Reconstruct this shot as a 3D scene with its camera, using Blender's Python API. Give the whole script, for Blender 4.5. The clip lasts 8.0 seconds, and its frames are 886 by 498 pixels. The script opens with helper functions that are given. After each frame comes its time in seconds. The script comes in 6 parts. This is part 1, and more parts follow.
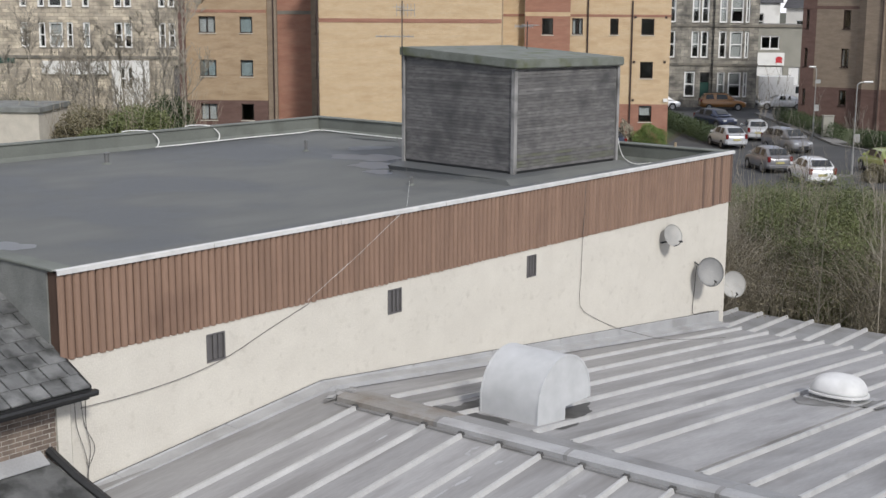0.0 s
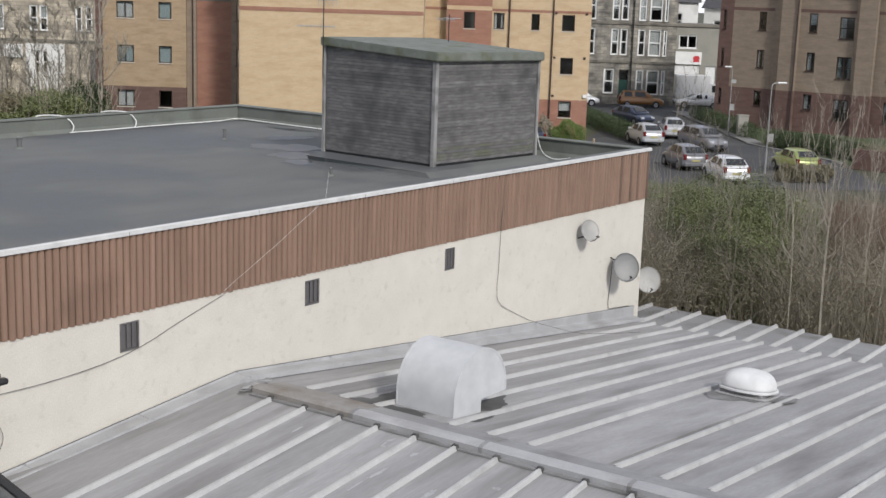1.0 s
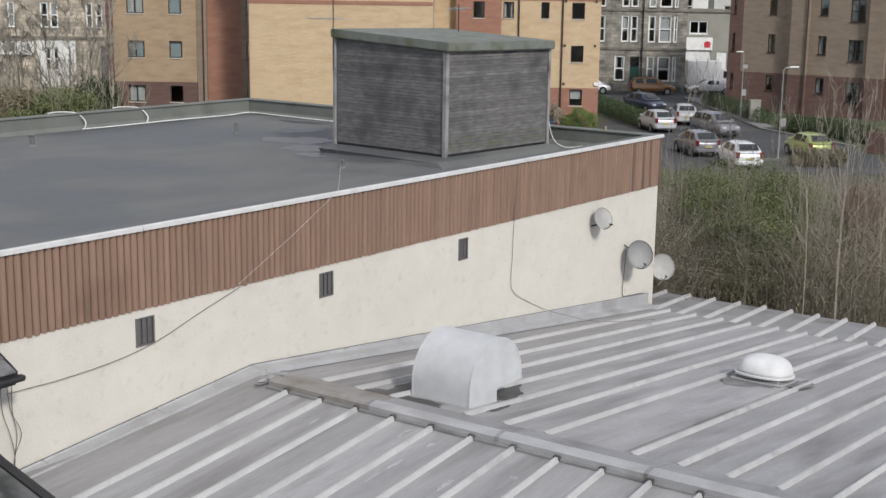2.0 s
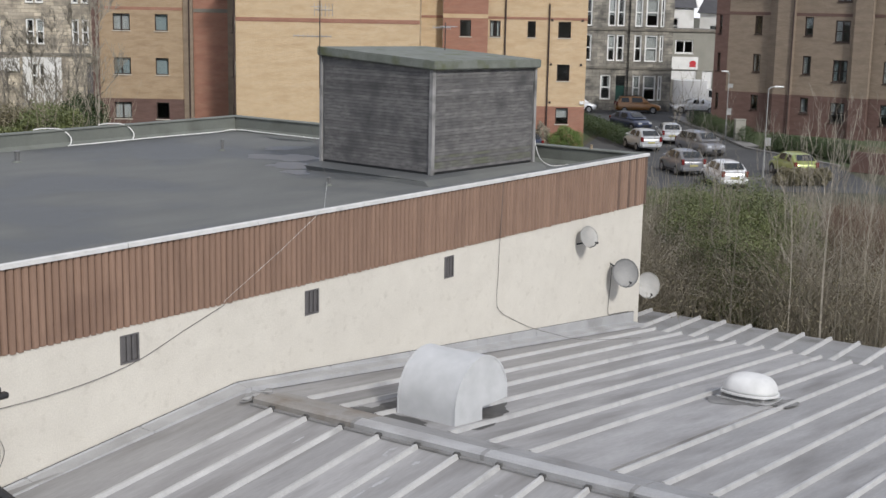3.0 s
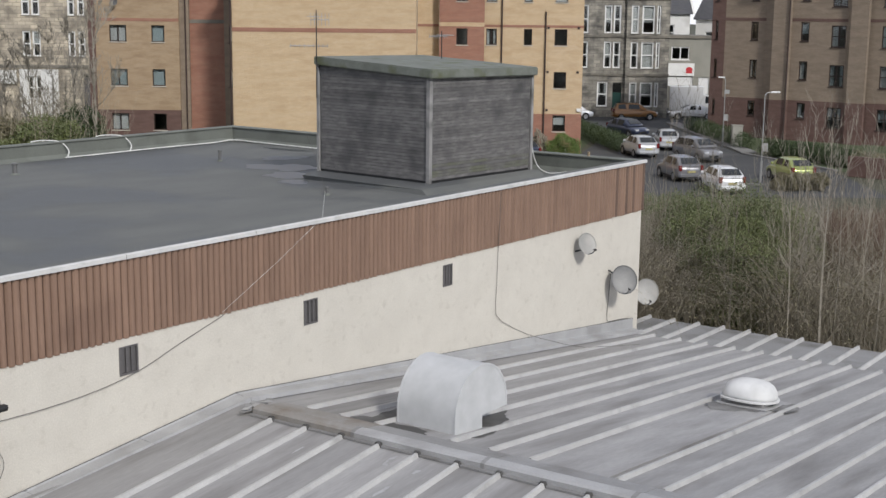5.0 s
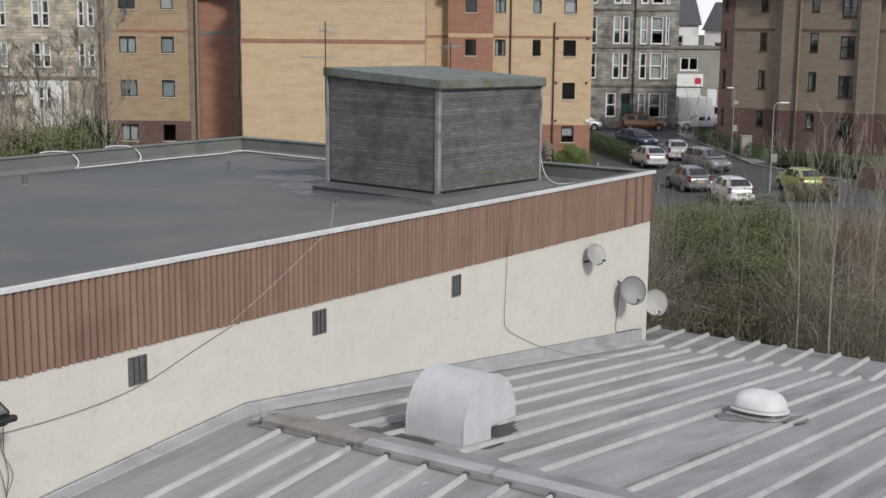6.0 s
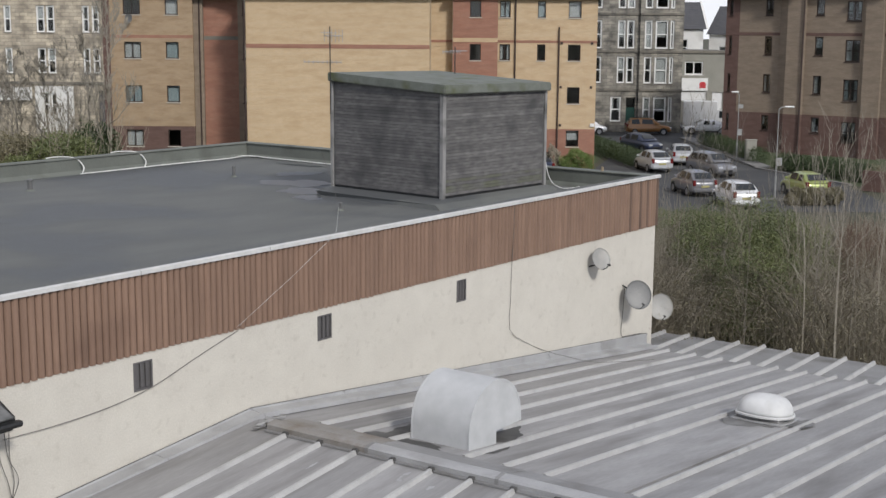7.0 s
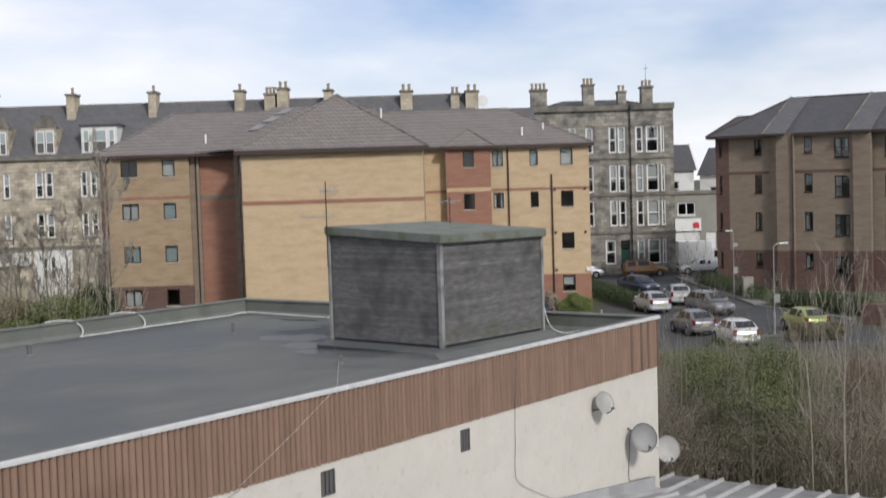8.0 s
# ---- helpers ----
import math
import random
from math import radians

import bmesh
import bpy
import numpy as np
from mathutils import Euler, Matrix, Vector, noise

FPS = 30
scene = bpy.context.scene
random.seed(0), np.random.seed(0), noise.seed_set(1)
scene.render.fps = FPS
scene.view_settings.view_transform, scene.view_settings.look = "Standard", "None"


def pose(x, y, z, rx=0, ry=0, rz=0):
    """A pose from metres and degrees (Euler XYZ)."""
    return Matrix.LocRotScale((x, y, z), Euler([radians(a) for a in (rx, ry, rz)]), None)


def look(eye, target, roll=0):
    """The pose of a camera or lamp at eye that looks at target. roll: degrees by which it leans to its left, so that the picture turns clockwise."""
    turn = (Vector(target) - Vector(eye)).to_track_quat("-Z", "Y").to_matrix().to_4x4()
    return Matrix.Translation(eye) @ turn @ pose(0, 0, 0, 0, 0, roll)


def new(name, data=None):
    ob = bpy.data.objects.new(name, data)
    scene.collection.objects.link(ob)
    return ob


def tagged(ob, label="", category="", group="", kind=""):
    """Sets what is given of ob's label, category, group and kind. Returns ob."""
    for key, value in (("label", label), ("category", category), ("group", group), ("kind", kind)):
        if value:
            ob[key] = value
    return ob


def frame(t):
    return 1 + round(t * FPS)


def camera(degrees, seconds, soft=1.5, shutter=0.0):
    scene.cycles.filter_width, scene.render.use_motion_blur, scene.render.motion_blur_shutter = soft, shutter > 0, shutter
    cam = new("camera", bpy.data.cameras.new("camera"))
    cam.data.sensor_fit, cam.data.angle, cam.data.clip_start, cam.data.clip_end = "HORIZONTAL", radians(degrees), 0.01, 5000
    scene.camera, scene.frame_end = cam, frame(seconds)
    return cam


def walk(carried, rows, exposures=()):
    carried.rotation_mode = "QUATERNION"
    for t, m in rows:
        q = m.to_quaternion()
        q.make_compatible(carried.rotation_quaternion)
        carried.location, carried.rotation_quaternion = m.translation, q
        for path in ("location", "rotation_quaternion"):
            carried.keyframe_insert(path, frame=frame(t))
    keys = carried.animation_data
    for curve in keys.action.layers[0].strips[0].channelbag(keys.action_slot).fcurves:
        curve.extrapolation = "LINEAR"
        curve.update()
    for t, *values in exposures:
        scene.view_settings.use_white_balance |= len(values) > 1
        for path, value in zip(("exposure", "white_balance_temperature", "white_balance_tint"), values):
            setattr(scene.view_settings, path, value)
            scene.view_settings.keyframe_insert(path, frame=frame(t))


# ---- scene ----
# ---- camera ----
cam = camera(38.13, 8.0, soft=1.5, shutter=0.12)
EYE = (0.0, 0.0, 10.0)


def aim(t, heading, down, lean):
    """Camera row: heading from +x towards +y, tilt below level, lean, all in degrees."""
    return t, pose(*EYE, 90 - down, 0, heading - 90) @ pose(0, 0, 0, 0, 0, -lean)


PATH = [
    aim(0.0, 39.881, 10.873, -0.317), aim(0.5, 39.280, 10.767, -0.618), aim(0.7, 39.23, 10.77, -0.70),
    aim(0.8, 39.30, 11.30, -0.80), aim(0.9, 37.36, 10.80, -1.40), aim(1.0, 36.166, 11.151, -1.893),
    aim(1.1, 36.30, 11.32, -1.35), aim(1.2, 36.857, 11.423, -0.852), aim(2.3, 36.739, 11.626, -0.851),
    aim(2.5, 36.306, 11.100, -1.114), aim(3.0, 36.137, 10.788, -1.140), aim(3.5, 36.029, 10.710, -0.631),
    aim(4.0, 36.020, 10.640, -0.604), aim(4.2, 35.95, 10.56, -0.62), aim(5.3, 36.22, 10.30, -0.70),
    aim(5.5, 36.429, 10.261, -0.714), aim(6.0, 36.470, 9.942, -0.567), aim(6.5, 36.593, 9.914, -0.563),
    aim(7.0, 36.696, 9.734, -0.421), aim(7.5, 36.967, 9.061, 0.146), aim(7.7, 37.20, 7.15, 0.50),
    aim(7.8, 36.95, 6.30, 0.90), aim(7.9, 36.85, 5.10, 1.30), aim(8.0, 36.585, 3.079, 1.747),
]
walk(cam, PATH, [(0.0, 0.25), (2.5, 0.24), (4.2, 0.18), (7.0, 0.04), (8.0, 0.06)])

# ---- light ----
SUN_AZ, SUN_EL = 247.0, 36.0
world = bpy.data.worlds.new("sky")
scene.world = world
world.use_nodes = True
wn, wl = world.node_tree.nodes, world.node_tree.links
wn.clear()
sky = wn.new("ShaderNodeTexSky")
sky.sky_type, sky.sun_disc = "NISHITA", False
sky.sun_elevation, sky.sun_rotation = radians(SUN_EL), radians(90 - SUN_AZ)
sky.air_density, sky.dust_density, sky.ozone_density = 1.0, 0.6, 2.5
wco = wn.new("ShaderNodeTexCoord")
wmap = wn.new("ShaderNodeMapping")
wmap.inputs["Scale"].default_value, wmap.inputs["Rotation"].default_value = (1.0, 1.0, 3.2), (0, 0, radians(18))
wnoise = wn.new("ShaderNodeTexNoise")
wnoise.inputs["Scale"].default_value, wnoise.inputs["Detail"].default_value = 2.4, 7.0
wramp = wn.new("ShaderNodeValToRGB")
wramp.color_ramp.elements[0].position, wramp.color_ramp.elements[1].position = 0.30, 0.60
wmix = wn.new("ShaderNodeMix")
wmix.data_type = "RGBA"
wmix.inputs["B"].default_value = (6.2, 6.3, 6.7, 1)
wbg = wn.new("ShaderNodeBackground")
wbg.inputs["Strength"].default_value = 0.15
wout = wn.new("ShaderNodeOutputWorld")
wl.new(wco.outputs["Generated"], wmap.inputs["Vector"])
wl.new(wmap.outputs["Vector"], wnoise.inputs["Vector"])
wl.new(wnoise.outputs["Fac"], wramp.inputs["Fac"])
wl.new(wramp.outputs["Color"], wmix.inputs["Factor"])
wtint = wn.new("ShaderNodeMix")
wtint.data_type, wtint.blend_type = "RGBA", "MULTIPLY"
wtint.inputs["Factor"].default_value, wtint.inputs["B"].default_value = 1.0, (0.50, 0.54, 0.69, 1)
wl.new(sky.outputs["Color"], wtint.inputs["A"])
wl.new(wtint.outputs["Result"], wmix.inputs["A"])
wl.new(wmix.outputs["Result"], wbg.inputs["Color"])
wl.new(wbg.outputs["Background"], wout.inputs["Surface"])

sun = new("sun", bpy.data.lights.new("sun", "SUN"))
sun.data.energy, sun.data.angle, sun.data.color = 2.7, radians(8.0), (1.0, 0.97, 0.925)
sa, se = radians(SUN_AZ), radians(SUN_EL)
sun.matrix_world = look((0, 0, 60), (-math.cos(sa) * math.cos(se), -math.sin(sa) * math.cos(se), 60 - math.sin(se)))


# ---- materials ----
def material(name, a, b=None, scale=2.0, rough=0.8, metal=0.0, bump=0.0, grain=40.0, stain=None, stain_scale=0.4,
             stain_at=(0.5, 0.7), stretch=(1, 1, 1), vary=0.0, rough2=None, local=False, coat=0.0, streaked=False):
    """Two mixed colours, stains with their own shape, fine relief, and some change from piece to piece."""
    m = bpy.data.materials.new(name)
    m.use_nodes = True
    n, l = m.node_tree.nodes, m.node_tree.links
    bsdf = n["Principled BSDF"]
    bsdf.inputs["Roughness"].default_value, bsdf.inputs["Metallic"].default_value = rough, metal
    bsdf.inputs["Coat Weight"].default_value = coat
    if local:
        co = n.new("ShaderNodeTexCoord").outputs["Object"]
    else:
        co = n.new("ShaderNodeNewGeometry").outputs["Position"]
    mp = n.new("ShaderNodeMapping")
    mp.inputs["Scale"].default_value = stretch
    l.new(co, mp.inputs["Vector"])

    def noise_tex(s, detail, vec):
        t = n.new("ShaderNodeTexNoise")
        t.inputs["Scale"].default_value, t.inputs["Detail"].default_value = s, detail
        l.new(vec, t.inputs["Vector"])
        return t.outputs["Fac"]

    def ramp(fac, lo, hi):
        r = n.new("ShaderNodeMapRange")
        r.inputs["From Min"].default_value, r.inputs["From Max"].default_value = lo, hi
        l.new(fac, r.inputs["Value"])
        return r.outputs["Result"]

    def mix(fac, x, y, mode="MIX"):
        k = n.new("ShaderNodeMix")
        k.data_type, k.blend_type = "RGBA", mode
        for sock, v in (("Factor", fac), ("A", x), ("B", y)):
            if isinstance(v, (tuple, float, int)):
                k.inputs[sock].default_value = v if sock == "Factor" else (*v, 1)
            else:
                l.new(v, k.inputs[sock])
        return k.outputs["Result"]

    col = mix(ramp(noise_tex(scale, 6, mp.outputs["Vector"]), 0.3, 0.7), a, b or tuple(0.8 * c for c in a))
    fine = noise_tex(grain, 4, mp.outputs["Vector"])
    col = mix(ramp(fine, 0.25, 0.75), col, mix(1.0, col, (0.82, 0.82, 0.82), "MULTIPLY"))
    if stain:
        col = mix(ramp(noise_tex(stain_scale, 5, mp.outputs["Vector"] if streaked else co), *stain_at), col, stain)
    if vary:
        info = n.new("ShaderNodeObjectInfo")
        hsv = n.new("ShaderNodeHueSaturation")
        l.new(ramp(info.outputs["Random"], 0, 1), hsv.inputs["Value"])
        rng = hsv.inputs["Value"].links[0].from_node
        rng.inputs["To Min"].default_value, rng.inputs["To Max"].default_value = 1 - vary, 1 + vary
        l.new(col, hsv.inputs["Color"])
        col = hsv.outputs["Color"]
    l.new(col, bsdf.inputs["Base Color"])
    if rough2 is not None:
        r = ramp(noise_tex(stain_scale, 5, co), *stain_at)
        rng = r.node
        rng.inputs["To Min"].default_value, rng.inputs["To Max"].default_value = rough, rough2
        l.new(r, bsdf.inputs["Roughness"])
    if bump:
        bp = n.new("ShaderNodeBump")
        bp.inputs["Strength"].default_value, bp.inputs["Distance"].default_value = 1.0, bump
        l.new(fine, bp.inputs["Height"])
        l.new(bp.outputs["Normal"], bsdf.inputs["Normal"])
    return m


def brickwork(name, a, b, mortar, w=0.225, h=0.075, gap=0.012, soot=None, rough=0.85, offset=0.5, mottle=0.5, lay_z=3.6):
    """Courses laid along the walls of a building, from its own axes."""
    m = material(name, a, b, rough=rough)
    n, l = m.node_tree.nodes, m.node_tree.links
    bsdf = n["Principled BSDF"]
    co = n.new("ShaderNodeTexCoord")
    sep, com, add = n.new("ShaderNodeSeparateXYZ"), n.new("ShaderNodeCombineXYZ"), n.new("ShaderNodeMath")
    l.new(co.outputs["Object"], sep.inputs["Vector"])
    l.new(sep.outputs["X"], add.inputs[0]), l.new(sep.outputs["Y"], add.inputs[1])
    l.new(add.outputs["Value"], com.inputs["X"]), l.new(sep.outputs["Z"], com.inputs["Y"])
    t = n.new("ShaderNodeTexBrick")
    t.offset = offset
    for k, v in (("Color1", (*a, 1)), ("Color2", (*b, 1)), ("Mortar", (*mortar, 1)), ("Scale", 1.0), ("Mortar Size", gap),
                 ("Brick Width", w), ("Row Height", h), ("Bias", 0.0), ("Mortar Smooth", 0.2)):
        t.inputs[k].default_value = v
    l.new(com.outputs["Vector"], t.inputs["Vector"])
    big = n.new("ShaderNodeTexNoise")
    big.inputs["Scale"].default_value, big.inputs["Detail"].default_value = 0.9, 8.0
    lay = n.new("ShaderNodeMapping")
    lay.inputs["Scale"].default_value = (1.0, 1.0, lay_z)
    l.new(co.outputs["Object"], lay.inputs["Vector"])
    l.new(lay.outputs["Vector"], big.inputs["Vector"])
    rg = n.new("ShaderNodeMapRange")
    rg.inputs["From Min"].default_value, rg.inputs["From Max"].default_value = 0.42, 0.70
    rg.inputs["To Max"].default_value = mottle
    l.new(big.outputs["Fac"], rg.inputs["Value"])
    mx = n.new("ShaderNodeMix")
    mx.data_type = "RGBA"
    l.new(rg.outputs["Result"], mx.inputs["Factor"])
    l.new(t.outputs["Color"], mx.inputs["A"])
    mx.inputs["B"].default_value = (*(soot or tuple(0.7 * c for c in b)), 1)
    l.new(mx.outputs["Result"], bsdf.inputs["Base Color"])
    bp = n.new("ShaderNodeBump")
    bp.invert = True
    bp.inputs["Distance"].default_value = 0.01
    l.new(t.outputs["Fac"], bp.inputs["Height"])
    l.new(bp.outputs["Normal"], bsdf.inputs["Normal"])
    return m


def glass_material():
    m = bpy.data.materials.new("window_glass")
    m.use_nodes = True
    n, l = m.node_tree.nodes, m.node_tree.links
    n.clear()
    out, mx = n.new("ShaderNodeOutputMaterial"), n.new("ShaderNodeMixShader")
    tr, gl, fr = n.new("ShaderNodeBsdfTransparent"), n.new("ShaderNodeBsdfGlossy"), n.new("ShaderNodeFresnel")
    tr.inputs["Color"].default_value = (0.82, 0.85, 0.86, 1)
    gl.inputs["Roughness"].default_value = 0.03
    fr.inputs["IOR"].default_value = 1.6
    l.new(fr.outputs["Fac"], mx.inputs["Fac"])
    l.new(tr.outputs["BSDF"], mx.inputs[1]), l.new(gl.outputs["BSDF"], mx.inputs[2])
    l.new(mx.outputs["Shader"], out.inputs["Surface"])
    return m


GLASS = glass_material()
M_RENDER = material("cream_render", (0.575, 0.545, 0.482), (0.53, 0.50, 0.442), 2.2, 0.92, bump=0.008, grain=38, stain=(0.36, 0.33, 0.285), stain_scale=5.5, stain_at=(0.58, 0.98))
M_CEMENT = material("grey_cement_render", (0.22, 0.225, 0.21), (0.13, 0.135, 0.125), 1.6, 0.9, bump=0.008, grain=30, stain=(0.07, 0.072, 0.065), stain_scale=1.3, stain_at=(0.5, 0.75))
M_FELT = material("roofing_felt", (0.140, 0.143, 0.135), (0.115, 0.118, 0.113), 0.9, 0.9, bump=0.003, grain=60, stain=(0.080, 0.084, 0.085), stain_scale=0.30, stain_at=(0.47, 0.58), rough2=0.62, stretch=(0.5, 1.4, 1))
M_FELT.node_tree.nodes["Principled BSDF"].inputs["Specular IOR Level"].default_value = 0.3
M_FELT_WALL = material("parapet_felt", (0.155, 0.165, 0.145), (0.115, 0.122, 0.108), 0.8, 0.85, bump=0.003, grain=30, stain=(0.08, 0.085, 0.07), stain_scale=0.9, stain_at=(0.55, 0.8))
M_TRIM = material("white_metal_trim", (0.60, 0.595, 0.58), (0.50, 0.497, 0.485), 3, 0.5, bump=0.001, stain=(0.30, 0.30, 0.28), stain_scale=1.6, stain_at=(0.58, 0.8))
M_BOARD = material("brown_stained_board", (0.240, 0.152, 0.107), (0.190, 0.118, 0.082), 1.6, 0.62, bump=0.002, grain=18, stretch=(5, 5, 0.5), stain=(0.130, 0.078, 0.055), stain_scale=0.7, stain_at=(0.55, 0.85), vary=0.08)
M_BOARD_DAMP = material("damp_stained_board", (0.140, 0.088, 0.062), (0.105, 0.066, 0.048), 1.6, 0.7, bump=0.002, grain=18, stretch=(5, 5, 0.5), vary=0.15)
M_BOARD_BACK = material("dark_board_backing", (0.075, 0.042, 0.027), rough=0.9)
M_GREYWOOD = material("weathered_grey_board", (0.168, 0.161, 0.156), (0.092, 0.089, 0.088), 3.0, 0.85, bump=0.005, grain=16, stretch=(1.2, 1.2, 4.5), stain=(0.062, 0.061, 0.061), stain_scale=1.3, stain_at=(0.48, 0.72), vary=0.16)
M_ALGAE = material("algae_stained_board", (0.15, 0.145, 0.135), (0.088, 0.086, 0.08), 3.0, 0.85, bump=0.005, grain=16, stretch=(1.2, 1.2, 4.5), stain=(0.095, 0.102, 0.060), stain_scale=1.3, stain_at=(0.44, 0.66))
M_GREYPOST = material("weathered_grey_post", (0.30, 0.295, 0.285), (0.21, 0.205, 0.20), 2, 0.85, bump=0.003, grain=20, stretch=(5, 5, 0.5), stain=(0.08, 0.08, 0.075), stain_scale=1.5)
M_MOSS = material("mossy_roof_felt", (0.165, 0.175, 0.155), (0.115, 0.125, 0.105), 2.4, 0.9, bump=0.006, grain=18, stain=(0.085, 0.095, 0.05), stain_scale=1.6, stain_at=(0.54, 0.70))
M_SHEET = material("grey_roof_sheet", (0.330, 0.324, 0.320), (0.245, 0.240, 0.236), 1.3, 0.6, 0.05, bump=0.003, grain=14, stretch=(0.30, 2.2, 1), stain=(0.145, 0.138, 0.132), stain_scale=0.9, stain_at=(0.50, 0.76), vary=0.10, streaked=True)
M_RIB = material("pale_roof_rib", (0.479, 0.474, 0.461), (0.395, 0.389, 0.379), 2.0, 0.5, 0.1, bump=0.001, stain=(0.235, 0.235, 0.226), stain_scale=1.6, stain_at=(0.58, 0.82), vary=0.05)
M_FLASH = material("pale_flashing", (0.40, 0.40, 0.40), (0.31, 0.31, 0.31), 1.4, 0.5, 0.1, bump=0.002, stain=(0.22, 0.215, 0.205), stain_scale=1.2, stain_at=(0.55, 0.8))
M_RIDGE = material("grey_ridge_capping", (0.27, 0.27, 0.268), (0.21, 0.205, 0.20), 1.2, 0.55, 0.1, bump=0.003, stain=(0.12, 0.115, 0.105), stain_scale=1.1, stain_at=(0.52, 0.75))
M_RUST = material("rust_stained_capping", (0.28, 0.272, 0.26), (0.22, 0.203, 0.18), 1.8, 0.7, 0.05, bump=0.003, stain=(0.15, 0.12, 0.09), stain_scale=1.4, stain_at=(0.52, 0.72))
M_COWL = material("pale_grey_painted_metal", (0.49, 0.497, 0.50), (0.45, 0.457, 0.46), 1.0, 0.72, 0.0, grain=3, bump=0.0, stain=(0.41, 0.415, 0.41), stain_scale=1.1, stain_at=(0.6, 0.85))
M_DOME = material("white_plastic_dome", (0.612, 0.612, 0.603), (0.549, 0.549, 0.540), 1.5, 0.62, grain=3, stain=(0.495, 0.495, 0.477), stain_scale=2.0, stain_at=(0.6, 0.85))
M_VENT = material("dark_grey_louvre", (0.12, 0.113, 0.112), (0.09, 0.085, 0.085), 4, 0.6)
M_BLACK = material("black_plastic", (0.012, 0.012, 0.013), (0.02, 0.02, 0.02), 5, 0.5)
M_CABLE = material("grey_cable", (0.110, 0.102, 0.091), (0.083, 0.077, 0.072), 5, 0.6)
M_CABLE_WHITE = material("white_conduit", (0.70, 0.70, 0.67), (0.55, 0.55, 0.53), 5, 0.5)
M_DISH = material("grey_dish_metal", (0.149, 0.149, 0.146), (0.123, 0.123, 0.122), 3, 0.5, 0.2, stain=(0.153, 0.153, 0.145), stain_scale=2.5)
M_DISH_PALE = material("pale_dish_metal", (0.29, 0.285, 0.268), (0.24, 0.236, 0.222), 3, 0.5, 0.1, stain=(0.28, 0.27, 0.25), stain_scale=2.5)
M_ALU = material("aluminium_aerial", (0.45, 0.45, 0.45), (0.33, 0.33, 0.33), 8, 0.4, 0.8)
M_SLATE = material("grey_concrete_roof_tile", (0.165, 0.166, 0.163), (0.10, 0.101, 0.10), 3.5, 0.8, bump=0.004, grain=45, stain=(0.035, 0.036, 0.034), stain_scale=2.6, stain_at=(0.46, 0.66), vary=0.28)
M_SLATE_BED = material("dark_roof_underlay", (0.02, 0.021, 0.021), rough=0.9)
M_NBRICK = material("brown_brick", (0.19, 0.145, 0.115), (0.14, 0.108, 0.087), 6, 0.9, bump=0.004, grain=60, stain=(0.10, 0.075, 0.06), stain_scale=3, vary=0.22)
M_MORTAR = material("pale_mortar", (0.40, 0.375, 0.33), (0.32, 0.30, 0.27), 8, 0.95)
M_YBRICK = brickwork("yellow_brick", (0.54, 0.395, 0.24), (0.475, 0.34, 0.20), (0.52, 0.425, 0.30), soot=(0.40, 0.275, 0.155), mottle=0.5)
M_ABRICK = brickwork("darker_buff_brick", (0.375, 0.27, 0.165), (0.32, 0.226, 0.136), (0.36, 0.285, 0.20), soot=(0.26, 0.18, 0.108), mottle=0.7)
M_RBRICK = brickwork("red_brick", (0.33, 0.155, 0.105), (0.275, 0.128, 0.087), (0.30, 0.185, 0.135), soot=(0.215, 0.095, 0.063))
M_BBRICK = brickwork("buff_brown_brick", (0.255, 0.200, 0.148), (0.215, 0.166, 0.122), (0.245, 0.198, 0.152), soot=(0.175, 0.135, 0.10), mottle=0.7)
M_BRED = brickwork("dark_red_brick", (0.135, 0.076, 0.062), (0.112, 0.063, 0.052), (0.135, 0.09, 0.074), soot=(0.085, 0.046, 0.037), mottle=0.6)
M_STONE = brickwork("sandstone_blocks", (0.56, 0.485, 0.37), (0.36, 0.315, 0.25), (0.26, 0.228, 0.185), 0.75, 0.33, 0.02, soot=(0.13, 0.113, 0.09), mottle=0.8, lay_z=1.2)
M_GSTONE = brickwork("grey_stone_blocks", (0.34, 0.315, 0.262), (0.22, 0.205, 0.176), (0.15, 0.14, 0.122), 0.7, 0.33, 0.02, soot=(0.075, 0.071, 0.064), mottle=1.0, lay_z=1.2)
M_STONE_TRIM = material("dressed_stone", (0.22, 0.20, 0.165), (0.14, 0.13, 0.11), 1.2, 0.9, stain=(0.07, 0.066, 0.06), stain_scale=0.6)
M_POT = material("clay_chimney_pot", (0.36, 0.28, 0.18), (0.25, 0.20, 0.14), 2, 0.9)
M_RTILE = brickwork("brown_roof_tiles", (0.205, 0.182, 0.168), (0.165, 0.146, 0.135), (0.09, 0.078, 0.072), 0.33, 0.26, 0.03, soot=(0.15, 0.134, 0.126))
M_DTILE = brickwork("dark_slate_roof", (0.078, 0.077, 0.083), (0.062, 0.061, 0.067), (0.04, 0.04, 0.044), 0.3, 0.25, 0.02, soot=(0.07, 0.068, 0.066))
M_SLATE_FAR = brickwork("grey_slate_roof", (0.105, 0.105, 0.112), (0.085, 0.085, 0.091), (0.06, 0.06, 0.064), 0.3, 0.25, 0.02, soot=(0.125, 0.118, 0.11))
M_STONE_CLEAN = brickwork("pale_chimney_stone", (0.50, 0.43, 0.32), (0.40, 0.35, 0.26), (0.30, 0.26, 0.20), 0.6, 0.33, 0.02, soot=(0.22, 0.19, 0.15), mottle=0.8, lay_z=1.2)
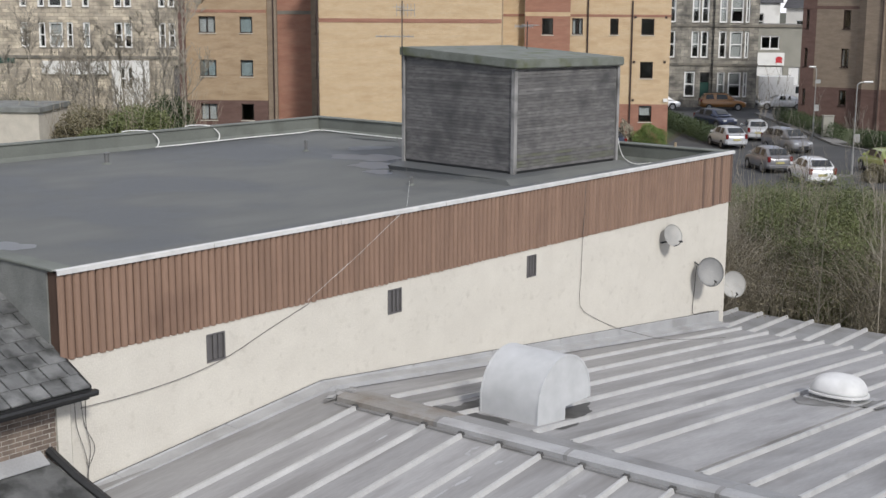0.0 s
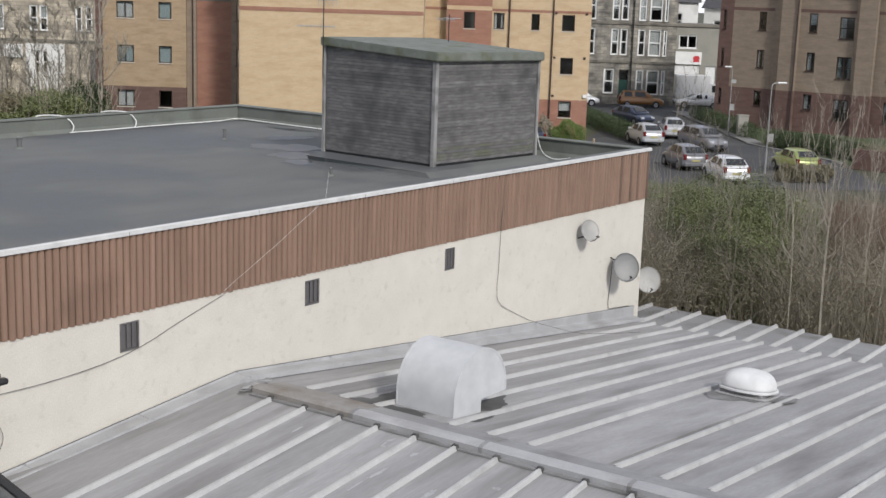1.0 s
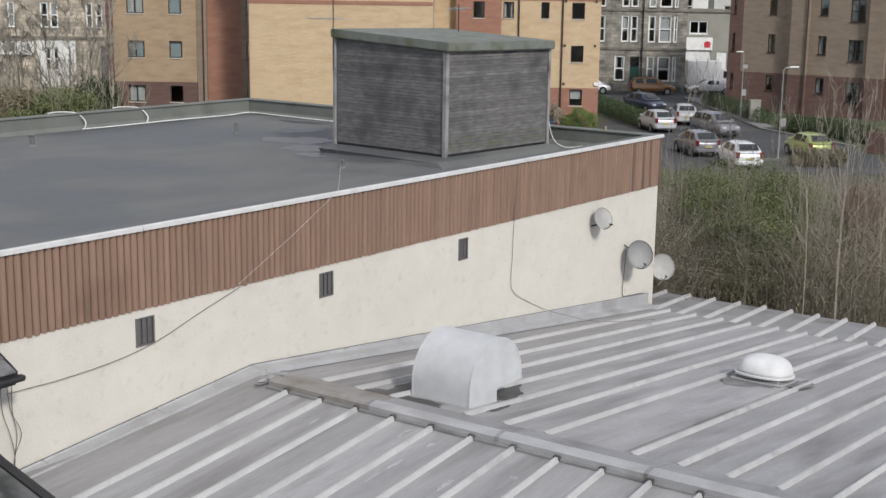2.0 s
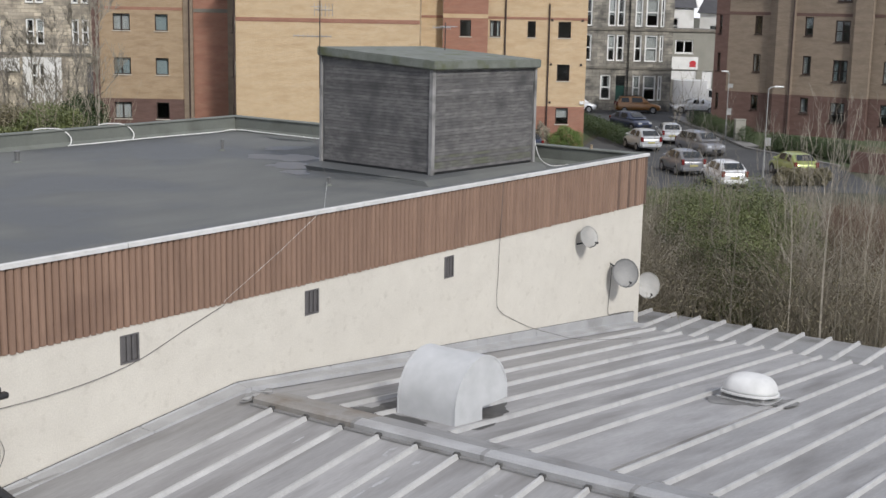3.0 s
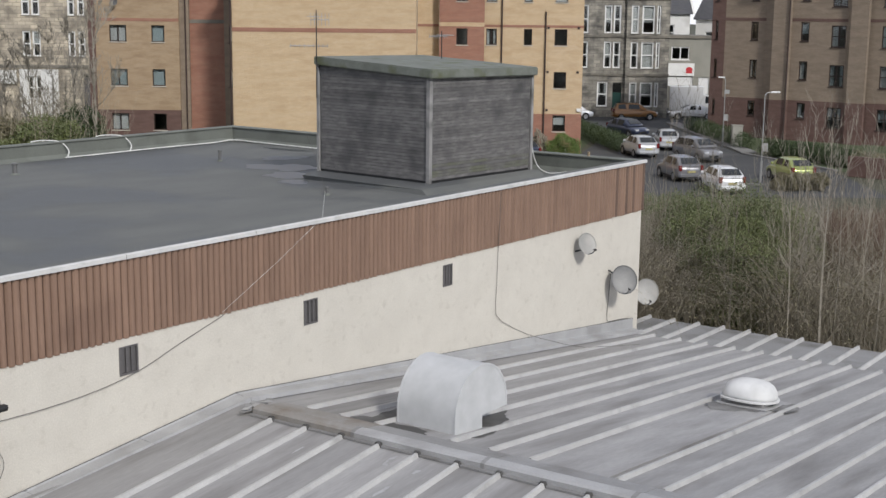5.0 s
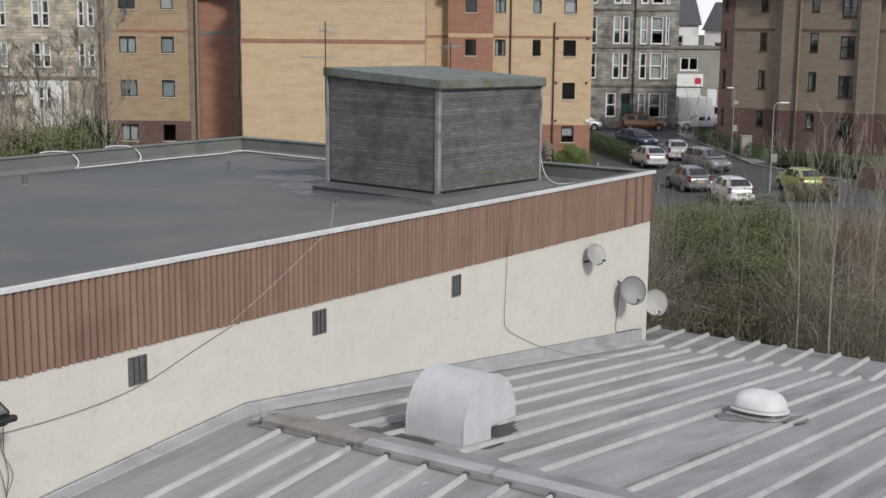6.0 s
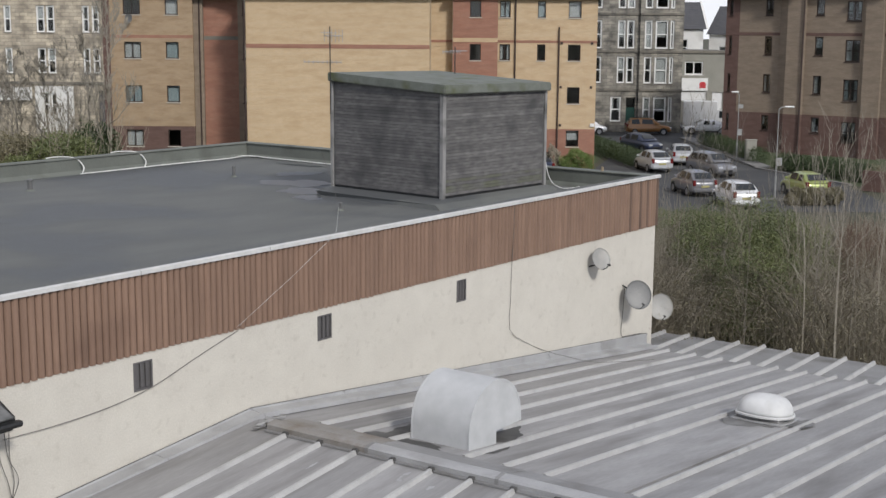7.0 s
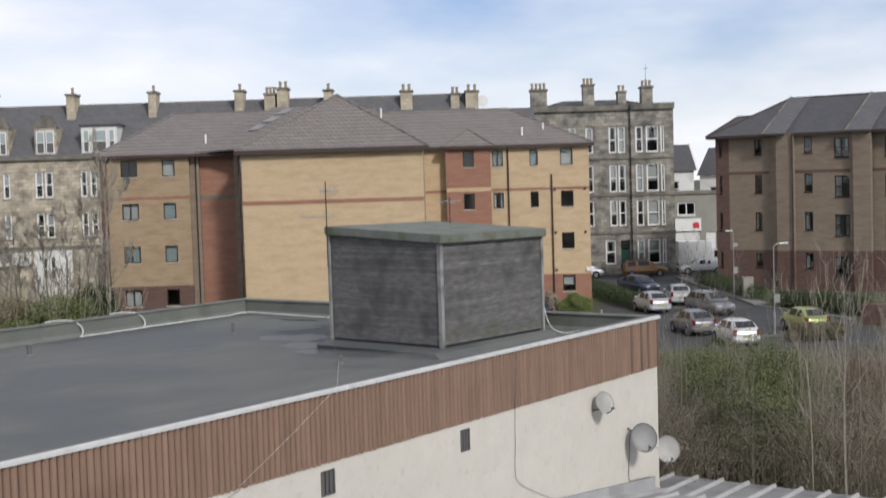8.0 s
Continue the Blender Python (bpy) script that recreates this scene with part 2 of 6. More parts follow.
M_FASCIA = material("brown_fascia", (0.05, 0.030, 0.024), (0.04, 0.024, 0.02), 2, 0.6)
M_WHITE = material("white_window_frame", (0.78, 0.78, 0.76), (0.70, 0.70, 0.68), 2, 0.5)
M_BROWNFRAME = material("brown_window_frame", (0.035, 0.020, 0.015), (0.028, 0.016, 0.012), 2, 0.5)
M_SILL = material("pale_cast_sill", (0.50, 0.46, 0.39), (0.42, 0.385, 0.33), 2, 0.85)
M_CURTAIN = material("pale_curtain", (0.62, 0.62, 0.60), (0.42, 0.42, 0.41), 3, 0.9, stretch=(6, 6, 0.3))
M_CURTAIN_BLUE = material("grey_blue_blind", (0.36, 0.42, 0.42), (0.30, 0.35, 0.36), 3, 0.9, stretch=(6, 6, 0.3))
# room shade behind the windows is put into this dark plaster colour
M_ROOM = material("shaded_room_plaster", (0.16, 0.15, 0.14), (0.12, 0.11, 0.10), 1, 0.9)
M_WHITEWALL = material("white_painted_wall", (0.72, 0.71, 0.68), (0.62, 0.61, 0.58), 0.8, 0.85, stain=(0.45, 0.44, 0.41), stain_scale=0.5, stain_at=(0.55, 0.8))
M_GREYWALL = material("grey_green_render", (0.30, 0.29, 0.25), (0.25, 0.245, 0.21), 0.8, 0.9)
M_ASPHALT = material("asphalt", (0.052, 0.053, 0.055), (0.040, 0.041, 0.043), 0.5, 0.9, bump=0.004, grain=30, stain=(0.075, 0.074, 0.072), stain_scale=0.2, stain_at=(0.5, 0.75))
M_PAVING = material("grey_paving", (0.21, 0.205, 0.195), (0.16, 0.157, 0.15), 0.8, 0.85, grain=12, stain=(0.11, 0.108, 0.10), stain_scale=0.4)
M_BITUMEN_SHADE = material("dark_sealant_and_shade", (0.056, 0.055, 0.053), (0.075, 0.073, 0.069), 2.5, 0.7, stain=(0.105, 0.103, 0.098), stain_scale=2.0, stain_at=(0.5, 0.7))
M_SMEAR = material("pale_lime_smear", (0.40, 0.40, 0.405), (0.33, 0.33, 0.335), 6, 0.6, stain=(0.26, 0.255, 0.25), stain_scale=9, stain_at=(0.45, 0.6))
M_GRIME_SHADE = material("roof_grime_and_shade", (0.125, 0.122, 0.118), (0.16, 0.157, 0.152), 1.5, 0.7, stain=(0.20, 0.197, 0.19), stain_scale=1.4, stain_at=(0.5, 0.7))
M_WATER = material("standing_water", (0.030, 0.033, 0.036), (0.024, 0.026, 0.028), 1.0, 0.28)
M_SOIL = material("rough_ground", (0.060, 0.056, 0.036), (0.045, 0.052, 0.024), 0.6, 0.95, bump=0.03, grain=6, stain=(0.075, 0.060, 0.040), stain_scale=0.3)
M_LAWN = material("lawn", (0.055, 0.075, 0.026), (0.045, 0.058, 0.022), 0.6, 0.95, bump=0.02, grain=10)


# ---- mesh helpers ----
def part(name, bm, mat, parent=None, label="", smooth=False):
    """Links a bmesh as one mesh object, under a thing or a part where one is given."""
    me = bpy.data.meshes.new(name)
    bm.to_mesh(me)
    bm.free()
    me.materials.append(mat)
    if smooth:
        for p in me.polygons:
            p.use_smooth = True
    ob = new(name, me)
    ob.parent = parent
    if label:
        ob["label"] = label
    return ob


def piece(name, src, parent, m):
    """One more object on the mesh of src, at the pose m under parent."""
    ob = new(name, src.data)
    ob.parent, ob.matrix_basis = parent, m
    return ob


def empty(name, m, label, category, group="", kind=""):
    ob = new(name)
    ob.matrix_basis = m
    return tagged(ob, label, category, group, kind)


def box(bm, x0, x1, y0, y1, z0, z1, bevel=0.0, tilt=None):
    r = bmesh.ops.create_cube(bm, size=1.0)
    m = Matrix.Translation(((x0 + x1) / 2, (y0 + y1) / 2, (z0 + z1) / 2)) @ Matrix.Diagonal((abs(x1 - x0), abs(y1 - y0), abs(z1 - z0), 1))
    if tilt is not None:
        m = tilt @ m
    bmesh.ops.transform(bm, matrix=m, verts=r["verts"])
    if bevel:
        es = list({e for v in r["verts"] for e in v.link_edges})
        bmesh.ops.bevel(bm, geom=es, offset=bevel, segments=1, affect="EDGES")
    return bm


def boxed(*a, **k):
    return box(bmesh.new(), *a, **k)


def prism(bm, outline, y0, y1, axis="y"):
    """A closed outline of (a, z) pairs pushed along y (outline in x, z) or along x (outline in y, z) or z (x, y)."""
    def put(a, b, c):
        return {"y": (a, c, b), "x": (c, a, b), "z": (a, b, c)}[axis]
    lo = [bm.verts.new(put(a, b, y0)) for a, b in outline]
    hi = [bm.verts.new(put(a, b, y1)) for a, b in outline]
    n = len(outline)
    bm.faces.new(lo), bm.faces.new(hi[::-1])
    for i in range(n):
        bm.faces.new((lo[i], hi[i], hi[(i + 1) % n], lo[(i + 1) % n]))
    bmesh.ops.recalc_face_normals(bm, faces=bm.faces[:])
    return bm


def tube(bm, pts, r, sides=6, r_end=None):
    """A round rod along the points, thinning to r_end."""
    pts = [Vector(p) for p in pts]
    rings, side = [], None
    for i, p in enumerate(pts):
        d = (pts[min(i + 1, len(pts) - 1)] - pts[max(i - 1, 0)]).normalized()
        a = d.orthogonal().normalized() if side is None else (side - d * side.dot(d)).normalized()
        side, b = a, d.cross(a)
        rr = r if r_end is None else r + (r_end - r) * i / (len(pts) - 1)
        rings.append([bm.verts.new(p + rr * (math.cos(q) * a + math.sin(q) * b)) for q in [2 * math.pi * k / sides for k in range(sides)]])
    for u, v in zip(rings, rings[1:]):
        for k in range(sides):
            bm.faces.new((u[k], u[(k + 1) % sides], v[(k + 1) % sides], v[k]))
    bm.faces.new(rings[0][::-1]), bm.faces.new(rings[-1])
    return bm


def tubed(*a, **k):
    return tube(bmesh.new(), *a, **k)


def lathe(bm, profile, sides=20, m=None, square=0.0):
    """Turns (radius, height) pairs round z; square pulls the round towards a rounded square."""
    rings = []
    for rad, h in profile:
        ring = []
        for k in range(sides):
            q = 2 * math.pi * k / sides
            c, s = math.cos(q), math.sin(q)
            g = 1 + square * (1 / max(abs(c), abs(s)) - 1)
            ring.append(bm.verts.new((rad * c * g, rad * s * g, h)))
        rings.append(ring)
    for u, v in zip(rings, rings[1:]):
        for k in range(sides):
            bm.faces.new((u[k], u[(k + 1) % sides], v[(k + 1) % sides], v[k]))
    bm.faces.new(rings[0][::-1]), bm.faces.new(rings[-1])
    if m is not None:
        bmesh.ops.transform(bm, matrix=m, verts=bm.verts[:])
    return bm


def sheet(bm, pts, thick=0.0):
    """One flat face through the points, given some thickness downwards."""
    top = [bm.verts.new(p) for p in pts]
    f = bm.faces.new(top)
    if thick:
        low = [bm.verts.new((p[0], p[1], p[2] - thick)) for p in pts]
        bm.faces.new(low[::-1])
        n = len(pts)
        for i in range(n):
            bm.faces.new((top[i], low[i], low[(i + 1) % n], top[(i + 1) % n]))
        bmesh.ops.recalc_face_normals(bm, faces=bm.faces[:])
    return bm


# ---- ground ----
tagged(part("ground", sheet(bmesh.new(), [(-900, -900, -0.02), (1500, -900, -0.02), (1500, 1500, -0.02), (-900, 1500, -0.02)]), M_SOIL),
       "rough earth and grass between the buildings", "ground", kind="structure")

# ---- flat-roofed building ----
XL, XR, YF, YB, ZT, ZD, ZB = 10.78, 32.43, 16.594, 32.92, 6.0, 5.5, 4.58
hall = empty("flat_roofed_building", pose(XL, YF, 0), "cream rendered building with brown board band and flat felt roof", "building")
LX, LY = XR - XL, YB - YF
# openings for the three louvres go through the front wall
LOUVRES = [(13.61, 14.02), (18.18, 18.59), (22.80, 23.16)]
bm = bmesh.new()
edges = [0.12] + [v - XL for pair in LOUVRES for v in pair] + [LX - 0.13]
for i, (a, b) in enumerate(zip(edges, edges[1:])):
    if i % 2 == 0:
        for z0, z1 in ((0, 3.94), (3.94, 4.44), (4.44, ZB)):
            box(bm, a, b, 0.01, 0.3, z0, z1)
    else:
        box(bm, a, b, 0.01, 0.3, 0, 3.94)
        box(bm, a, b, 0.01, 0.3, 4.44, ZB)
bmesh.ops.remove_doubles(bm, verts=bm.verts[:], dist=1e-4)
inner = [f for f in bm.faces if sum(1 for g in bm.faces if g is not f and set(g.verts) == set(f.verts))]
bmesh.ops.delete(bm, geom=inner, context="FACES")
part("front_wall", bm, M_RENDER, hall, "cream roughcast render with faint stains")
part("upper_wall", boxed(0.03, LX - 0.02, 0.035, 0.3, ZB + 0.01, ZT - 0.06), M_BOARD_BACK, hall)
part("end_wall", boxed(LX - 0.32, LX - 0.02, 0.302, LY, 0, ZT - 0.04), M_FELT_WALL, hall)
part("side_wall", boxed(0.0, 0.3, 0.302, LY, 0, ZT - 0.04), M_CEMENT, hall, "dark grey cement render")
part("back_wall", boxed(0.302, LX - 0.322, LY - 0.3, LY, 0, ZT - 0.04), M_FELT_WALL, hall)
part("roof_deck", boxed(0.302, LX - 0.322, 0.302, LY - 0.302, ZD - 0.3, ZD), M_FELT, hall, "wet grey felt roof with puddles")
for nm, dims in (("parapet_cap", (LX - 0.36, LX + 0.02, 0.10, LY + 0.02)), ("parapet_cap", (-0.03, 0.34, 0.10, LY + 0.02)), ("parapet_cap", (0.345, LX - 0.365, LY - 0.34, LY + 0.02))):
    part(nm, boxed(*dims, ZT - 0.038, ZT + 0.01, bevel=0.012), M_FELT_WALL, hall)
cap = part("front_cap", boxed(0.345, LX - 0.365, 0.0, 0.33, ZT - 0.058, ZT - 0.004), M_FELT, hall)
# felt fillets at the foot of the parapets
bm = bmesh.new()
prism(bm, [(LY - 0.302, ZD + 0.001), (LY - 0.302, ZD + 0.12), (LY - 0.42, ZD + 0.001)], 0.31, LX - 0.33, "x")
part("felt_fillet", bm, M_FELT_WALL, hall)
bm = bmesh.new()
prism(bm, [(LX - 0.322, ZD + 0.001), (LX - 0.322, ZD + 0.12), (LX - 0.44, ZD + 0.001)], 0.31, LY - 0.45, "y")
part("felt_fillet", bm, M_FELT_WALL, hall)
x = -0.03
while x < LX - 0.1:
    w = min(3.05, LX + 0.02 - x)
    bm = bmesh.new()
    prism(bm, [(-0.055, ZT - 0.07), (-0.055, ZT + 0.004), (-0.01, ZT + 0.018), (0.06, ZT + 0.006), (0.06, ZT - 0.003), (-0.04, ZT - 0.003), (-0.04, ZT - 0.07)], x, x + w - 0.012, "x")
    part("edge_trim", bm, M_TRIM, hall, "white metal roof edge trim")
    x += w

# louvres in their openings
for a, b in LOUVRES:
    a, b = a - XL, b - XL
    bm = bmesh.new()
    for q in ((a, a + 0.03, 3.94, 4.44), (b - 0.03, b, 3.94, 4.44), (a + 0.03, b - 0.03, 3.94, 3.97), (a + 0.03, b - 0.03, 4.41, 4.44)):
        box(bm, q[0], q[1], 0.0, 0.06, q[2], q[3])
    lv = part("louvre", bm, M_VENT, hall, "dark grey metal wall louvre")
    part("backing", boxed(a + 0.03, b - 0.03, 0.05, 0.06, 3.97, 4.41), M_VENT, lv)
    n = 3
    for k in range(n):
        u = a + 0.03 + (b - a - 0.06) * (k + 0.5) / n
        part("slat", boxed(-0.056, 0.056, -0.006, 0.006, 3.975, 4.405, tilt=Matrix.Translation((u, 0.03, 0)) @ Matrix.Rotation(0.22, 4, "Z")), M_VENT, lv)

# cables on the front wall
def cable(name, pts, r=0.012, mat=M_CABLE, parent=None, smooth_steps=6, label=""):
    """A cable that runs smoothly through the points."""
    P = [Vector(p) for p in pts]
    out = []
    for i in range(len(P) - 1):
        p0, p1, p2, p3 = P[max(i - 1, 0)], P[i], P[i + 1], P[min(i + 2, len(P) - 1)]
        for k in range(smooth_steps):
            t = k / smooth_steps
            out.append(0.5 * ((2 * p1) + (p2 - p0) * t + (2 * p0 - 5 * p1 + 4 * p2 - p3) * t * t + (3 * p1 - p0 - 3 * p2 + p3) * t ** 3))
    out.append(P[-1])
    return part(name, tubed(out, r, 5), mat, parent, label)


def on_wall(pts, off=0.02):
    return [(x, YF - off, z) for x, z in pts]


tagged(cable("wall_cable", on_wall([(11.05, 3.78), (12.1, 3.77), (13.16, 3.83), (14.05, 3.98), (14.95, 4.26), (16.0, 4.57)], 0.03), 0.0055),
       "thin grey cable sagging across the cream wall", "cable")
tagged(cable("wall_cable", on_wall([(25.06, 5.93), (25.03, 5.2), (24.98, 4.5), (24.95, 3.6), (24.94, 2.92), (25.5, 2.55), (26.45, 2.12)], 0.02) + [(26.9, 16.1, 1.93), (27.4, 15.5, 1.78), (29.4, 15.0, 1.53)], 0.006, smooth_steps=2),
       "thin dark cable running down the wall", "cable")
tagged(cable("pale_wire", [(16.0, YF - 0.032, 4.572), (15.94, 16.53, 4.64), (17.37, 16.52, 5.35), (18.63, 16.5, 6.04), (24.16, 21.30, 5.56)], 0.0032, M_CABLE_WHITE, smooth_steps=1), "thin pale wire rising over the brown boards", "wire")
for sx, bow in ((10.95, 0.02), (11.06, 0.10), (11.16, -0.08)):
    tagged(cable("wall_cable", [(sx, YF - 0.03, 4.0), (sx + bow * 0.4, YF - 0.05, 3.5), (sx + bow + 0.1, YF - 0.06, 3.1), (11.13, YF - 0.05, 2.75), (11.1, YF - 0.03, 2.35)], 0.006),
           "loose dark cable hanging beside the brick wall", "cable")

# ---- timber housing on the flat roof ----
BX, BY, BW, BD = 26.29, 19.62, 4.42, 4.06
plant = empty("roof_housing", pose(BX, BY, ZD, 0, 0, -4.0), "weathered grey board housing with mossy felt top on the roof", "roof housing")
bm = bmesh.new()
kt = [bm.verts.new((u, v, 0.17)) for u, v in ((-0.06, -0.06), (BW + 0.06, -0.06), (BW + 0.06, BD + 0.06), (-0.06, BD + 0.06))]
km = [bm.verts.new((u, v, 0.12)) for u, v in ((-0.70, -0.36), (BW + 0.12, -0.26), (BW + 0.12, BD + 0.3), (-0.70, BD - 0.1))]
kb = [bm.verts.new((u, v, 0.0)) for u, v in ((-0.74, -0.56), (BW + 0.13, -0.42), (BW + 0.13, BD + 0.31), (-0.66, BD - 0.14))]
bm.faces.new(kt)
for u, v in ((km, kt), (kb, km)):
    for i in range(4):
        bm.faces.new((u[i], u[(i + 1) % 4], v[(i + 1) % 4], v[i]))
bmesh.ops.recalc_face_normals(bm, faces=bm.faces[:])
part("kerb", bm, M_FELT, plant, "felt dressed over a raised kerb")
# black core paints the shade in the gap below the lowest board
part("core", boxed(0.04, BW - 0.04, 0.04, BD - 0.04, 0.13, 2.83), M_BLACK, plant)
NB, BH = 32, 0.085
front = part("board", boxed(0, BW - 0.2, -0.011, 0.011, 0, BH - 0.007, bevel=0.003), M_GREYWOOD, plant)
front.matrix_basis = pose(0.1, 0.02, 0.15 + BH)
side = part("board", boxed(-0.011, 0.011, 0, BD - 0.2, 0, BH - 0.007, bevel=0.003), M_GREYWOOD, plant)
side.matrix_basis = pose(0.02, 0.1, 0.15 + BH)
mossy = part("board", boxed(0, BW - 0.2, -0.011, 0.011, 0, BH - 0.007, bevel=0.003), M_ALGAE, plant, "green algae-stained board")
mossy.matrix_basis = pose(0.1, 0.018, 0.15 + 2 * BH, 2, 0, 0)
rng = random.Random(4)
for k in range(1, NB):
    z = 0.15 + k * BH
    if k > 1:
        piece("board", mossy if k in (3, 5) else front, plant, pose(0.1, 0.02, z, rng.uniform(0.5, 2.5), 0, 0))
        piece("board", side, plant, pose(0.02, 0.1, z, 0, rng.uniform(-2.5, -0.5), 0))
    piece("board", front, plant, pose(0.1, BD - 0.02, z))
    piece("board", side, plant, pose(BW - 0.02, 0.1, z))
for px, py in ((0, 0), (BW, 0), (0, BD), (BW, BD)):
    part("corner_post", boxed(px - 0.07 if px else -0.03, px + 0.03 if px else 0.09, py - 0.07 if py else -0.03, py + 0.03 if py else 0.09, 0.13, 2.87 + (0.2 if py else 0.0), bevel=0.008), M_GREYPOST, plant)
bm = bmesh.new()
zt = lambda u, v: 2.875 + 0.050 * v - 0.010 * u
c = [(-0.10, -0.14), (BW + 0.06, -0.14), (BW + 0.06, BD + 0.06), (-0.10, BD + 0.06)]
lo = [bm.verts.new((u, v, zt(u, v))) for u, v in c]
hi = [bm.verts.new((u, v, zt(u, v) + 0.235)) for u, v in c]
bm.faces.new(lo[::-1]), bm.faces.new(hi)
for i in range(4):
    bm.faces.new((lo[i], lo[(i + 1) % 4], hi[(i + 1) % 4], hi[i]))
bmesh.ops.bevel(bm, geom=bm.edges[:], offset=0.025, segments=2, affect="EDGES")
hgt = 0.055 * (BD - 0.2)
for xa in (0.012, BW - 0.03):
    part("top_board", prism(bmesh.new(), [(0.09, 2.82), (BD - 0.09, 2.82), (BD - 0.09, 2.875 + hgt), (0.09, 2.865)], xa, xa + 0.02, "x"), M_GREYWOOD, plant)
part("top_board", boxed(0.09, BW - 0.09, BD - 0.03, BD - 0.01, 2.85, 2.87 + hgt), M_GREYWOOD, plant)
part("felt_top", bm, M_MOSS, plant, "mossy green-grey felt top")

# ---- metal roof: a runs along the ribs from the ridge, b along the ridge ----
RX, RY, RTURN, Z0, PITCH_N, PITCH_F = 16.066, 15.4, 2.13, 2.935, 0.097, 0.1132
A0, A1, A2, B0, B1 = -9.4, 15.62, 18.35, 1.18, -18.6
SHED = pose(RX, RY, 0, 0, 0, RTURN)
shed = empty("metal_roofed_shed", SHED, "low shed with pale ribbed metal roof and ridge cap", "shed")
RIBS = [-0.22 - 0.784 * k for k in range(23)]


def zroof(a):
    return Z0 + PITCH_N * a if a < 0 else Z0 - PITCH_F * a


def zlow(a):
    return 1.062 - 0.027 * (a - 15.7)


def to_shed(x, y):
    v = SHED.inverted() @ Vector((x, y, 0))
    return v.x, v.y


part("shed_wall", boxed(A0 + 0.4, A2 - 0.4, B1 + 0.2, B0 - 0.75, 0, 0.55), M_CEMENT, shed)
part("shed_gable", prism(bmesh.new(), [(A0 + 0.4, 0.552), (A2 - 0.4, 0.552), (A2 - 0.4, 0.93), (A1, 0.95), (0, Z0 - 0.12), (A0 + 0.4, zroof(A0 + 0.4) - 0.1)], B1 + 0.2, B1 + 0.4), M_CEMENT, shed)
part("eave_wall", boxed(A0 + 0.4, A0 + 0.6, B1 + 0.402, B0 - 0.75, 0.552, zroof(A0 + 0.4) - 0.03), M_CEMENT, shed)
part("eave_wall", boxed(A2 - 0.6, A2 - 0.4, B1 + 0.402, B0 - 0.75, 0.552, 0.93), M_CEMENT, shed)
bays = [B0] + RIBS + [B1]
for b1, b0 in zip(bays, bays[1:]):
    wall_side = b1 == B0
    part("roof_sheet", sheet(bmesh.new(), [(A0, b0, zroof(A0)), (0, b0, Z0), (0, b1 - (0.0 if not wall_side else 0.03), Z0), (A0, b1 - (0.0 if not wall_side else -0.3), zroof(A0))], 0.02), M_SHEET, shed)
    part("roof_sheet", sheet(bmesh.new(), [(0, b0, Z0), (A1, b0, zroof(A1)), (A1, b1 - (0.6 if wall_side else 0.0), zroof(A1)), (0, b1 - (0.03 if wall_side else 0.0), Z0)], 0.05), M_SHEET, shed)
lows = [r - 0.20 for r in [RIBS[0] + 1.568, RIBS[0] + 0.784] + RIBS[:-1]]
for k, (b1, b0) in enumerate(zip(lows, lows[1:])):
    aa = A1 - 0.2 if k else 16.6
    part("roof_sheet", sheet(bmesh.new(), [(aa, b0, zlow(aa)), (A2, b0, zlow(A2)), (A2, b1, zlow(A2)), (aa, b1, zlow(aa))], 0.03), M_RIDGE, shed)


def rib(b, a0, a1, zf=zroof, w=0.052, h=0.072):
    """A batten rib: splayed cheeks, a narrow flat top with a folded lip along one side."""
    prof = [(-w, 0.0), (-w * 0.62, h * 0.74), (-w * 0.62, h * 0.92), (-w * 0.45, h), (w * 0.36, h), (w * 0.40, h * 0.78), (w * 0.62, h * 0.74), (w, 0.0)]
    bm = bmesh.new()
    rings = [[bm.verts.new((a, b + p, zf(a) + q)) for p, q in prof] for a in (a0, a1)]
    for k in range(len(prof) - 1):
        bm.faces.new((rings[0][k], rings[1][k], rings[1][k + 1], rings[0][k + 1]))
    bm.faces.new(rings[0]), bm.faces.new(rings[1][::-1])
    bmesh.ops.recalc_face_normals(bm, faces=bm.faces[:])
    r = part("roof_rib", bm, M_RIB, shed)
    return r


def rib_stop(b, a, side):
    """The dark folded stop where a rib runs in under the capping."""
    part("rib_stop", prism(bmesh.new(), [(-0.07, 0.0), (-0.045, 0.085), (0.045, 0.085), (0.07, 0.0)], 0, 0.05, "x"), M_BITUMEN_SHADE, shed).matrix_basis = pose(a - (0.05 if side < 0 else 0.0), b, zroof(a) + 0.002)


SA, SB = to_shed(24.74, 10.02)
CA, CB = to_shed(18.17, 12.98)
for k, b in enumerate(RIBS):
    rib(b, A0 - 0.02, -0.34)
    rib_stop(b, -0.30, -1)
    if SB - 0.75 < b < SB + 0.62:
        rib(b, SA + 0.95, A1 + 0.02)
    elif abs(b - CB) < 0.5:
        rib(b, CA + 0.25, A1 + 0.02)
    else:
        rib(b, 0.62, A1 + 0.02)
    part("rib_end", prism(bmesh.new(), [(-0.06, -0.02), (-0.036, 0.082), (0.036, 0.082), (0.06, -0.02)], A1 + 0.021, A1 + 0.05, "x"), M_RIB, shed).matrix_basis = pose(0, b, zroof(A1))
for k, b in enumerate(lows):
    rib(b, A1 + 0.06 if k else 16.7, A2 + 0.03, zlow, 0.062, 0.09)
part("drip_edge", boxed(A1 - 0.01, A1 + 0.012, B1, 0.56, zroof(A1) - 0.10, zroof(A1) - 0.012), M_BITUMEN_SHADE, shed)
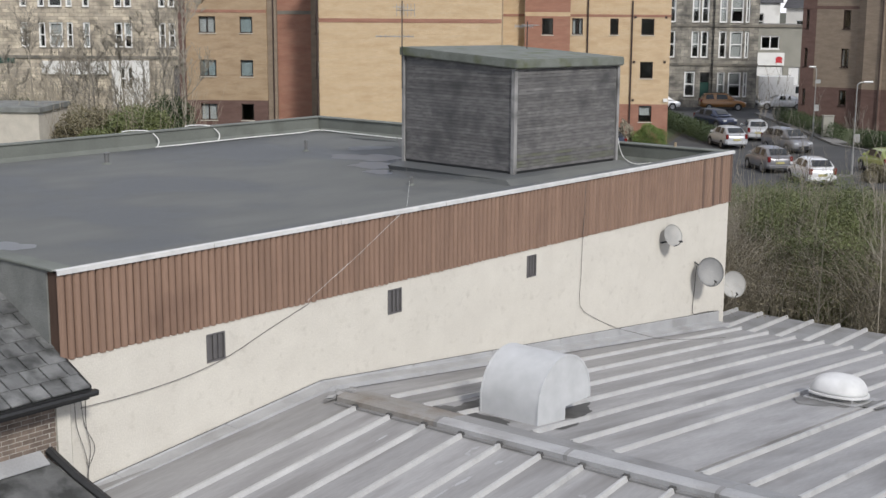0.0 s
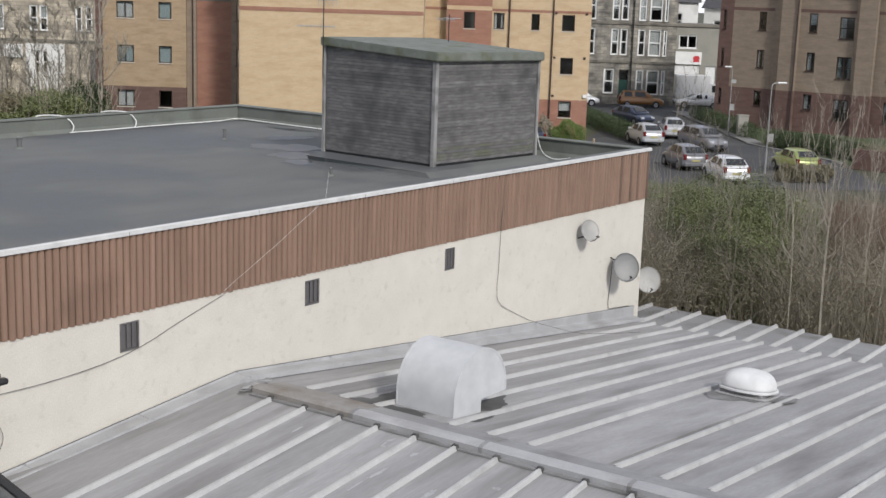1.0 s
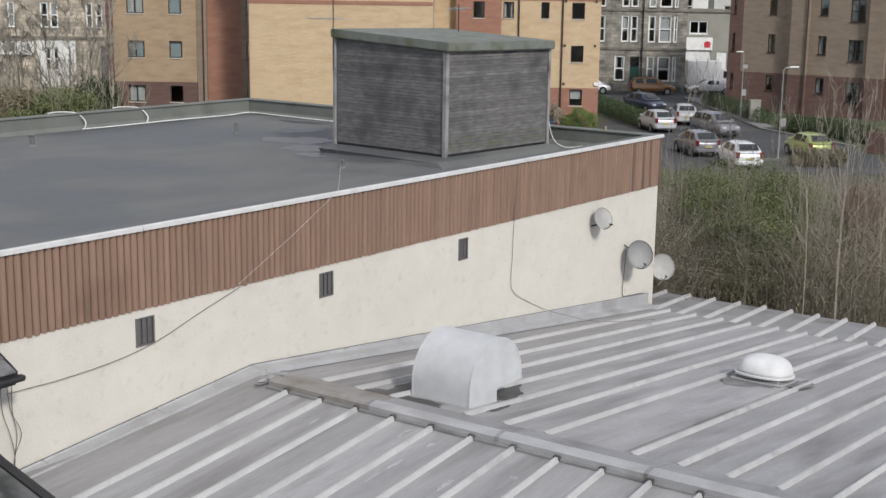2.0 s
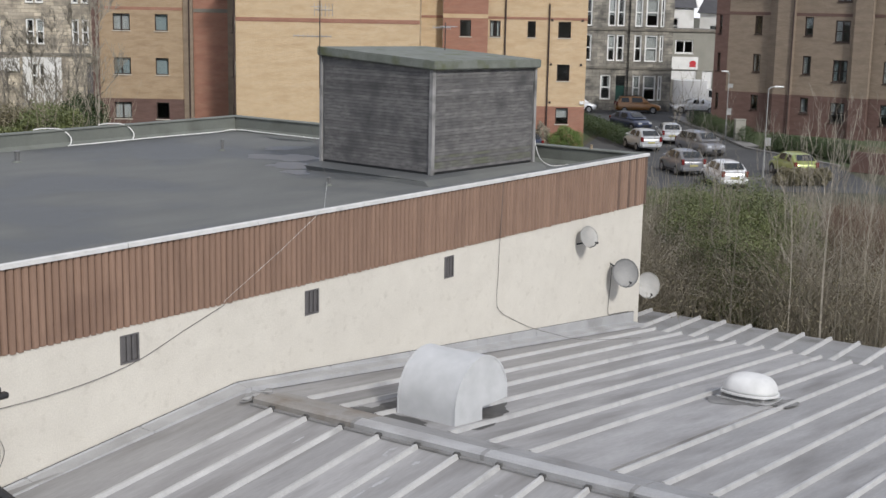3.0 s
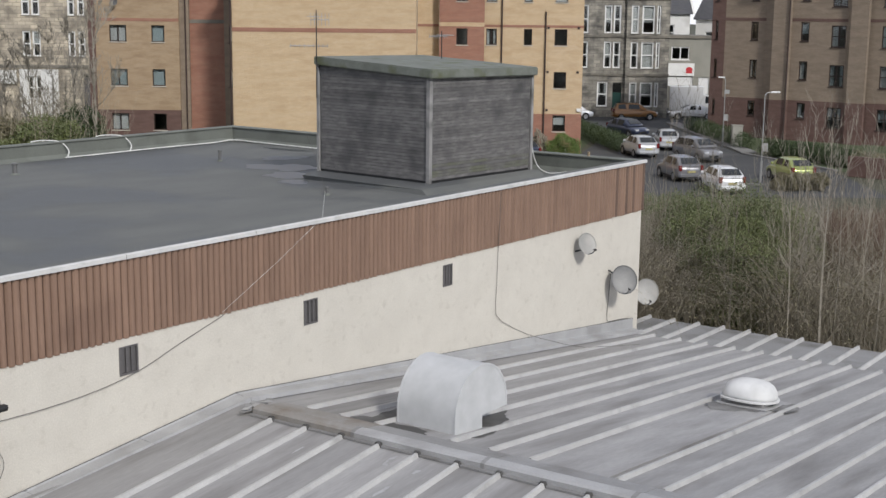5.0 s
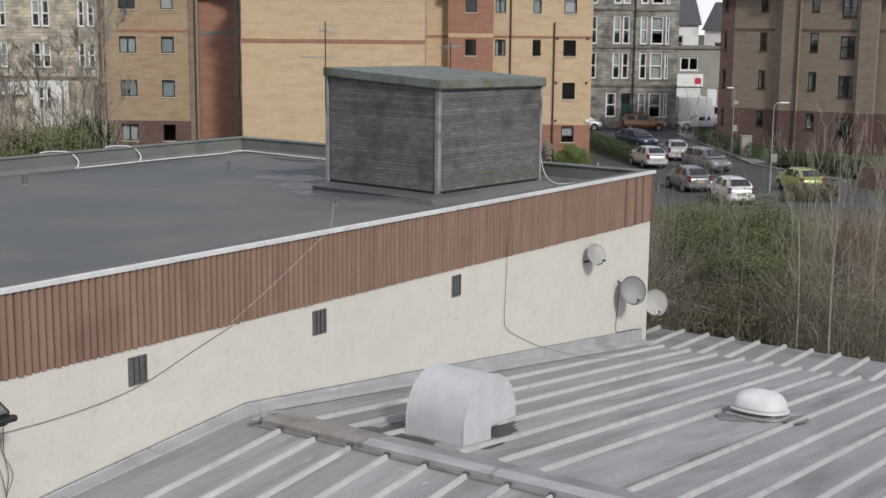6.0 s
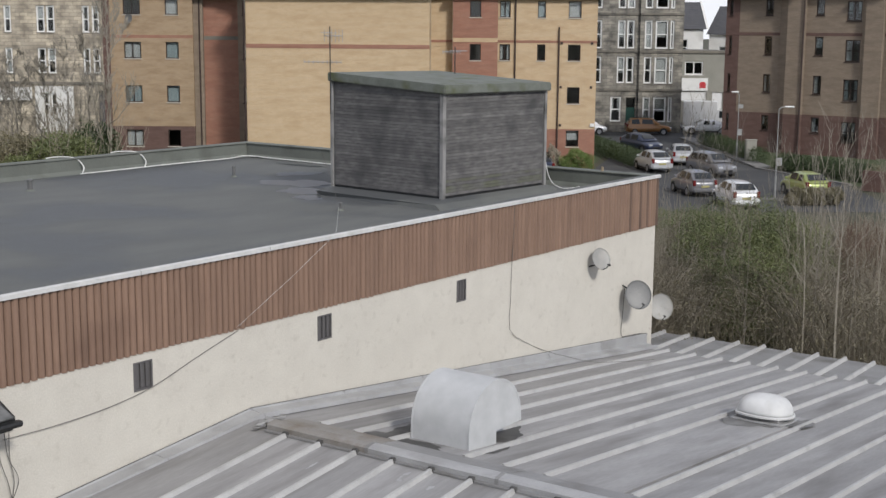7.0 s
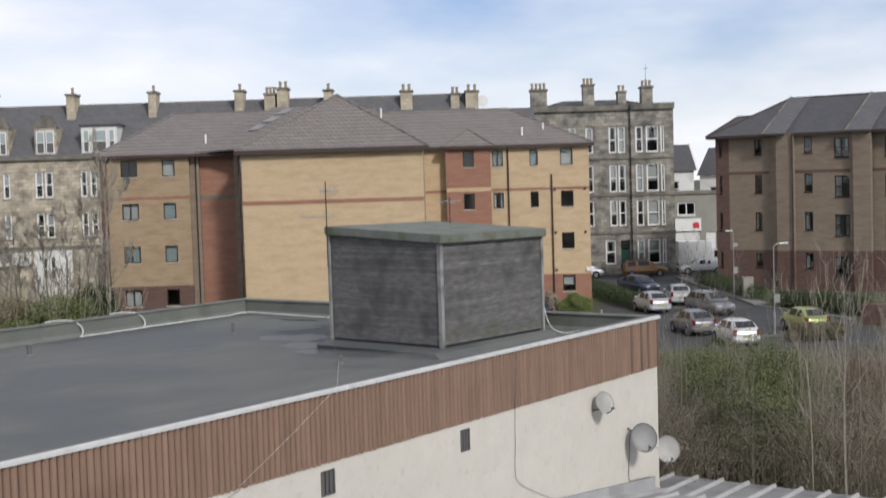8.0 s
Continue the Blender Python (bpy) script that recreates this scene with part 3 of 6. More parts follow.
# ridge capping in lengths: a pale roll on the near side, a flat apron on the far side
b = 0.62
first = True
while b > B1:
    ln = 2.6
    e = min(b - 0.35, b) if first else b
    bm = bmesh.new()
    prism(bm, [(-0.27, zroof(-0.27) + 0.03), (-0.27, zroof(-0.27) + 0.115), (-0.22, Z0 + 0.118), (-0.06, Z0 + 0.135), (0.02, Z0 + 0.105), (0.07, Z0 + 0.065), (0.07, Z0 + 0.02), (-0.2, Z0 + 0.0)], b - ln + 0.01, e, "y")
    part("ridge_cap", bm, M_FLASH if not first else M_RUST, shed, "weathered metal ridge capping")
    bm = bmesh.new()
    prism(bm, [(0.072, Z0 + 0.06), (0.35, zroof(0.35) + 0.075), (0.60, zroof(0.60) + 0.055), (0.60, zroof(0.60) + 0.004), (0.072, Z0 + 0.004)], b - ln + 0.01, e, "y")
    part("ridge_apron", bm, M_RIDGE if not first else M_RUST, shed, "grey weathered apron of the ridge capping")
    part("ridge_lip", boxed(-0.345, -0.272, b - ln + 0.01, e, zroof(-0.3) + 0.004, zroof(-0.3) + 0.035), M_RIDGE, shed)
    bm = bmesh.new()
    prism(bm, [(-0.278, zroof(-0.27) + 0.03), (-0.278, zroof(-0.27) + 0.121), (-0.22, Z0 + 0.125), (-0.06, Z0 + 0.142), (0.025, Z0 + 0.112), (0.078, Z0 + 0.07), (0.078, Z0 + 0.02), (-0.2, Z0)], b - ln - 0.035, b - ln + 0.035, "y")
    part("ridge_joint", bm, M_RIDGE, shed)
    b -= ln
    first = False
frng = random.Random(3)
for k in range(9):
    bm = boxed(-0.11, 0.11, -0.06, 0.06, -0.006, 0.006, bevel=0.003)
    lp = part("dressed_flap", bm, M_FLASH if k % 2 else M_RIDGE, shed)
    lp.matrix_basis = pose(-0.36 + 0.085 * k, 0.36 + 0.05 * (k % 3), Z0 + 0.10 - 0.012 * abs(k - 4) + 0.01 * (k % 2), frng.uniform(-16, 16), frng.uniform(-12, 12), 25 * k)
# wall flashing: an upstand, a sloping apron and a roll along its foot
flash = empty("wall_flashing", pose(0, 0, 0), "pale grey folded metal flashing along the wall", "flashing")


def flash_top(x):
    return 2.47 + 0.106 * (x - 11.0) if x < 16.3 else 3.03 - 0.0965 * (x - 16.3)


for xa, xb, n in ((7.0, 16.3, 4), (16.3, 31.95, 6)):
    for k in range(n):
        ends = []
        for x in (xa + (xb - xa) * k / n, xa + (xb - xa) * (k + 1) / n - 0.012):
            zt, zf = flash_top(x), zroof(to_shed(x, 16.25)[0])
            foot = min(zf + 0.075, zt - 0.035)
            mid = min(foot + 0.03, zt - 0.02)
            ends.append([(x, 16.585, zt), (x, 16.562, zt), (x, 16.552, zt - 0.015), (x, 16.545, mid + 0.012), (x, 16.53, mid), (x, 16.27, foot), (x, 16.25, foot + 0.03), (x, 16.21, foot + 0.028), (x, 16.19, foot - 0.06), (x, 16.585, foot - 0.07)])
        bm = bmesh.new()
        ra = [[bm.verts.new(p) for p in e] for e in ends]
        for i in range(len(ra[0])):
            j = (i + 1) % len(ra[0])
            bm.faces.new((ra[0][i], ra[1][i], ra[1][j], ra[0][j]))
        bm.faces.new(ra[0][::-1]), bm.faces.new(ra[1])
        bmesh.ops.recalc_face_normals(bm, faces=bm.faces[:])
        part("flashing_length", bm, M_FLASH, flash)
        part("joint_strap", boxed(ends[1][0][0] - 0.03, ends[1][0][0] + 0.03, 16.552, 16.558, ends[1][0][2] - 0.06, ends[1][0][2] + 0.004), M_RIDGE, flash)
part("sealant_line", tubed([(7.0, 16.578, flash_top(7.0) + 0.004), (16.3, 16.578, flash_top(16.29) + 0.004), (31.95, 16.578, flash_top(31.95) + 0.004)], 0.008, 5), M_BITUMEN_SHADE, flash)


def blot(name, cx, cy, rx, ry, zf, mat, seed, parent=None, lift=0.004, off=(0, 0)):
    """A thin irregular patch lying on a surface."""
    r = random.Random(seed)
    ph = [r.uniform(0, 6.28) for _ in range(4)]
    pts = []
    for k in range(40):
        q = 2 * math.pi * k / 40
        g = 1 + 0.16 * math.sin(2 * q + ph[0]) + 0.13 * math.sin(3 * q + ph[1]) + 0.09 * math.sin(5 * q + ph[2]) + 0.06 * math.sin(9 * q + ph[3])
        x, y = cx + rx * g * math.cos(q), cy + ry * g * math.sin(q)
        pts.append((x - off[0], y - off[1], zf(x) + lift))
    return part(name, sheet(bmesh.new(), pts), mat, parent)


# sealant and grime blots, with the shade of cowl and dome painted in
for k, (ca, cb, rx, ry) in enumerate(((0.85, CB + 0.55, 0.30, 0.75), (CA - 0.15, CB + 1.0, 1.0, 0.32), (CA + 0.75, CB - 0.22, 0.75, 0.42), (CA - 0.35, CB - 0.85, 0.55, 0.14), (CA + 1.4, CB + 0.9, 1.3, 0.22), (SA - 0.5, SB + 0.1, 0.55, 0.62), (SA + 0.2, SB - 0.72, 0.6, 0.2))):
    blot("sealant_patch", ca, cb, rx, ry, zroof, M_BITUMEN_SHADE if k < 4 else M_GRIME_SHADE, 20 + k, shed, 0.036 if cb < SB + 0.7 else 0.004 + 0.001 * k)
srng = random.Random(17)
for k in range(26):
    ca, kb = srng.uniform(-5.5, -0.6), srng.randrange(1, 9)
    blot("lime_stain", ca, RIBS[kb] - srng.uniform(0.2, 0.6), srng.uniform(0.05, 0.28), srng.uniform(0.015, 0.06), zroof, M_SMEAR, 200 + k, shed, 0.003)
# smooth soaker flashing between the ridge and the roof light
part("soaker_sheet", sheet(bmesh.new(), [(0.64, SB - 0.62, zroof(0.64) + 0.03), (SA + 0.9, SB - 0.62, zroof(SA + 0.9) + 0.03), (SA + 0.9, SB + 0.52, zroof(SA + 0.9) + 0.03), (0.64, SB + 0.52, zroof(0.64) + 0.03)], 0.025), M_SHEET, shed, "smooth grey soaker sheet")

# ---- cowl ----
cowl = empty("roof_cowl", pose(18.17, 12.98, zroof(CA), 0, 0, 1.0), "pale grey curved metal ventilation cowl on the metal roof", "ventilation cowl")
CR, CH = 0.83, 0.36
zc = 0.35
outline = [(-CR, -0.06 + 0.0)] + [(-CR * math.cos(q), zc + CR * math.sin(q)) for q in [math.pi * k / 20 for k in range(21)]] + [(CR, zc - 0.11), (0.03, zc - 0.11), (0.03, -0.12)]
outline[0] = (-CR, 0.075)
for yy, nm in ((-0.625, "side_panel"), (0.605, "side_panel")):
    part(nm, prism(bmesh.new(), outline, yy, yy + 0.02), M_COWL, cowl)
bm = bmesh.new()
arc = [outline[0]] + outline[1:22] + [(CR, zc - 0.11)]
for (a, b), (c2, d) in zip(arc, arc[1:]):
    q = [bm.verts.new(p) for p in ((a, -0.604, b), (c2, -0.604, d), (c2, 0.604, d), (a, 0.604, b))]
    bm.faces.new(q)
bmesh.ops.remove_doubles(bm, verts=bm.verts[:], dist=1e-4)
for e in bm.edges:
    e.smooth = not e.is_boundary
hood = part("hood", bm, M_COWL, cowl, "curved sheet metal hood", smooth=True)
sol = hood.modifiers.new("thickness", "SOLIDIFY")
sol.thickness, sol.offset = 0.012, -1
for yy in (-0.632, 0.602):
    bm = bmesh.new()
    for (a, b), (c2, d) in zip(arc, arc[1:]):
        prism(bm, [(a * 1.012, zc + (b - zc) * 1.012), (c2 * 1.012, zc + (d - zc) * 1.012), (c2 * 0.97, zc + (d - zc) * 0.97), (a * 0.97, zc + (b - zc) * 0.97)], yy, yy + 0.03)
    part("rim", bm, M_COWL, cowl)
part("back_panel", boxed(0.01, 0.03, -0.6, 0.6, -0.1, zc - 0.11), M_COWL, cowl)
bm = bmesh.new()
prism(bm, [(-0.88, 0.088), (0.14, -0.009), (0.14, -0.04), (-0.88, 0.04)], -0.67, 0.67)
part("base_flashing", bm, M_RIDGE, cowl)

# ---- roof light ----
dome = empty("roof_dome_light", pose(24.74, 10.02, zroof(SA) - 0.01, 0, 0, RTURN) @ pose(0, 0, 0, 0, math.degrees(math.atan(PITCH_F)), 0), "white domed plastic roof light on the metal roof", "roof light")
part("kerb", boxed(-0.46, 0.46, -0.46, 0.46, -0.03, 0.15, bevel=0.02), M_RIDGE, dome)
part("flange", lathe(bmesh.new(), [(0.56, 0.045), (0.58, 0.05), (0.58, 0.075), (0.56, 0.08)], 32, square=0.75), M_FLASH, dome, "pale metal flange")
part("rim", lathe(bmesh.new(), [(0.58, 0.15), (0.60, 0.155), (0.60, 0.19), (0.57, 0.20)], 32, square=0.22), M_DOME, dome)
part("dome", lathe(bmesh.new(), [(0.565, 0.201), (0.56, 0.26), (0.535, 0.35), (0.48, 0.44), (0.39, 0.51), (0.26, 0.555), (0.12, 0.575), (0.03, 0.58)], 36, square=0.2), M_DOME, dome, "white domed cover", smooth=True)


# ---- dishes on the front wall ----
def dish(rad, mat, label, m, arm_len=0.4, stand=0.3):
    """A dish with its reflector facing local -y, hung on a bracket that reaches back to the wall."""
    d = empty("satellite_dish", m, label, "satellite dish", "dishes on the cream wall")
    bm = bmesh.new()
    prof = [(rad * k / 8, 0.10 * rad * (k / 8) ** 2) for k in range(1, 9)]
    lathe(bm, prof + [(rad * 1.01, 0.10 * rad + 0.006), (rad * 0.99, 0.10 * rad - 0.016)] + [(r, h - 0.014) for r, h in prof[-2::-1]], 28, Matrix.Rotation(radians(90), 4, "X") @ Matrix.Diagonal((0.94, 1.04, 1, 1)))
    part("reflector", bm, mat, d, smooth=True)
    part("feed_arm", tubed([(0, 0.04, -rad), (0.02, -arm_len * 0.5, -rad * 1.0), (0.03, -arm_len, -rad * 0.86)], 0.010, 6), M_BLACK, d)
    part("feed_head", tubed([(0.03, -arm_len - 0.03, -rad * 0.88), (0.03, -arm_len + 0.08, -rad * 0.74)], 0.028, 10, 0.02), M_BLACK, d)
    part("clamp", boxed(-0.06, 0.06, 0.0, 0.14, -0.12, 0.12, bevel=0.01), M_BLACK, d)
    return d


def bracket(d, pts):
    part("bracket", tubed(pts, 0.022, 8), M_BLACK, d)


def fix_to(d, target, mid=(0, 0.15, 0)):
    """A bracket from the back of the dish to a point of the wall behind it."""
    bracket(d, [(0, 0.1, 0), mid, d.matrix_basis.inverted() @ Vector(target)])


small = dish(0.28, M_DISH_PALE, "small pale dish on the cream wall", pose(28.74, YF - 0.29, 4.14, -24, 0, -28), 0.30)
fix_to(small, (28.66, YF + 0.012, 3.92), (0, 0.16, -0.1))
big = dish(0.385, M_DISH, "large grey mesh dish near the wall corner", pose(30.51, YF - 0.47, 2.92, -22, 0, -46), 0.36)
fix_to(big, (30.5, YF + 0.012, 3.14), (0, 0.2, 0.06))
far = dish(0.37, M_DISH_PALE, "pale dish fixed behind the wall corner", pose(32.78, YF - 0.02, 2.14, -20, 0, -50), 0.3)
fix_to(far, (32.40, YF + 0.40, 2.0), (0, 0.2, -0.05))
tagged(cable("dish_cable", on_wall([(30.56, 3.04), (30.5, 2.4), (30.45, 1.75), (30.85, 1.66), (31.6, 1.58), (31.9, 1.46), (31.94, 1.3)], 0.025), 0.010, M_CABLE, smooth_steps=3), "thin dark dish cable at the wall foot", "cable")

# ---- small things on the flat roof ----
for k, (cx, cy, rx, ry) in enumerate(((27.5, 25.9, 0.8, 1.0), (26.2, 24.5, 0.6, 0.7), (25.3, 23.4, 0.35, 0.5), (29.3, 27.6, 0.7, 0.5), (31.2, 29.2, 0.25, 0.9), (12.75, 21.3, 0.45, 0.5))):
    tagged(blot("puddle", cx, cy, rx, ry, lambda x: ZD, M_WATER, 30 + k), "shallow puddle standing on the felt roof", "puddle", "roof puddles")

tagged(cable("white_conduit", [(24.8, 32.42, ZD + 0.03), (26, 32.40, ZD + 0.03), (28.5, 32.42, ZD + 0.04), (31.0, 32.42, ZD + 0.03), (31.9, 32.40, ZD + 0.06), (31.95, 31.0, ZD + 0.05), (31.92, 28.0, ZD + 0.03), (31.95, 25.5, ZD + 0.03)], 0.024, M_CABLE_WHITE, smooth_steps=4), "white conduit along the foot of the parapet", "conduit")
for cx in (24.85, 27.3):
    tagged(cable("white_hose", [(cx, 32.4, ZD + 0.03), (cx + 0.1, 32.45, ZD + 0.25), (cx - 0.05, 32.7, ZD + 0.5), (cx - 0.6, 32.85, ZD + 0.56), (cx - 0.9, 32.95, ZD + 0.53)], 0.02, M_CABLE_WHITE), "white hose bent over the parapet", "hose")
for vx, vy, h, r in ((21.4, 30.2, 0.28, 0.07), (27.4, 28.4, 0.3, 0.05), (23.95, 21.05, 0.17, 0.04)):
    v = empty("vent_pipe", pose(vx, vy, ZD), "short grey vent pipe standing on the roof", "vent pipe", "roof vents")
    part("pipe", tubed([(0, 0, 0), (0, 0, h)], r, 10), M_DISH, v)
    part("cap", lathe(bmesh.new(), [(r * 1.3, h), (r * 1.35, h + 0.03), (r * 0.5, h + 0.06)], 10), M_DISH, v)
    part("collar", lathe(bmesh.new(), [(r * 2.2, 0.002), (r * 1.3, 0.05)], 12), M_FELT_WALL, v)
tagged(cable("white_cable", [(30.72, 19.30, 6.35), (30.76, 19.24, 6.0), (30.88, 19.15, 5.72), (31.15, 19.0, 5.56), (31.6, 18.9, 5.53), (31.95, 18.9, 5.53)], 0.013, M_CABLE_WHITE), "white cable leaving the roof housing", "cable")
tagged(cable("hanging_wire", [(26.0, 23.55, 6.7), (25.9, 23.2, 6.2), (24.16, 21.30, 5.56)], 0.007, M_CABLE), "thin wire beside the roof housing", "wire")
flue = empty("vent_stub", pose(32.2, 18.3, ZT), "small stub pipe on the parapet", "vent pipe")
part("pipe", tubed([(0, 0, 0), (0, 0, 0.13)], 0.04, 8), M_POT, flue)


def aerial(name, x, y, z0, z1, booms, label):
    """A mast with comb aerials: each boom has its height, length, heading and number of rods."""
    a = empty(name, pose(x, y, z0), label, "aerial")
    part("mast", tubed([(0, 0, 0), (0, 0, z1 - z0)], 0.017, 6), M_BLACK, a)
    for h, ln, yaw, n, rod, vert in booms:
        m = Matrix.Translation((0, 0, h)) @ Matrix.Rotation(radians(yaw), 4, "Z")
        bm = tubed([m @ Vector((-ln * 0.3, 0, 0)), m @ Vector((ln * 0.7, 0, 0))], 0.013, 5)
        b = part("boom", bm, M_ALU, a)
        for k in range(n):
            u = -ln * 0.3 + ln * k / (n - 1)
            e = Vector((0, 0, rod)) if vert else Vector((0, rod, 0))
            part("rod", tubed([m @ (Vector((u, 0, 0)) - e), m @ (Vector((u, 0, 0)) + e)], 0.008, 4), M_ALU, b)
    return a


aerial("television_aerial", 26.25, 23.42, 7.7, 10.05, [(2.10, 0.55, -20, 6, 0.17, True), (2.18, 0.5, 60, 5, 0.15, False), (1.40, 1.0, 128, 9, 0.05, True)], "thin television aerial mast strapped beside the housing")
aerial("television_aerial", 30.3, 22.2, 8.4, 9.5, [(0.95, 0.5, 130, 8, 0.06, True), (0.98, 0.5, -40, 7, 0.06, False)], "small television aerial behind the housing")

# ---- neighbouring slated house ----
EX, EY, EZ = 10.86, 15.95, 4.27
house = empty("slated_house", pose(EX, EY, 0), "brown brick house with grey tiled roof and black gutter", "house")
part("underlay", sheet(bmesh.new(), [(-6, 0.0, EZ - 0.02), (-0.02, 0.0, EZ - 0.02), (-0.02, 5.2, EZ + 2.58), (-6, 5.2, EZ + 2.58)], 0.08), M_SLATE_BED, house)
part("brick_core", boxed(-6, -0.36, 0.46, 5.0, 0, EZ + 0.05), M_MORTAR, house, "pale mortar joints")
part("corner_strip", boxed(-0.355, -0.12, 0.42, 0.7, 0, EZ - 0.1), M_RENDER, house, "pale rendered corner strip")
part("soffit", boxed(-6, -0.05, 0.05, 0.45, EZ - 0.12, EZ - 0.09), M_FASCIA, house)
part("fascia", boxed(-6, -0.03, 0.03, 0.05, EZ - 0.17, EZ - 0.03), M_BLACK, house)
bm = bmesh.new()
prism(bm, [(0.02, EZ - 0.02), (-0.09, EZ - 0.02), (-0.10, EZ - 0.06), (-0.07, EZ - 0.11), (-0.02, EZ - 0.12), (0.02, EZ - 0.10), (0.02, EZ - 0.08), (-0.06, EZ - 0.08), (-0.08, EZ - 0.04), (-0.0, EZ - 0.04)], -6, 0.06, "x")
part("gutter", bm, M_BLACK, house, "black plastic gutter with debris")
bm = bmesh.new()
prism(bm, [(0.0, EZ - 0.02), (0.0, EZ + 0.045), (5.2, EZ + 2.645), (5.2, EZ + 2.56)], -0.05, -0.005, "x")
part("verge", bm, M_BLACK, house, "dark verge along the wall")
lean = empty("lean_to_roof", pose(10.35, 16.35, 0), "low dark lean-to roof with pale flashing against the brick wall", "lean-to")
part("roof_slab", sheet(bmesh.new(), [(-5, 0.0, 3.22), (-0.05, 0.0, 3.22), (0.55, -2.6, 1.9), (-5, -2.6, 1.9)], 0.1), M_SLATE, lean)
part("flashing", sheet(bmesh.new(), [(-5, 0.06, 3.36), (-0.14, 0.06, 3.36), (-0.12, -0.16, 3.20), (-5, -0.16, 3.20)], 0.02), M_FLASH, lean)
bm = bmesh.new()
tube(bm, [(-0.02, 0.02, 3.34), (0.10, -0.5, 3.02), (0.60, -2.6, 1.95)], 0.07, 6)
part("verge_capping", bm, M_BLACK, lean, "black verge capping")
part("end_wall", boxed(-5, -0.05, -2.4, 0.0, 0, 1.95), M_NBRICK, lean)


# ---- distant buildings: u runs across the street view, d away from the eye ----
VIEW = 36.6


def site(u, d, turn=0.0, z=0.0):
    """A pose whose x runs along u and whose y runs away along d, turned about z."""
    return pose(0, 0, 0, 0, 0, VIEW - 90) @ pose(u, d, z, 0, 0, turn)


def wall_panel(name, parent, x0, x1, z0, z1, holes, mat, y=0.0, thick=0.3, label=""):
    """A wall facing -y with openings (x0, x1, z0, z1) that go through it."""
    xs = sorted({x0, x1, *[h[0] for h in holes], *[h[1] for h in holes]})
    xs = [v for v in xs if x0 <= v <= x1]
    bm = bmesh.new()
    grid = {}

    def vert(x, yy, z):
        k = (round(x, 4), round(yy, 4), round(z, 4))
        if k not in grid:
            grid[k] = bm.verts.new(k)
        return grid[k]

    zs = sorted({z0, z1, *[v for h in holes for v in h[2:4] if z0 < v < z1]})
    for a, b in zip(xs, xs[1:]):
        for c, e in zip(zs, zs[1:]):
            mx, mz = (a + b) / 2, (c + e) / 2
            if any(h[0] < mx < h[1] and h[2] < mz < h[3] for h in holes):
                continue
            bm.faces.new((vert(a, y, c), vert(b, y, c), vert(b, y, e), vert(a, y, e)))
            bm.faces.new((vert(a, y + thick, e), vert(b, y + thick, e), vert(b, y + thick, c), vert(a, y + thick, c)))
    for e in [e for e in bm.edges if len(e.link_faces) == 1 and abs(e.verts[0].co.y - y) < 1e-5]:
        p, q = e.verts
        bm.faces.new((p, q, vert(q.co.x, y + thick, q.co.z), vert(p.co.x, y + thick, p.co.z)))
    bmesh.ops.recalc_face_normals(bm, faces=bm.faces[:])
    return part(name, bm, mat, parent, label)


def window(parent, x0, x1, z0, z1, y=0.0, style="pair", frame_mat=None, hang=None, sill_mat=None, fw=0.06, open_top=False):
    """A window set back in its opening: frame, panes, sill and what hangs behind it."""
    fm = frame_mat or M_BROWNFRAME
    ya, yb = y + 0.09, y + 0.16
    bm = bmesh.new()
    box(bm, x0, x0 + fw, ya, yb, z0, z1), box(bm, x1 - fw, x1, ya, yb, z0, z1)
    box(bm, x0 + fw, x1 - fw, ya, yb, z0, z0 + fw), box(bm, x0 + fw, x1 - fw, ya, yb, z1 - fw, z1)
    mx, mz = (x0 + x1) / 2, (z0 + z1) / 2
    if style == "pair":
        box(bm, mx - fw / 2, mx + fw / 2, ya, yb, z0 + fw, z1 - fw)
    if style in ("sash", "cross"):
        box(bm, x0 + fw, x1 - fw, ya - 0.01, yb, mz - fw * 0.4, mz + fw * 0.4)
    if style == "cross":
        box(bm, mx - fw / 2, mx + fw / 2, ya, yb, z0 + fw, mz - fw * 0.4), box(bm, mx - fw / 2, mx + fw / 2, ya, yb, mz + fw * 0.4, z1 - fw)
    w = part("window", bm, fm, parent)
    if style == "pair":
        spans = [(x0 + fw, mx - fw / 2, z0 + fw, z1 - fw), (mx + fw / 2, x1 - fw, z0 + fw, z1 - fw)]
    elif style == "sash":
        spans = [(x0 + fw, x1 - fw, z0 + fw, mz), (x0 + fw, x1 - fw, mz, z1 - fw)]
    else:
        spans = [(x0 + fw, x1 - fw, z0 + fw, z1 - fw)]
    for a, b, c, e in spans:
        p = part("pane", boxed(a, b, ya + 0.035, ya + 0.041, c, e), GLASS, w)
        p.visible_shadow = False
    part("sill", boxed(x0 - 0.05, x1 + 0.05, y - 0.06, ya, z0 - 0.07, z0 - 0.002), sill_mat or fm, w)
    if hang:
        mat, drop, cover = hang
        zz = z1 - (z1 - z0) * drop
        if cover == "sides":
            for a, b in ((x0, x0 + (x1 - x0) * 0.3), (x1 - (x1 - x0) * 0.3, x1)):
                part("curtain", boxed(a, b, y + 0.24, y + 0.26, zz, z1), mat, w)
        elif cover == "half":
            part("curtain", boxed(x0, mx, y + 0.24, y + 0.26, zz, z1), mat, w)
        else:
            part("curtain", boxed(x0, x1, y + 0.24, y + 0.26, zz, z1), mat, w)
    return w


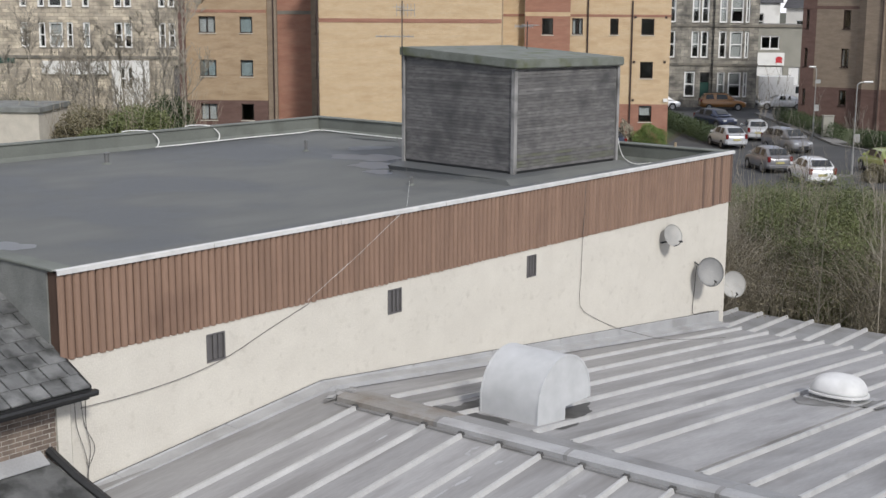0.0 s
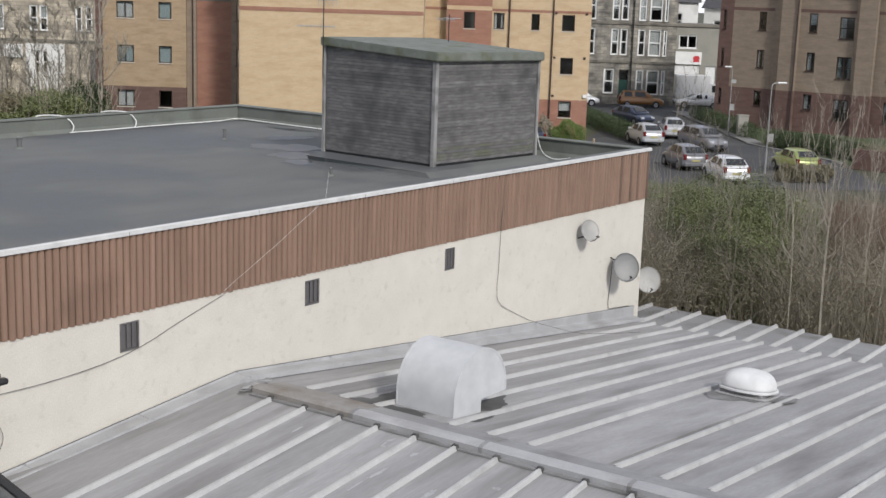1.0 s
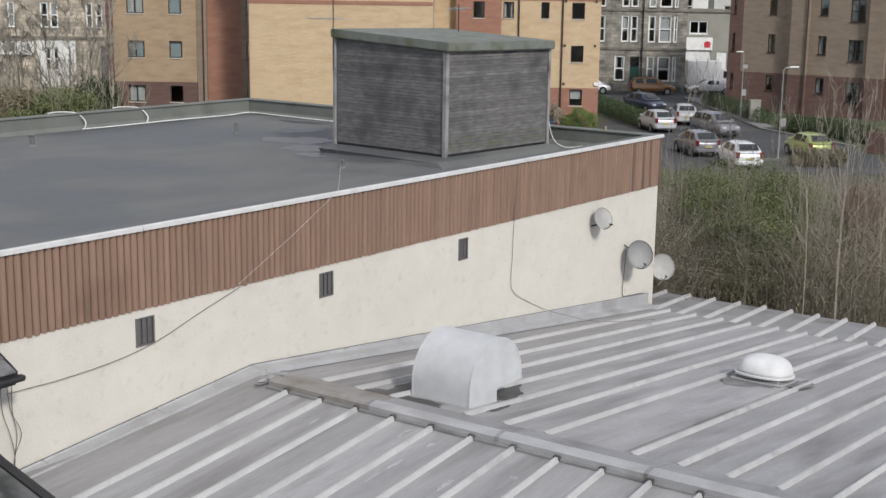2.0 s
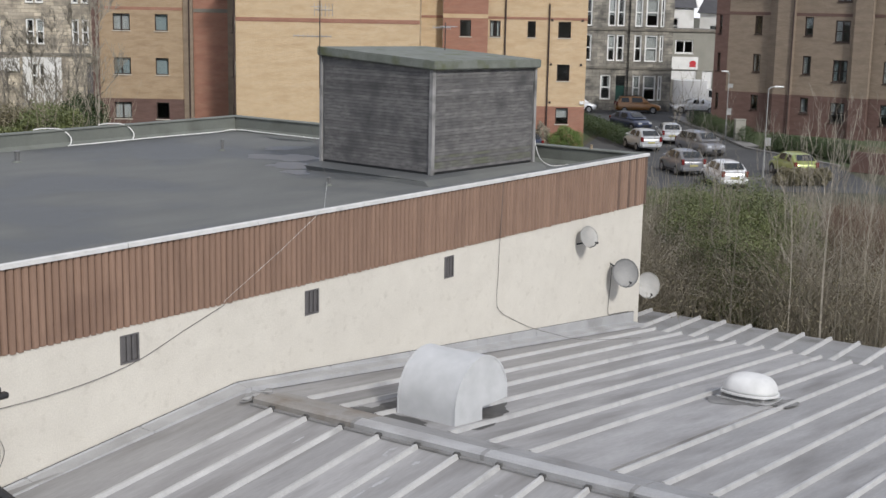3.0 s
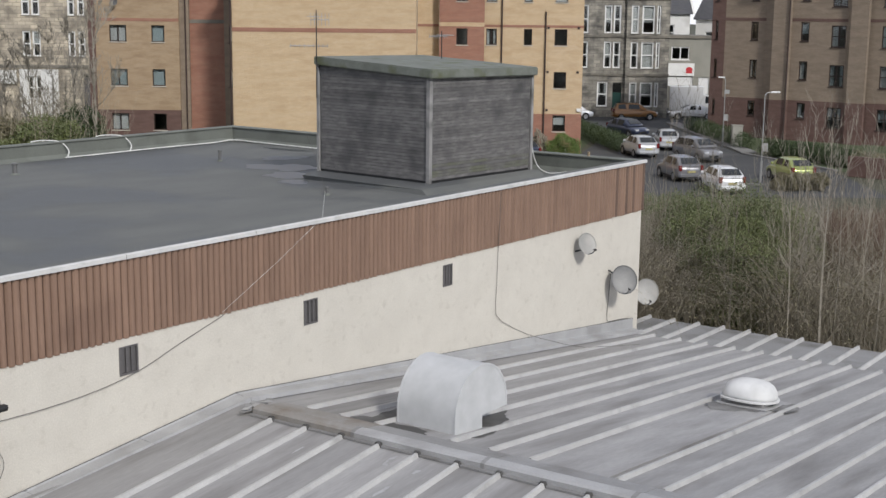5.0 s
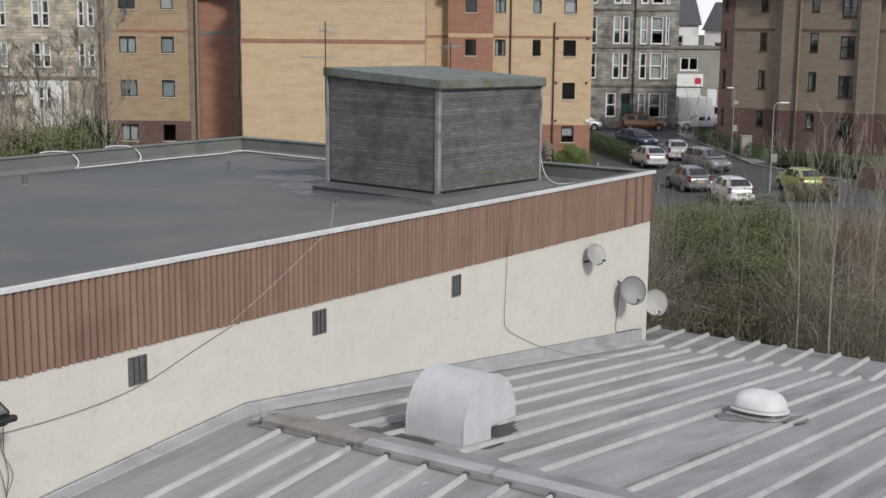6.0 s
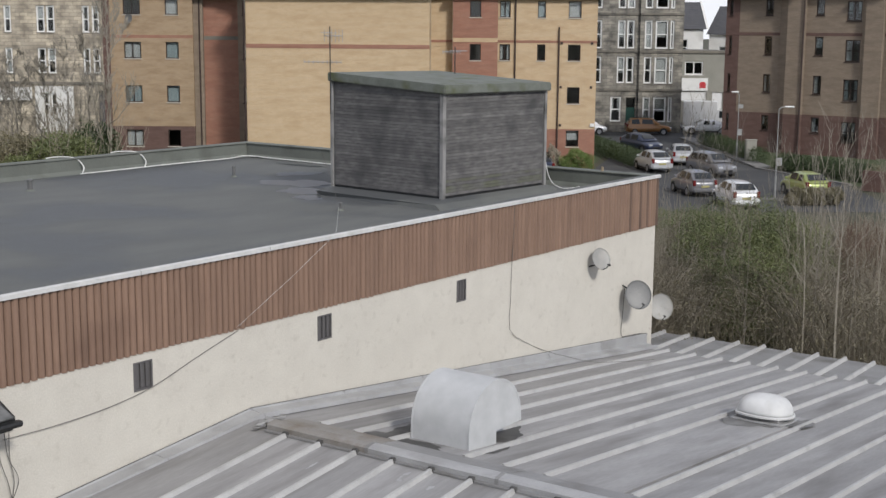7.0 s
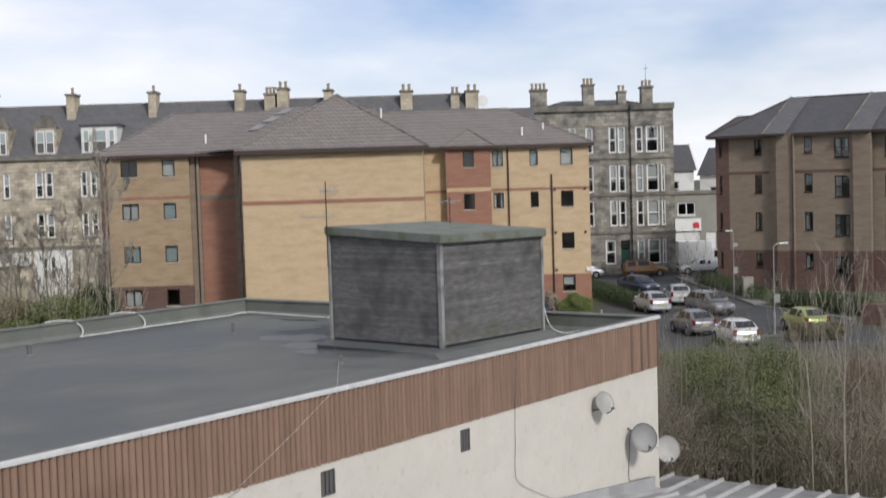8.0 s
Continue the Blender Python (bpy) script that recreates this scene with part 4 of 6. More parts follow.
def hip_roof(name, parent, x0, x1, y0, y1, z, rise, inset0, inset1, mat, over=0.35, label=""):
    """A hipped roof over a rectangle; the ridge runs along x, drawn in at each end."""
    x0, x1, y0, y1 = x0 - over, x1 + over, y0 - over, y1 + over
    ym = (y0 + y1) / 2
    bm = bmesh.new()
    a = [bm.verts.new(p) for p in ((x0, y0, z), (x1, y0, z), (x1, y1, z), (x0, y1, z))]
    r = [bm.verts.new((x0 + inset0, ym, z + rise)), bm.verts.new((x1 - inset1, ym, z + rise))]
    for f in ((a[0], a[1], r[1], r[0]), (a[1], a[2], r[1]), (a[2], a[3], r[0], r[1]), (a[3], a[0], r[0]), (a[3], a[2], a[1], a[0])):
        bm.faces.new(f)
    bmesh.ops.recalc_face_normals(bm, faces=bm.faces[:])
    rf = part(name, bm, mat, parent, label)
    bm = bmesh.new()
    box(bm, x0, x1, y0 - 0.03, y0 - 0.003, z - 0.2, z + 0.02), box(bm, x0 - 0.03, x0 - 0.003, y0, y1, z - 0.2, z + 0.02)
    box(bm, x1 + 0.003, x1 + 0.03, y0, y1, z - 0.2, z + 0.02)
    part("fascia", bm, M_FASCIA, rf)
    bm = bmesh.new()
    caps = [((x0 + inset0, ym, z + rise), (x1 - inset1, ym, z + rise)), ((x0, y0, z), (x0 + inset0, ym, z + rise)), ((x1, y0, z), (x1 - inset1, ym, z + rise))]
    for p, q in caps:
        if (Vector(p) - Vector(q)).length > 0.1:
            tube(bm, [p, q], 0.10, 5)
    part("ridge_tiles", bm, M_FASCIA if mat is M_DTILE else mat, rf)
    return rf


# ---- yellow and red brick flats ----
EAVE = 12.35
flats = empty("apartment_building", site(-6, 88), "four-storey yellow and red brick flats with brown hipped roof", "apartment building")
U, D = -6.0, 88.0


def fl(u, d):
    return u - U, d - D


ROWS = [(1.75, 2.90), (4.82, 5.98), (7.85, 8.98), (10.85, 12.0)]
rngw = random.Random(8)
curt = [(M_CURTAIN, 1.0, "sides"), (M_CURTAIN, 1.0, "half"), (M_CURTAIN_BLUE, 1.0, "all"), None, (M_CURTAIN, 0.9, "all")]


def bay(name, u0, u1, d, lows, mats, cols, label="", depth=9.0, base=3.15):
    """A stretch of front: a red base, the wall above and its windows; the room behind is closed."""
    x0, y = fl(u0, d)
    x1 = u1 - U
    holes = [(a - U, b - U, *ROWS[r]) for a, b, rows, *_ in cols for r in rows]
    wall_panel("wall", flats, x0, x1, 0, base, holes, mats[0], y)
    wall_panel("wall", flats, x0, x1, base, EAVE, holes, mats[1], y, label=label)
    for a, b, rows, style, hangs in cols:
        for k, r in enumerate(rows):
            window(flats, a - U, b - U, *ROWS[r], y, style, hang=hangs[k % len(hangs)], sill_mat=M_SILL)
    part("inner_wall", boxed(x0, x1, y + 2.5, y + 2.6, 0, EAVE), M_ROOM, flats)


ALL = (M_CURTAIN, 1.0, "sides")
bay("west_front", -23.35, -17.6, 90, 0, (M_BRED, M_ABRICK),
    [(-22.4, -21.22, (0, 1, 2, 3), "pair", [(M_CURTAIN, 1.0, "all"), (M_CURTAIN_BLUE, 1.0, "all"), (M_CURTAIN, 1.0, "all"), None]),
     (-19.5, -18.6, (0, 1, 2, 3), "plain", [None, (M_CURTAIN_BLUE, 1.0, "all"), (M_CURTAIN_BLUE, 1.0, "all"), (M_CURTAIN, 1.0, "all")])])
x, y = fl(-23.35, 90)
part("corner_pier", boxed(-23.85 - U, -23.36 - U, y - 0.05, y + 6, 0, EAVE), M_BRED, flats, "dark red brick corner")
part("side_wall", boxed(-17.6 - U, -17.35 - U, y + 0.302, y + 3.2, 0, EAVE), M_BBRICK, flats)
part("stair_wall", boxed(-17.3 - U, -14.4 - U, y + 0.6, y + 0.9, 0, EAVE), M_RBRICK, flats, "red brick stair recess")
part("stair_band", boxed(-17.3 - U, -14.4 - U, y + 0.57, y + 0.598, 9.15, 9.4), M_STONE_TRIM, flats)
part("return_wall", boxed(-17.345 - U, -16.95 - U, y + 0.302, y + 0.598, 0, EAVE), M_BBRICK, flats)
wall_panel("pier_wall", flats, -14.42 - U, -13.0 - U, 0, EAVE, [(-14.1 - U, -13.85 - U, a, b) for a, b in ROWS], M_BBRICK, y - 0.3)
for a, b in ROWS:
    window(flats, -14.1 - U, -13.85 - U, a, b, y - 0.3, "plain")
part("downpipe", tubed([(-17.2 - U, y + 0.3, 0), (-17.2 - U, y + 0.3, EAVE)], 0.06, 6), M_FASCIA, flats)
part("downpipe", tubed([(-13.45 - U, 86.2 - D, 0), (-13.45 - U, 86.2 - D, EAVE)], 0.06, 6), M_FASCIA, flats)
# the windowless gable block
x, y = fl(-13.35, 86.3)
part("gable_wall", boxed(x, -1.15 - U, y, y + 6.5, 0, EAVE), M_YBRICK, flats, "windowless yellow brick wall")
part("brick_band", boxed(x - 0.01, -1.14 - U, y - 0.02, y - 0.003, 8.68, 8.95), M_RBRICK, flats, "red soldier course")
bay("link_front", -1.115, 0.4, 92, 0, (M_RBRICK, M_YBRICK), [])
bay("red_front", 0.42, 3.58, 91.2, 0, (M_RBRICK, M_RBRICK), [(1.62, 2.4, (1, 2, 3), "plain", [None])])
bay("east_front", 3.6, 10.65, 92, 0, (M_RBRICK, M_YBRICK),
    [(3.75, 4.5, (1, 2, 3), "pair", [None, ALL, (M_CURTAIN_BLUE, 1.0, "all")]), (6.42, 7.0, (2, 3), "plain", [None, (M_CURTAIN_BLUE, 1.0, "all")]),
     (8.6, 9.5, (0, 1, 2, 3), "plain", [(M_CURTAIN, 0.6, "all"), None, None, (M_CURTAIN, 1.0, "all")])], base=3.0)
part("end_wall", boxed(10.36 - U, 10.65 - U, 4.302, 14, 0, EAVE), M_YBRICK, flats)
for u0, u1, d in ((3.61, 10.66, 92), (-1.115, 0.4, 92)):
    part("brick_band", boxed(u0 - U, u1 - U, d - D - 0.02, d - D - 0.003, 9.08, 9.26), M_RBRICK, flats)
part("brick_band", boxed(0.42 - U, 3.58 - U, 91.2 - D - 0.02, 91.2 - D - 0.003, 9.12, 9.4), M_YBRICK, flats)
part("brick_band", boxed(-23.35 - U, -17.6 - U, 90 - D - 0.02, 90 - D - 0.003, 9.25, 9.45), M_RBRICK, flats)
for u, z0, z1 in ((4.85, 4.0, EAVE), (7.95, 0, 10.2)):
    part("downpipe", tubed([(u - U, 92 - D - 0.1, z0), (u - U, 92 - D - 0.1, z1)], 0.055, 6), M_FASCIA, flats)
for u, z in ((8.15, 9.0), (10.3, 9.0), (8.15, 5.9), (10.3, 5.9), (8.15, 3.2)):
    part("wall_vent", boxed(u - U - 0.08, u - U + 0.08, 92 - D - 0.06, 92 - D - 0.002, z, z + 0.16), M_BROWNFRAME, flats)
hip_roof("roof", flats, -23.85 - U, -5.0 - U, 90 - D, 104 - D, EAVE, 3.2, 4.3, 0.2, M_RTILE, label="brown tiled hipped roof")
hip_roof("roof", flats, -8.0 - U, 10.65 - U, 92 - D, 104 - D, EAVE, 2.9, 0.2, 5.8, M_RTILE)
# gable block hip with its apex over the front
bm = bmesh.new()
a0, a1, yf, yb2, zt2 = -13.35 - U - 0.4, -1.15 - U + 0.4, 86.3 - D - 0.4, 97 - D, EAVE + 3.95
v = [bm.verts.new(p) for p in ((a0, yf, EAVE), (a1, yf, EAVE), (a1, yb2, EAVE), (a0, yb2, EAVE), ((a0 + a1) / 2, yf + 6.2, zt2), ((a0 + a1) / 2, yb2, zt2))]
for f in ((0, 1, 4), (1, 2, 5, 4), (3, 0, 4, 5), (3, 2, 1, 0), (2, 3, 5)):
    bm.faces.new([v[i] for i in f])
bmesh.ops.recalc_face_normals(bm, faces=bm.faces[:])
groof = part("roof", bm, M_RTILE, flats)
part("fascia", boxed(a0, a1, yf - 0.03, yf - 0.002, EAVE - 0.3, EAVE + 0.02), M_FASCIA, groof)
part("ridge_tiles", tube(tubed([(a0, yf, EAVE), ((a0 + a1) / 2, yf + 6.2, zt2)], 0.1, 5), [(a1, yf, EAVE), ((a0 + a1) / 2, yf + 6.2, zt2), ((a0 + a1) / 2, yb2, zt2)], 0.1, 5), M_RTILE, groof)
# slope over the stair recess, between the wing and the gable block, with three skylights
vs = [(-17.0 - U, 89.9 - D, EAVE + 0.12), (-13.6 - U, 88.4 - D, EAVE + 0.3), (-9.0 - U, 91.6 - D, EAVE + 3.1), (-12.0 - U, 93.6 - D, EAVE + 3.3)]
stair_roof = part("roof", sheet(bmesh.new(), vs, 0.1), M_RTILE, flats, "brown tiled slope over the stair")
e0, e1 = Vector(vs[3]) - Vector(vs[0]), Vector(vs[1]) - Vector(vs[0])
nrm = e1.cross(e0).normalized()
for q in (0.40, 0.58, 0.76):
    o = Vector(vs[0]) + e0 * q + e1 * 0.46 + nrm * 0.04
    bm = bmesh.new()
    c4 = [o, o + e0 * 0.12, o + e0 * 0.12 + e1 * 0.22, o + e1 * 0.22]
    top = [bm.verts.new(p + nrm * 0.06) for p in c4]
    low = [bm.verts.new(p - nrm * 0.06) for p in c4]
    bm.faces.new(top), bm.faces.new(low[::-1])
    for i in range(4):
        bm.faces.new((top[i], low[i], low[(i + 1) % 4], top[(i + 1) % 4]))
    bmesh.ops.recalc_face_normals(bm, faces=bm.faces[:])
    part("skylight", bm, M_RIDGE, stair_roof, "grey roof window")
part("fascia", boxed(-17.1 - U, -13.6 - U, 89.85 - D, 89.9 - D, EAVE - 0.12, EAVE + 0.14), M_FASCIA, stair_roof)
hip_roof("roof", flats, 0.42 - U, 3.58 - U, 91.2 - D, 95.4 - D, EAVE, 1.25, 1.85, 1.85, M_RTILE, 0.3)
for u, d, z in ((7.6, 94.2, 13.2), (-4.1, 91.8, 14.5), (6.0, 93.2, 12.9), (-16.6, 91.4, 13.0)):
    part("roof_vent_pipe", tubed([(u - U, d - D, z - 0.6), (u - U, d - D, z + 0.75)], 0.07, 6), M_WHITE, flats)
fd = dish(0.3, M_DISH, "small grey dish on the yellow flats", site(-21.9, 89.6, -20, 10.6))
fix_to(fd, site(-21.9, 90.02, 0, 10.45).translation)


part("wall_sign", boxed(10.3 - U, 10.6 - U, 91.88 - D, 91.93 - D, 3.2, 3.42), M_WHITE, flats, "small white wall sign")

# ---- stone tenements ----
def chimney(parent, x0, x1, y0, y1, z0, z1, pots, mat):
    c = part("chimney", boxed(x0, x1, y0, y1, z0, z1), mat, parent)
    part("cope", boxed(x0 - 0.1, x1 + 0.1, y0 - 0.1, y1 + 0.1, z1, z1 + 0.18), M_STONE_TRIM, c)
    for k in range(pots):
        px = x0 + (x1 - x0) * (k + 0.5) / pots
        part("pot", lathe(bmesh.new(), [(0.15, z1 + 0.18), (0.12, z1 + 0.5), (0.15, z1 + 0.75), (0.16, z1 + 0.8)], 8, Matrix.Translation((px, (y0 + y1) / 2, 0))), M_POT, c)
    return c


ten = empty("stone_tenement", site(19, 128), "four-storey grey stone tenement with white sash windows", "tenement")
TU = 19.0
TROWS = [(1.05, 3.5), (4.85, 7.45), (8.25, 11.0), (12.15, 14.75)]
COLS = [(10.9, 11.6), (12.9, 13.6), (14.55, 15.3), (16.85, 17.62), (17.75, 18.5)]
BAYC = [(19.45, 20.2), (20.5, 21.75), (21.95, 22.35)]
holes = [(a - TU, b - TU, *r) for a, b in COLS for r in TROWS[1:]] + [(16.3 - TU, 17.35 - TU, *TROWS[0]), (17.85 - TU, 18.75 - TU, 0.1, 3.45)]
wall_panel("wall", ten, 9 - TU, 19.0 - TU, 0, 16.75, holes, M_GSTONE, 0.0, 0.45, "sooty grey stone blocks")
bholes = [(a - TU, b - TU, *r) for a, b in BAYC for r in TROWS]
wall_panel("bay_wall", ten, 19.0 - TU, 23.25 - TU, 0, 16.75, bholes, M_GSTONE, -0.35, 0.45, "stone bay")
part("bay_side", boxed(19.0 - TU, 19.3 - TU, 0.102, 0.3, 0, 16.75), M_GSTONE, ten)
part("gable", boxed(22.95 - TU, 23.25 - TU, 0.102, 12, 0, 16.75), M_GSTONE, ten)
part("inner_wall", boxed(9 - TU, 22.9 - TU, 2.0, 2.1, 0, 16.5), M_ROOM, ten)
for z in (4.1, 7.85, 11.5):
    part("string_course", boxed(9 - TU, 18.99 - TU, -0.1, -0.003, z, z + 0.22), M_STONE_TRIM, ten)
    part("string_course", boxed(19.0 - TU, 23.3 - TU, -0.45, -0.353, z, z + 0.22), M_STONE_TRIM, ten)
part("cornice", boxed(9 - TU, 18.99 - TU, -0.25, 0.3, 16.4, 16.9), M_STONE_TRIM, ten)
part("cornice", boxed(19.0 - TU, 23.35 - TU, -0.6, -0.1, 16.4, 17.0), M_STONE_TRIM, ten)
hip_roof("roof", ten, 9 - TU, 23 - TU, 0.2, 12, 16.5, 1.2, 4, 4, M_DTILE, 0.0)
wf = dict(frame_mat=M_WHITE, sill_mat=M_STONE_TRIM, fw=0.14, style="sash")
for a, b in COLS:
    for r in TROWS[1:]:
        window(ten, a - TU, b - TU, *r, 0.0, hang=(M_CURTAIN, rngw.choice((0.4, 0.6, 1.0)), rngw.choice(("all", "sides"))), **wf)
window(ten, 16.3 - TU, 17.35 - TU, *TROWS[0], 0.0, hang=(M_CURTAIN, 0.6, "sides"), **wf)
for a, b in BAYC:
    for r in TROWS:
        window(ten, a - TU, b - TU, *r, -0.35, hang=(M_CURTAIN, rngw.choice((0.6, 1.0)), rngw.choice(("all", "sides"))), **wf)
M_GREEN = material("dark_green_door", (0.012, 0.060, 0.045), (0.010, 0.05, 0.038), 2, 0.4)
td = part("door", boxed(17.87 - TU, 18.73 - TU, 0.12, 0.2, 0.1, 2.45), M_GREEN, ten, "dark green panelled door")
part("fanlight", boxed(17.87 - TU, 18.73 - TU, 0.14, 0.15, 2.55, 3.42), GLASS, td)
chimney(ten, 14.6 - TU, 15.7 - TU, 1.5, 3, 16.8, 19.0, 3, M_GSTONE)
chimney(ten, 18.1 - TU, 18.9 - TU, 1.5, 3, 16.8, 18.2, 2, M_GSTONE)
chimney(ten, 20.4 - TU, 21.5 - TU, 1.0, 2.5, 16.8, 18.6, 3, M_GSTONE)
chimney(ten, 9.3 - TU, 10.9 - TU, 1.0, 2.5, 16.8, 18.6, 4, M_GSTONE)
aerial("television_aerial", *(site(20.9, 129.5).translation.xy), 19.3, 21.0, [(1.3, 0.8, 20, 6, 0.2, False)], "thin aerial on the tenement chimney")

row = empty("stone_tenement", site(-20, 118), "long sandstone tenement row with slate roof and dormers", "tenement")
RU = -20.0
RR = [(5.75, 8.05), (9.45, 11.85)]
RC = [(-46.1, -45.4, "sash"), (-44.4, -43.75, "sash"), (-43.4, -42.1, "sash"), (-41.75, -41.15, "sash"), (-40.2, -39.55, "sash"), (-37.25, -36.5, "sash"), (-36.35, -35.6, "sash"), (-33.1, -32.45, "sash"), (-32.2, -31.55, "sash"), (-29.5, -28.8, "sash")]
holes = [(a - RU, b - RU, *r) for a, b, _ in RC for r in RR] + [(-36.9 - RU, -36.35 - RU, 1.9, 4.0), (-36.2 - RU, -35.65 - RU, 1.9, 4.0), (-31.9 - RU, -30.5 - RU, 0, 4.2)]
wall_panel("wall", row, -62 - RU, 9 - RU, 0, 13.1, holes, M_STONE, 0.0, 0.45, "pale brown sandstone with soot stains")
part("inner_wall", boxed(-62 - RU, 9 - RU, 2.2, 2.3, 0, 13.1), M_ROOM, row)
part("cornice", boxed(-62 - RU, 9 - RU, -0.3, 0.2, 12.95, 13.25), M_STONE_TRIM, row)
part("string_course", boxed(-62 - RU, 9 - RU, -0.12, -0.003, 4.75, 5.0), M_STONE_TRIM, row)
for a, b, st in RC:
    for r in RR:
        window(row, a - RU, b - RU, *r, 0.0, hang=(M_CURTAIN, rngw.choice((0.3, 0.5, 1.0)), rngw.choice(("all", "sides"))), **wf)
part("shop_front", boxed(-44.2 - RU, -37.9 - RU, -0.22, -0.004, 3.3, 4.5), M_WHITEWALL, row, "pale shop fascia board")
wall_panel("shop_front", row, -37.6 - RU, -34.1 - RU, 0.3, 4.6, [(-36.9 - RU, -36.35 - RU, 1.9, 4.0), (-36.2 - RU, -35.65 - RU, 1.9, 4.0)], M_WHITEWALL, -0.2, 0.19, "white painted house front")
window(row, -36.9 - RU, -36.35 - RU, 1.9, 4.0, -0.1, **wf)
window(row, -36.2 - RU, -35.65 - RU, 1.9, 4.0, -0.1, **wf)
part("dark_doorway", boxed(-31.9 - RU, -30.5 - RU, 0.3, 0.4, 0, 4.2), M_VENT, row)
part("shop_sign", boxed(-49 - RU, -46.8 - RU, -0.15, -0.004, 4.3, 4.75), M_GREEN, row, "dark green shop sign")
bm = bmesh.new()
prism(bm, [(0.0, 13.2), (5.0, 18.1), (6.2, 18.1), (11, 13.2)], -62 - RU, 3.5 - RU, "x")
part("roof", bm, M_SLATE_FAR, row, "grey slate roof")
part("ridge_tiles", boxed(-62 - RU, 3.5 - RU, 5.4, 5.8, 18.1, 18.25), M_STONE_TRIM, row)
part("roof", prism(bmesh.new(), [(0.0, 13.2), (4.0, 16.6), (6.2, 16.6), (11, 13.2)], 3.502 - RU, 9 - RU, "x"), M_SLATE_FAR, row)
for u, w, zt, pots in ((-57, 0.42, 19.0, 2), (-49.5, 0.42, 19.0, 2), (-42.4, 0.42, 19.2, 2), (-34.7, 0.40, 19.0, 1), (-27.0, 0.36, 19.0, 1), (-18.8, 0.42, 18.9, 1), (-15.9, 0.5, 18.5, 3), (-14.7, 0.5, 19.0, 2), (-10.4, 0.4, 18.7, 1), (-3.0, 0.55, 18.4, 2), (1.6, 0.4, 18.0, 2), (3.2, 0.6, 18.2, 2)):
    chimney(row, u - w - RU, u + w - RU, 3.6, 5.4, 14.6, zt, pots, M_STONE_CLEAN)
part("roof_dish", lathe(bmesh.new(), [(0.1, 0.0), (0.4, 0.05), (0.55, 0.14)], 16, Matrix.Translation((4.2 - RU, 4.4, 17.4)) @ Matrix.Rotation(radians(90), 4, "X")), M_WHITE, row, "white dish on the chimney")
for u0, u1, mat, sty in ((-37.2, -35.2, M_STONE, "pair"), (-32.9, -29.6, M_WHITEWALL, "tri"), (-41.3, -39.6, M_STONE, "pair"), (-45.5, -42.5, M_WHITEWALL, "tri")):
    dm = part("dormer", boxed(u0 - RU, u1 - RU, 0.25, 3.5, 13.26, 15.9), mat, row, "stone dormer" if mat is M_STONE else "white painted bay dormer")
    if sty == "pair":
        mid = (u0 + u1) / 2
        part("gable_cap", prism(bmesh.new(), [(u0 - 0.1 - RU, 15.9), (u1 + 0.1 - RU, 15.9), (mid + 0.35 - RU, 17.0), (mid - 0.35 - RU, 17.0)], 0.2, 1.2), M_STONE_TRIM, dm)
        spans = ((u0 + 0.18, mid - 0.06), (mid + 0.06, u1 - 0.18))
    else:
        part("flat_top", boxed(u0 - 0.15 - RU, u1 + 0.15 - RU, 0.1, 3.5, 15.9, 16.1), M_DTILE, dm)
        spans = ((u0 + 0.2, u0 + 0.75), (u0 + 0.95, u1 - 0.95), (u1 - 0.75, u1 - 0.2))
    for a, b in spans:
        part("glazing", boxed(a - RU, b - RU, 0.18, 0.245, 13.5, 15.6), M_WHITE, dm)
        gl = part("pane", boxed(a + 0.09 - RU, b - 0.09 - RU, 0.165, 0.178, 13.6, 14.5), M_VENT, dm)
        gl = part("pane", boxed(a + 0.09 - RU, b - 0.09 - RU, 0.165, 0.178, 14.58, 15.5), M_CURTAIN_BLUE, dm)
for u in (-30.9,):
    part("side_tower", boxed(u - 0.0 - RU, u + 0.5 - RU, -0.3, -0.004, 5, 12.9), M_STONE_TRIM, row)

# ---- buff brick flats across the car park ----
DT = -35.0
dark = empty("apartment_building", site(23.6, 110, DT), "four-storey buff and dark red brick flats with hipped roof", "apartment building")
DROWS = [(1.84, 3.1), (4.98, 6.48), (8.1, 9.6), (11.3, 12.6)]
DROWS_W = [(1.2, 2.85), (4.5, 6.25), (7.65, 9.38), (10.85, 12.45)]
DE = 12.95


def dark_bay(x0, x1, y, cols, lower=M_BRED, upper=M_BBRICK):
    hs = [(a, b, *r) for a, b, rows, _ in cols for r in rows]
    wall_panel("wall", dark, x0, x1, 0, 3.3, hs, lower, y)
    wall_panel("wall", dark, x0, x1, 3.3, DE, hs, upper, y)
    for a, b, rows, st in cols:
        for r in rows:
            window(dark, a, b, *r, y, st, hang=(rngw.choice((M_CURTAIN, M_CURTAIN_BLUE)), rngw.choice((0.6, 1.0)), rngw.choice(("sides", "half", "all"))) if rngw.random() < 0.8 else None, fw=0.09)
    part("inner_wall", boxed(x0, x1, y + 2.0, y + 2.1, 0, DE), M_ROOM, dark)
    part("brick_band", boxed(x0, x1, y - 0.02, y - 0.003, 9.68, 9.92), M_BRED, dark)


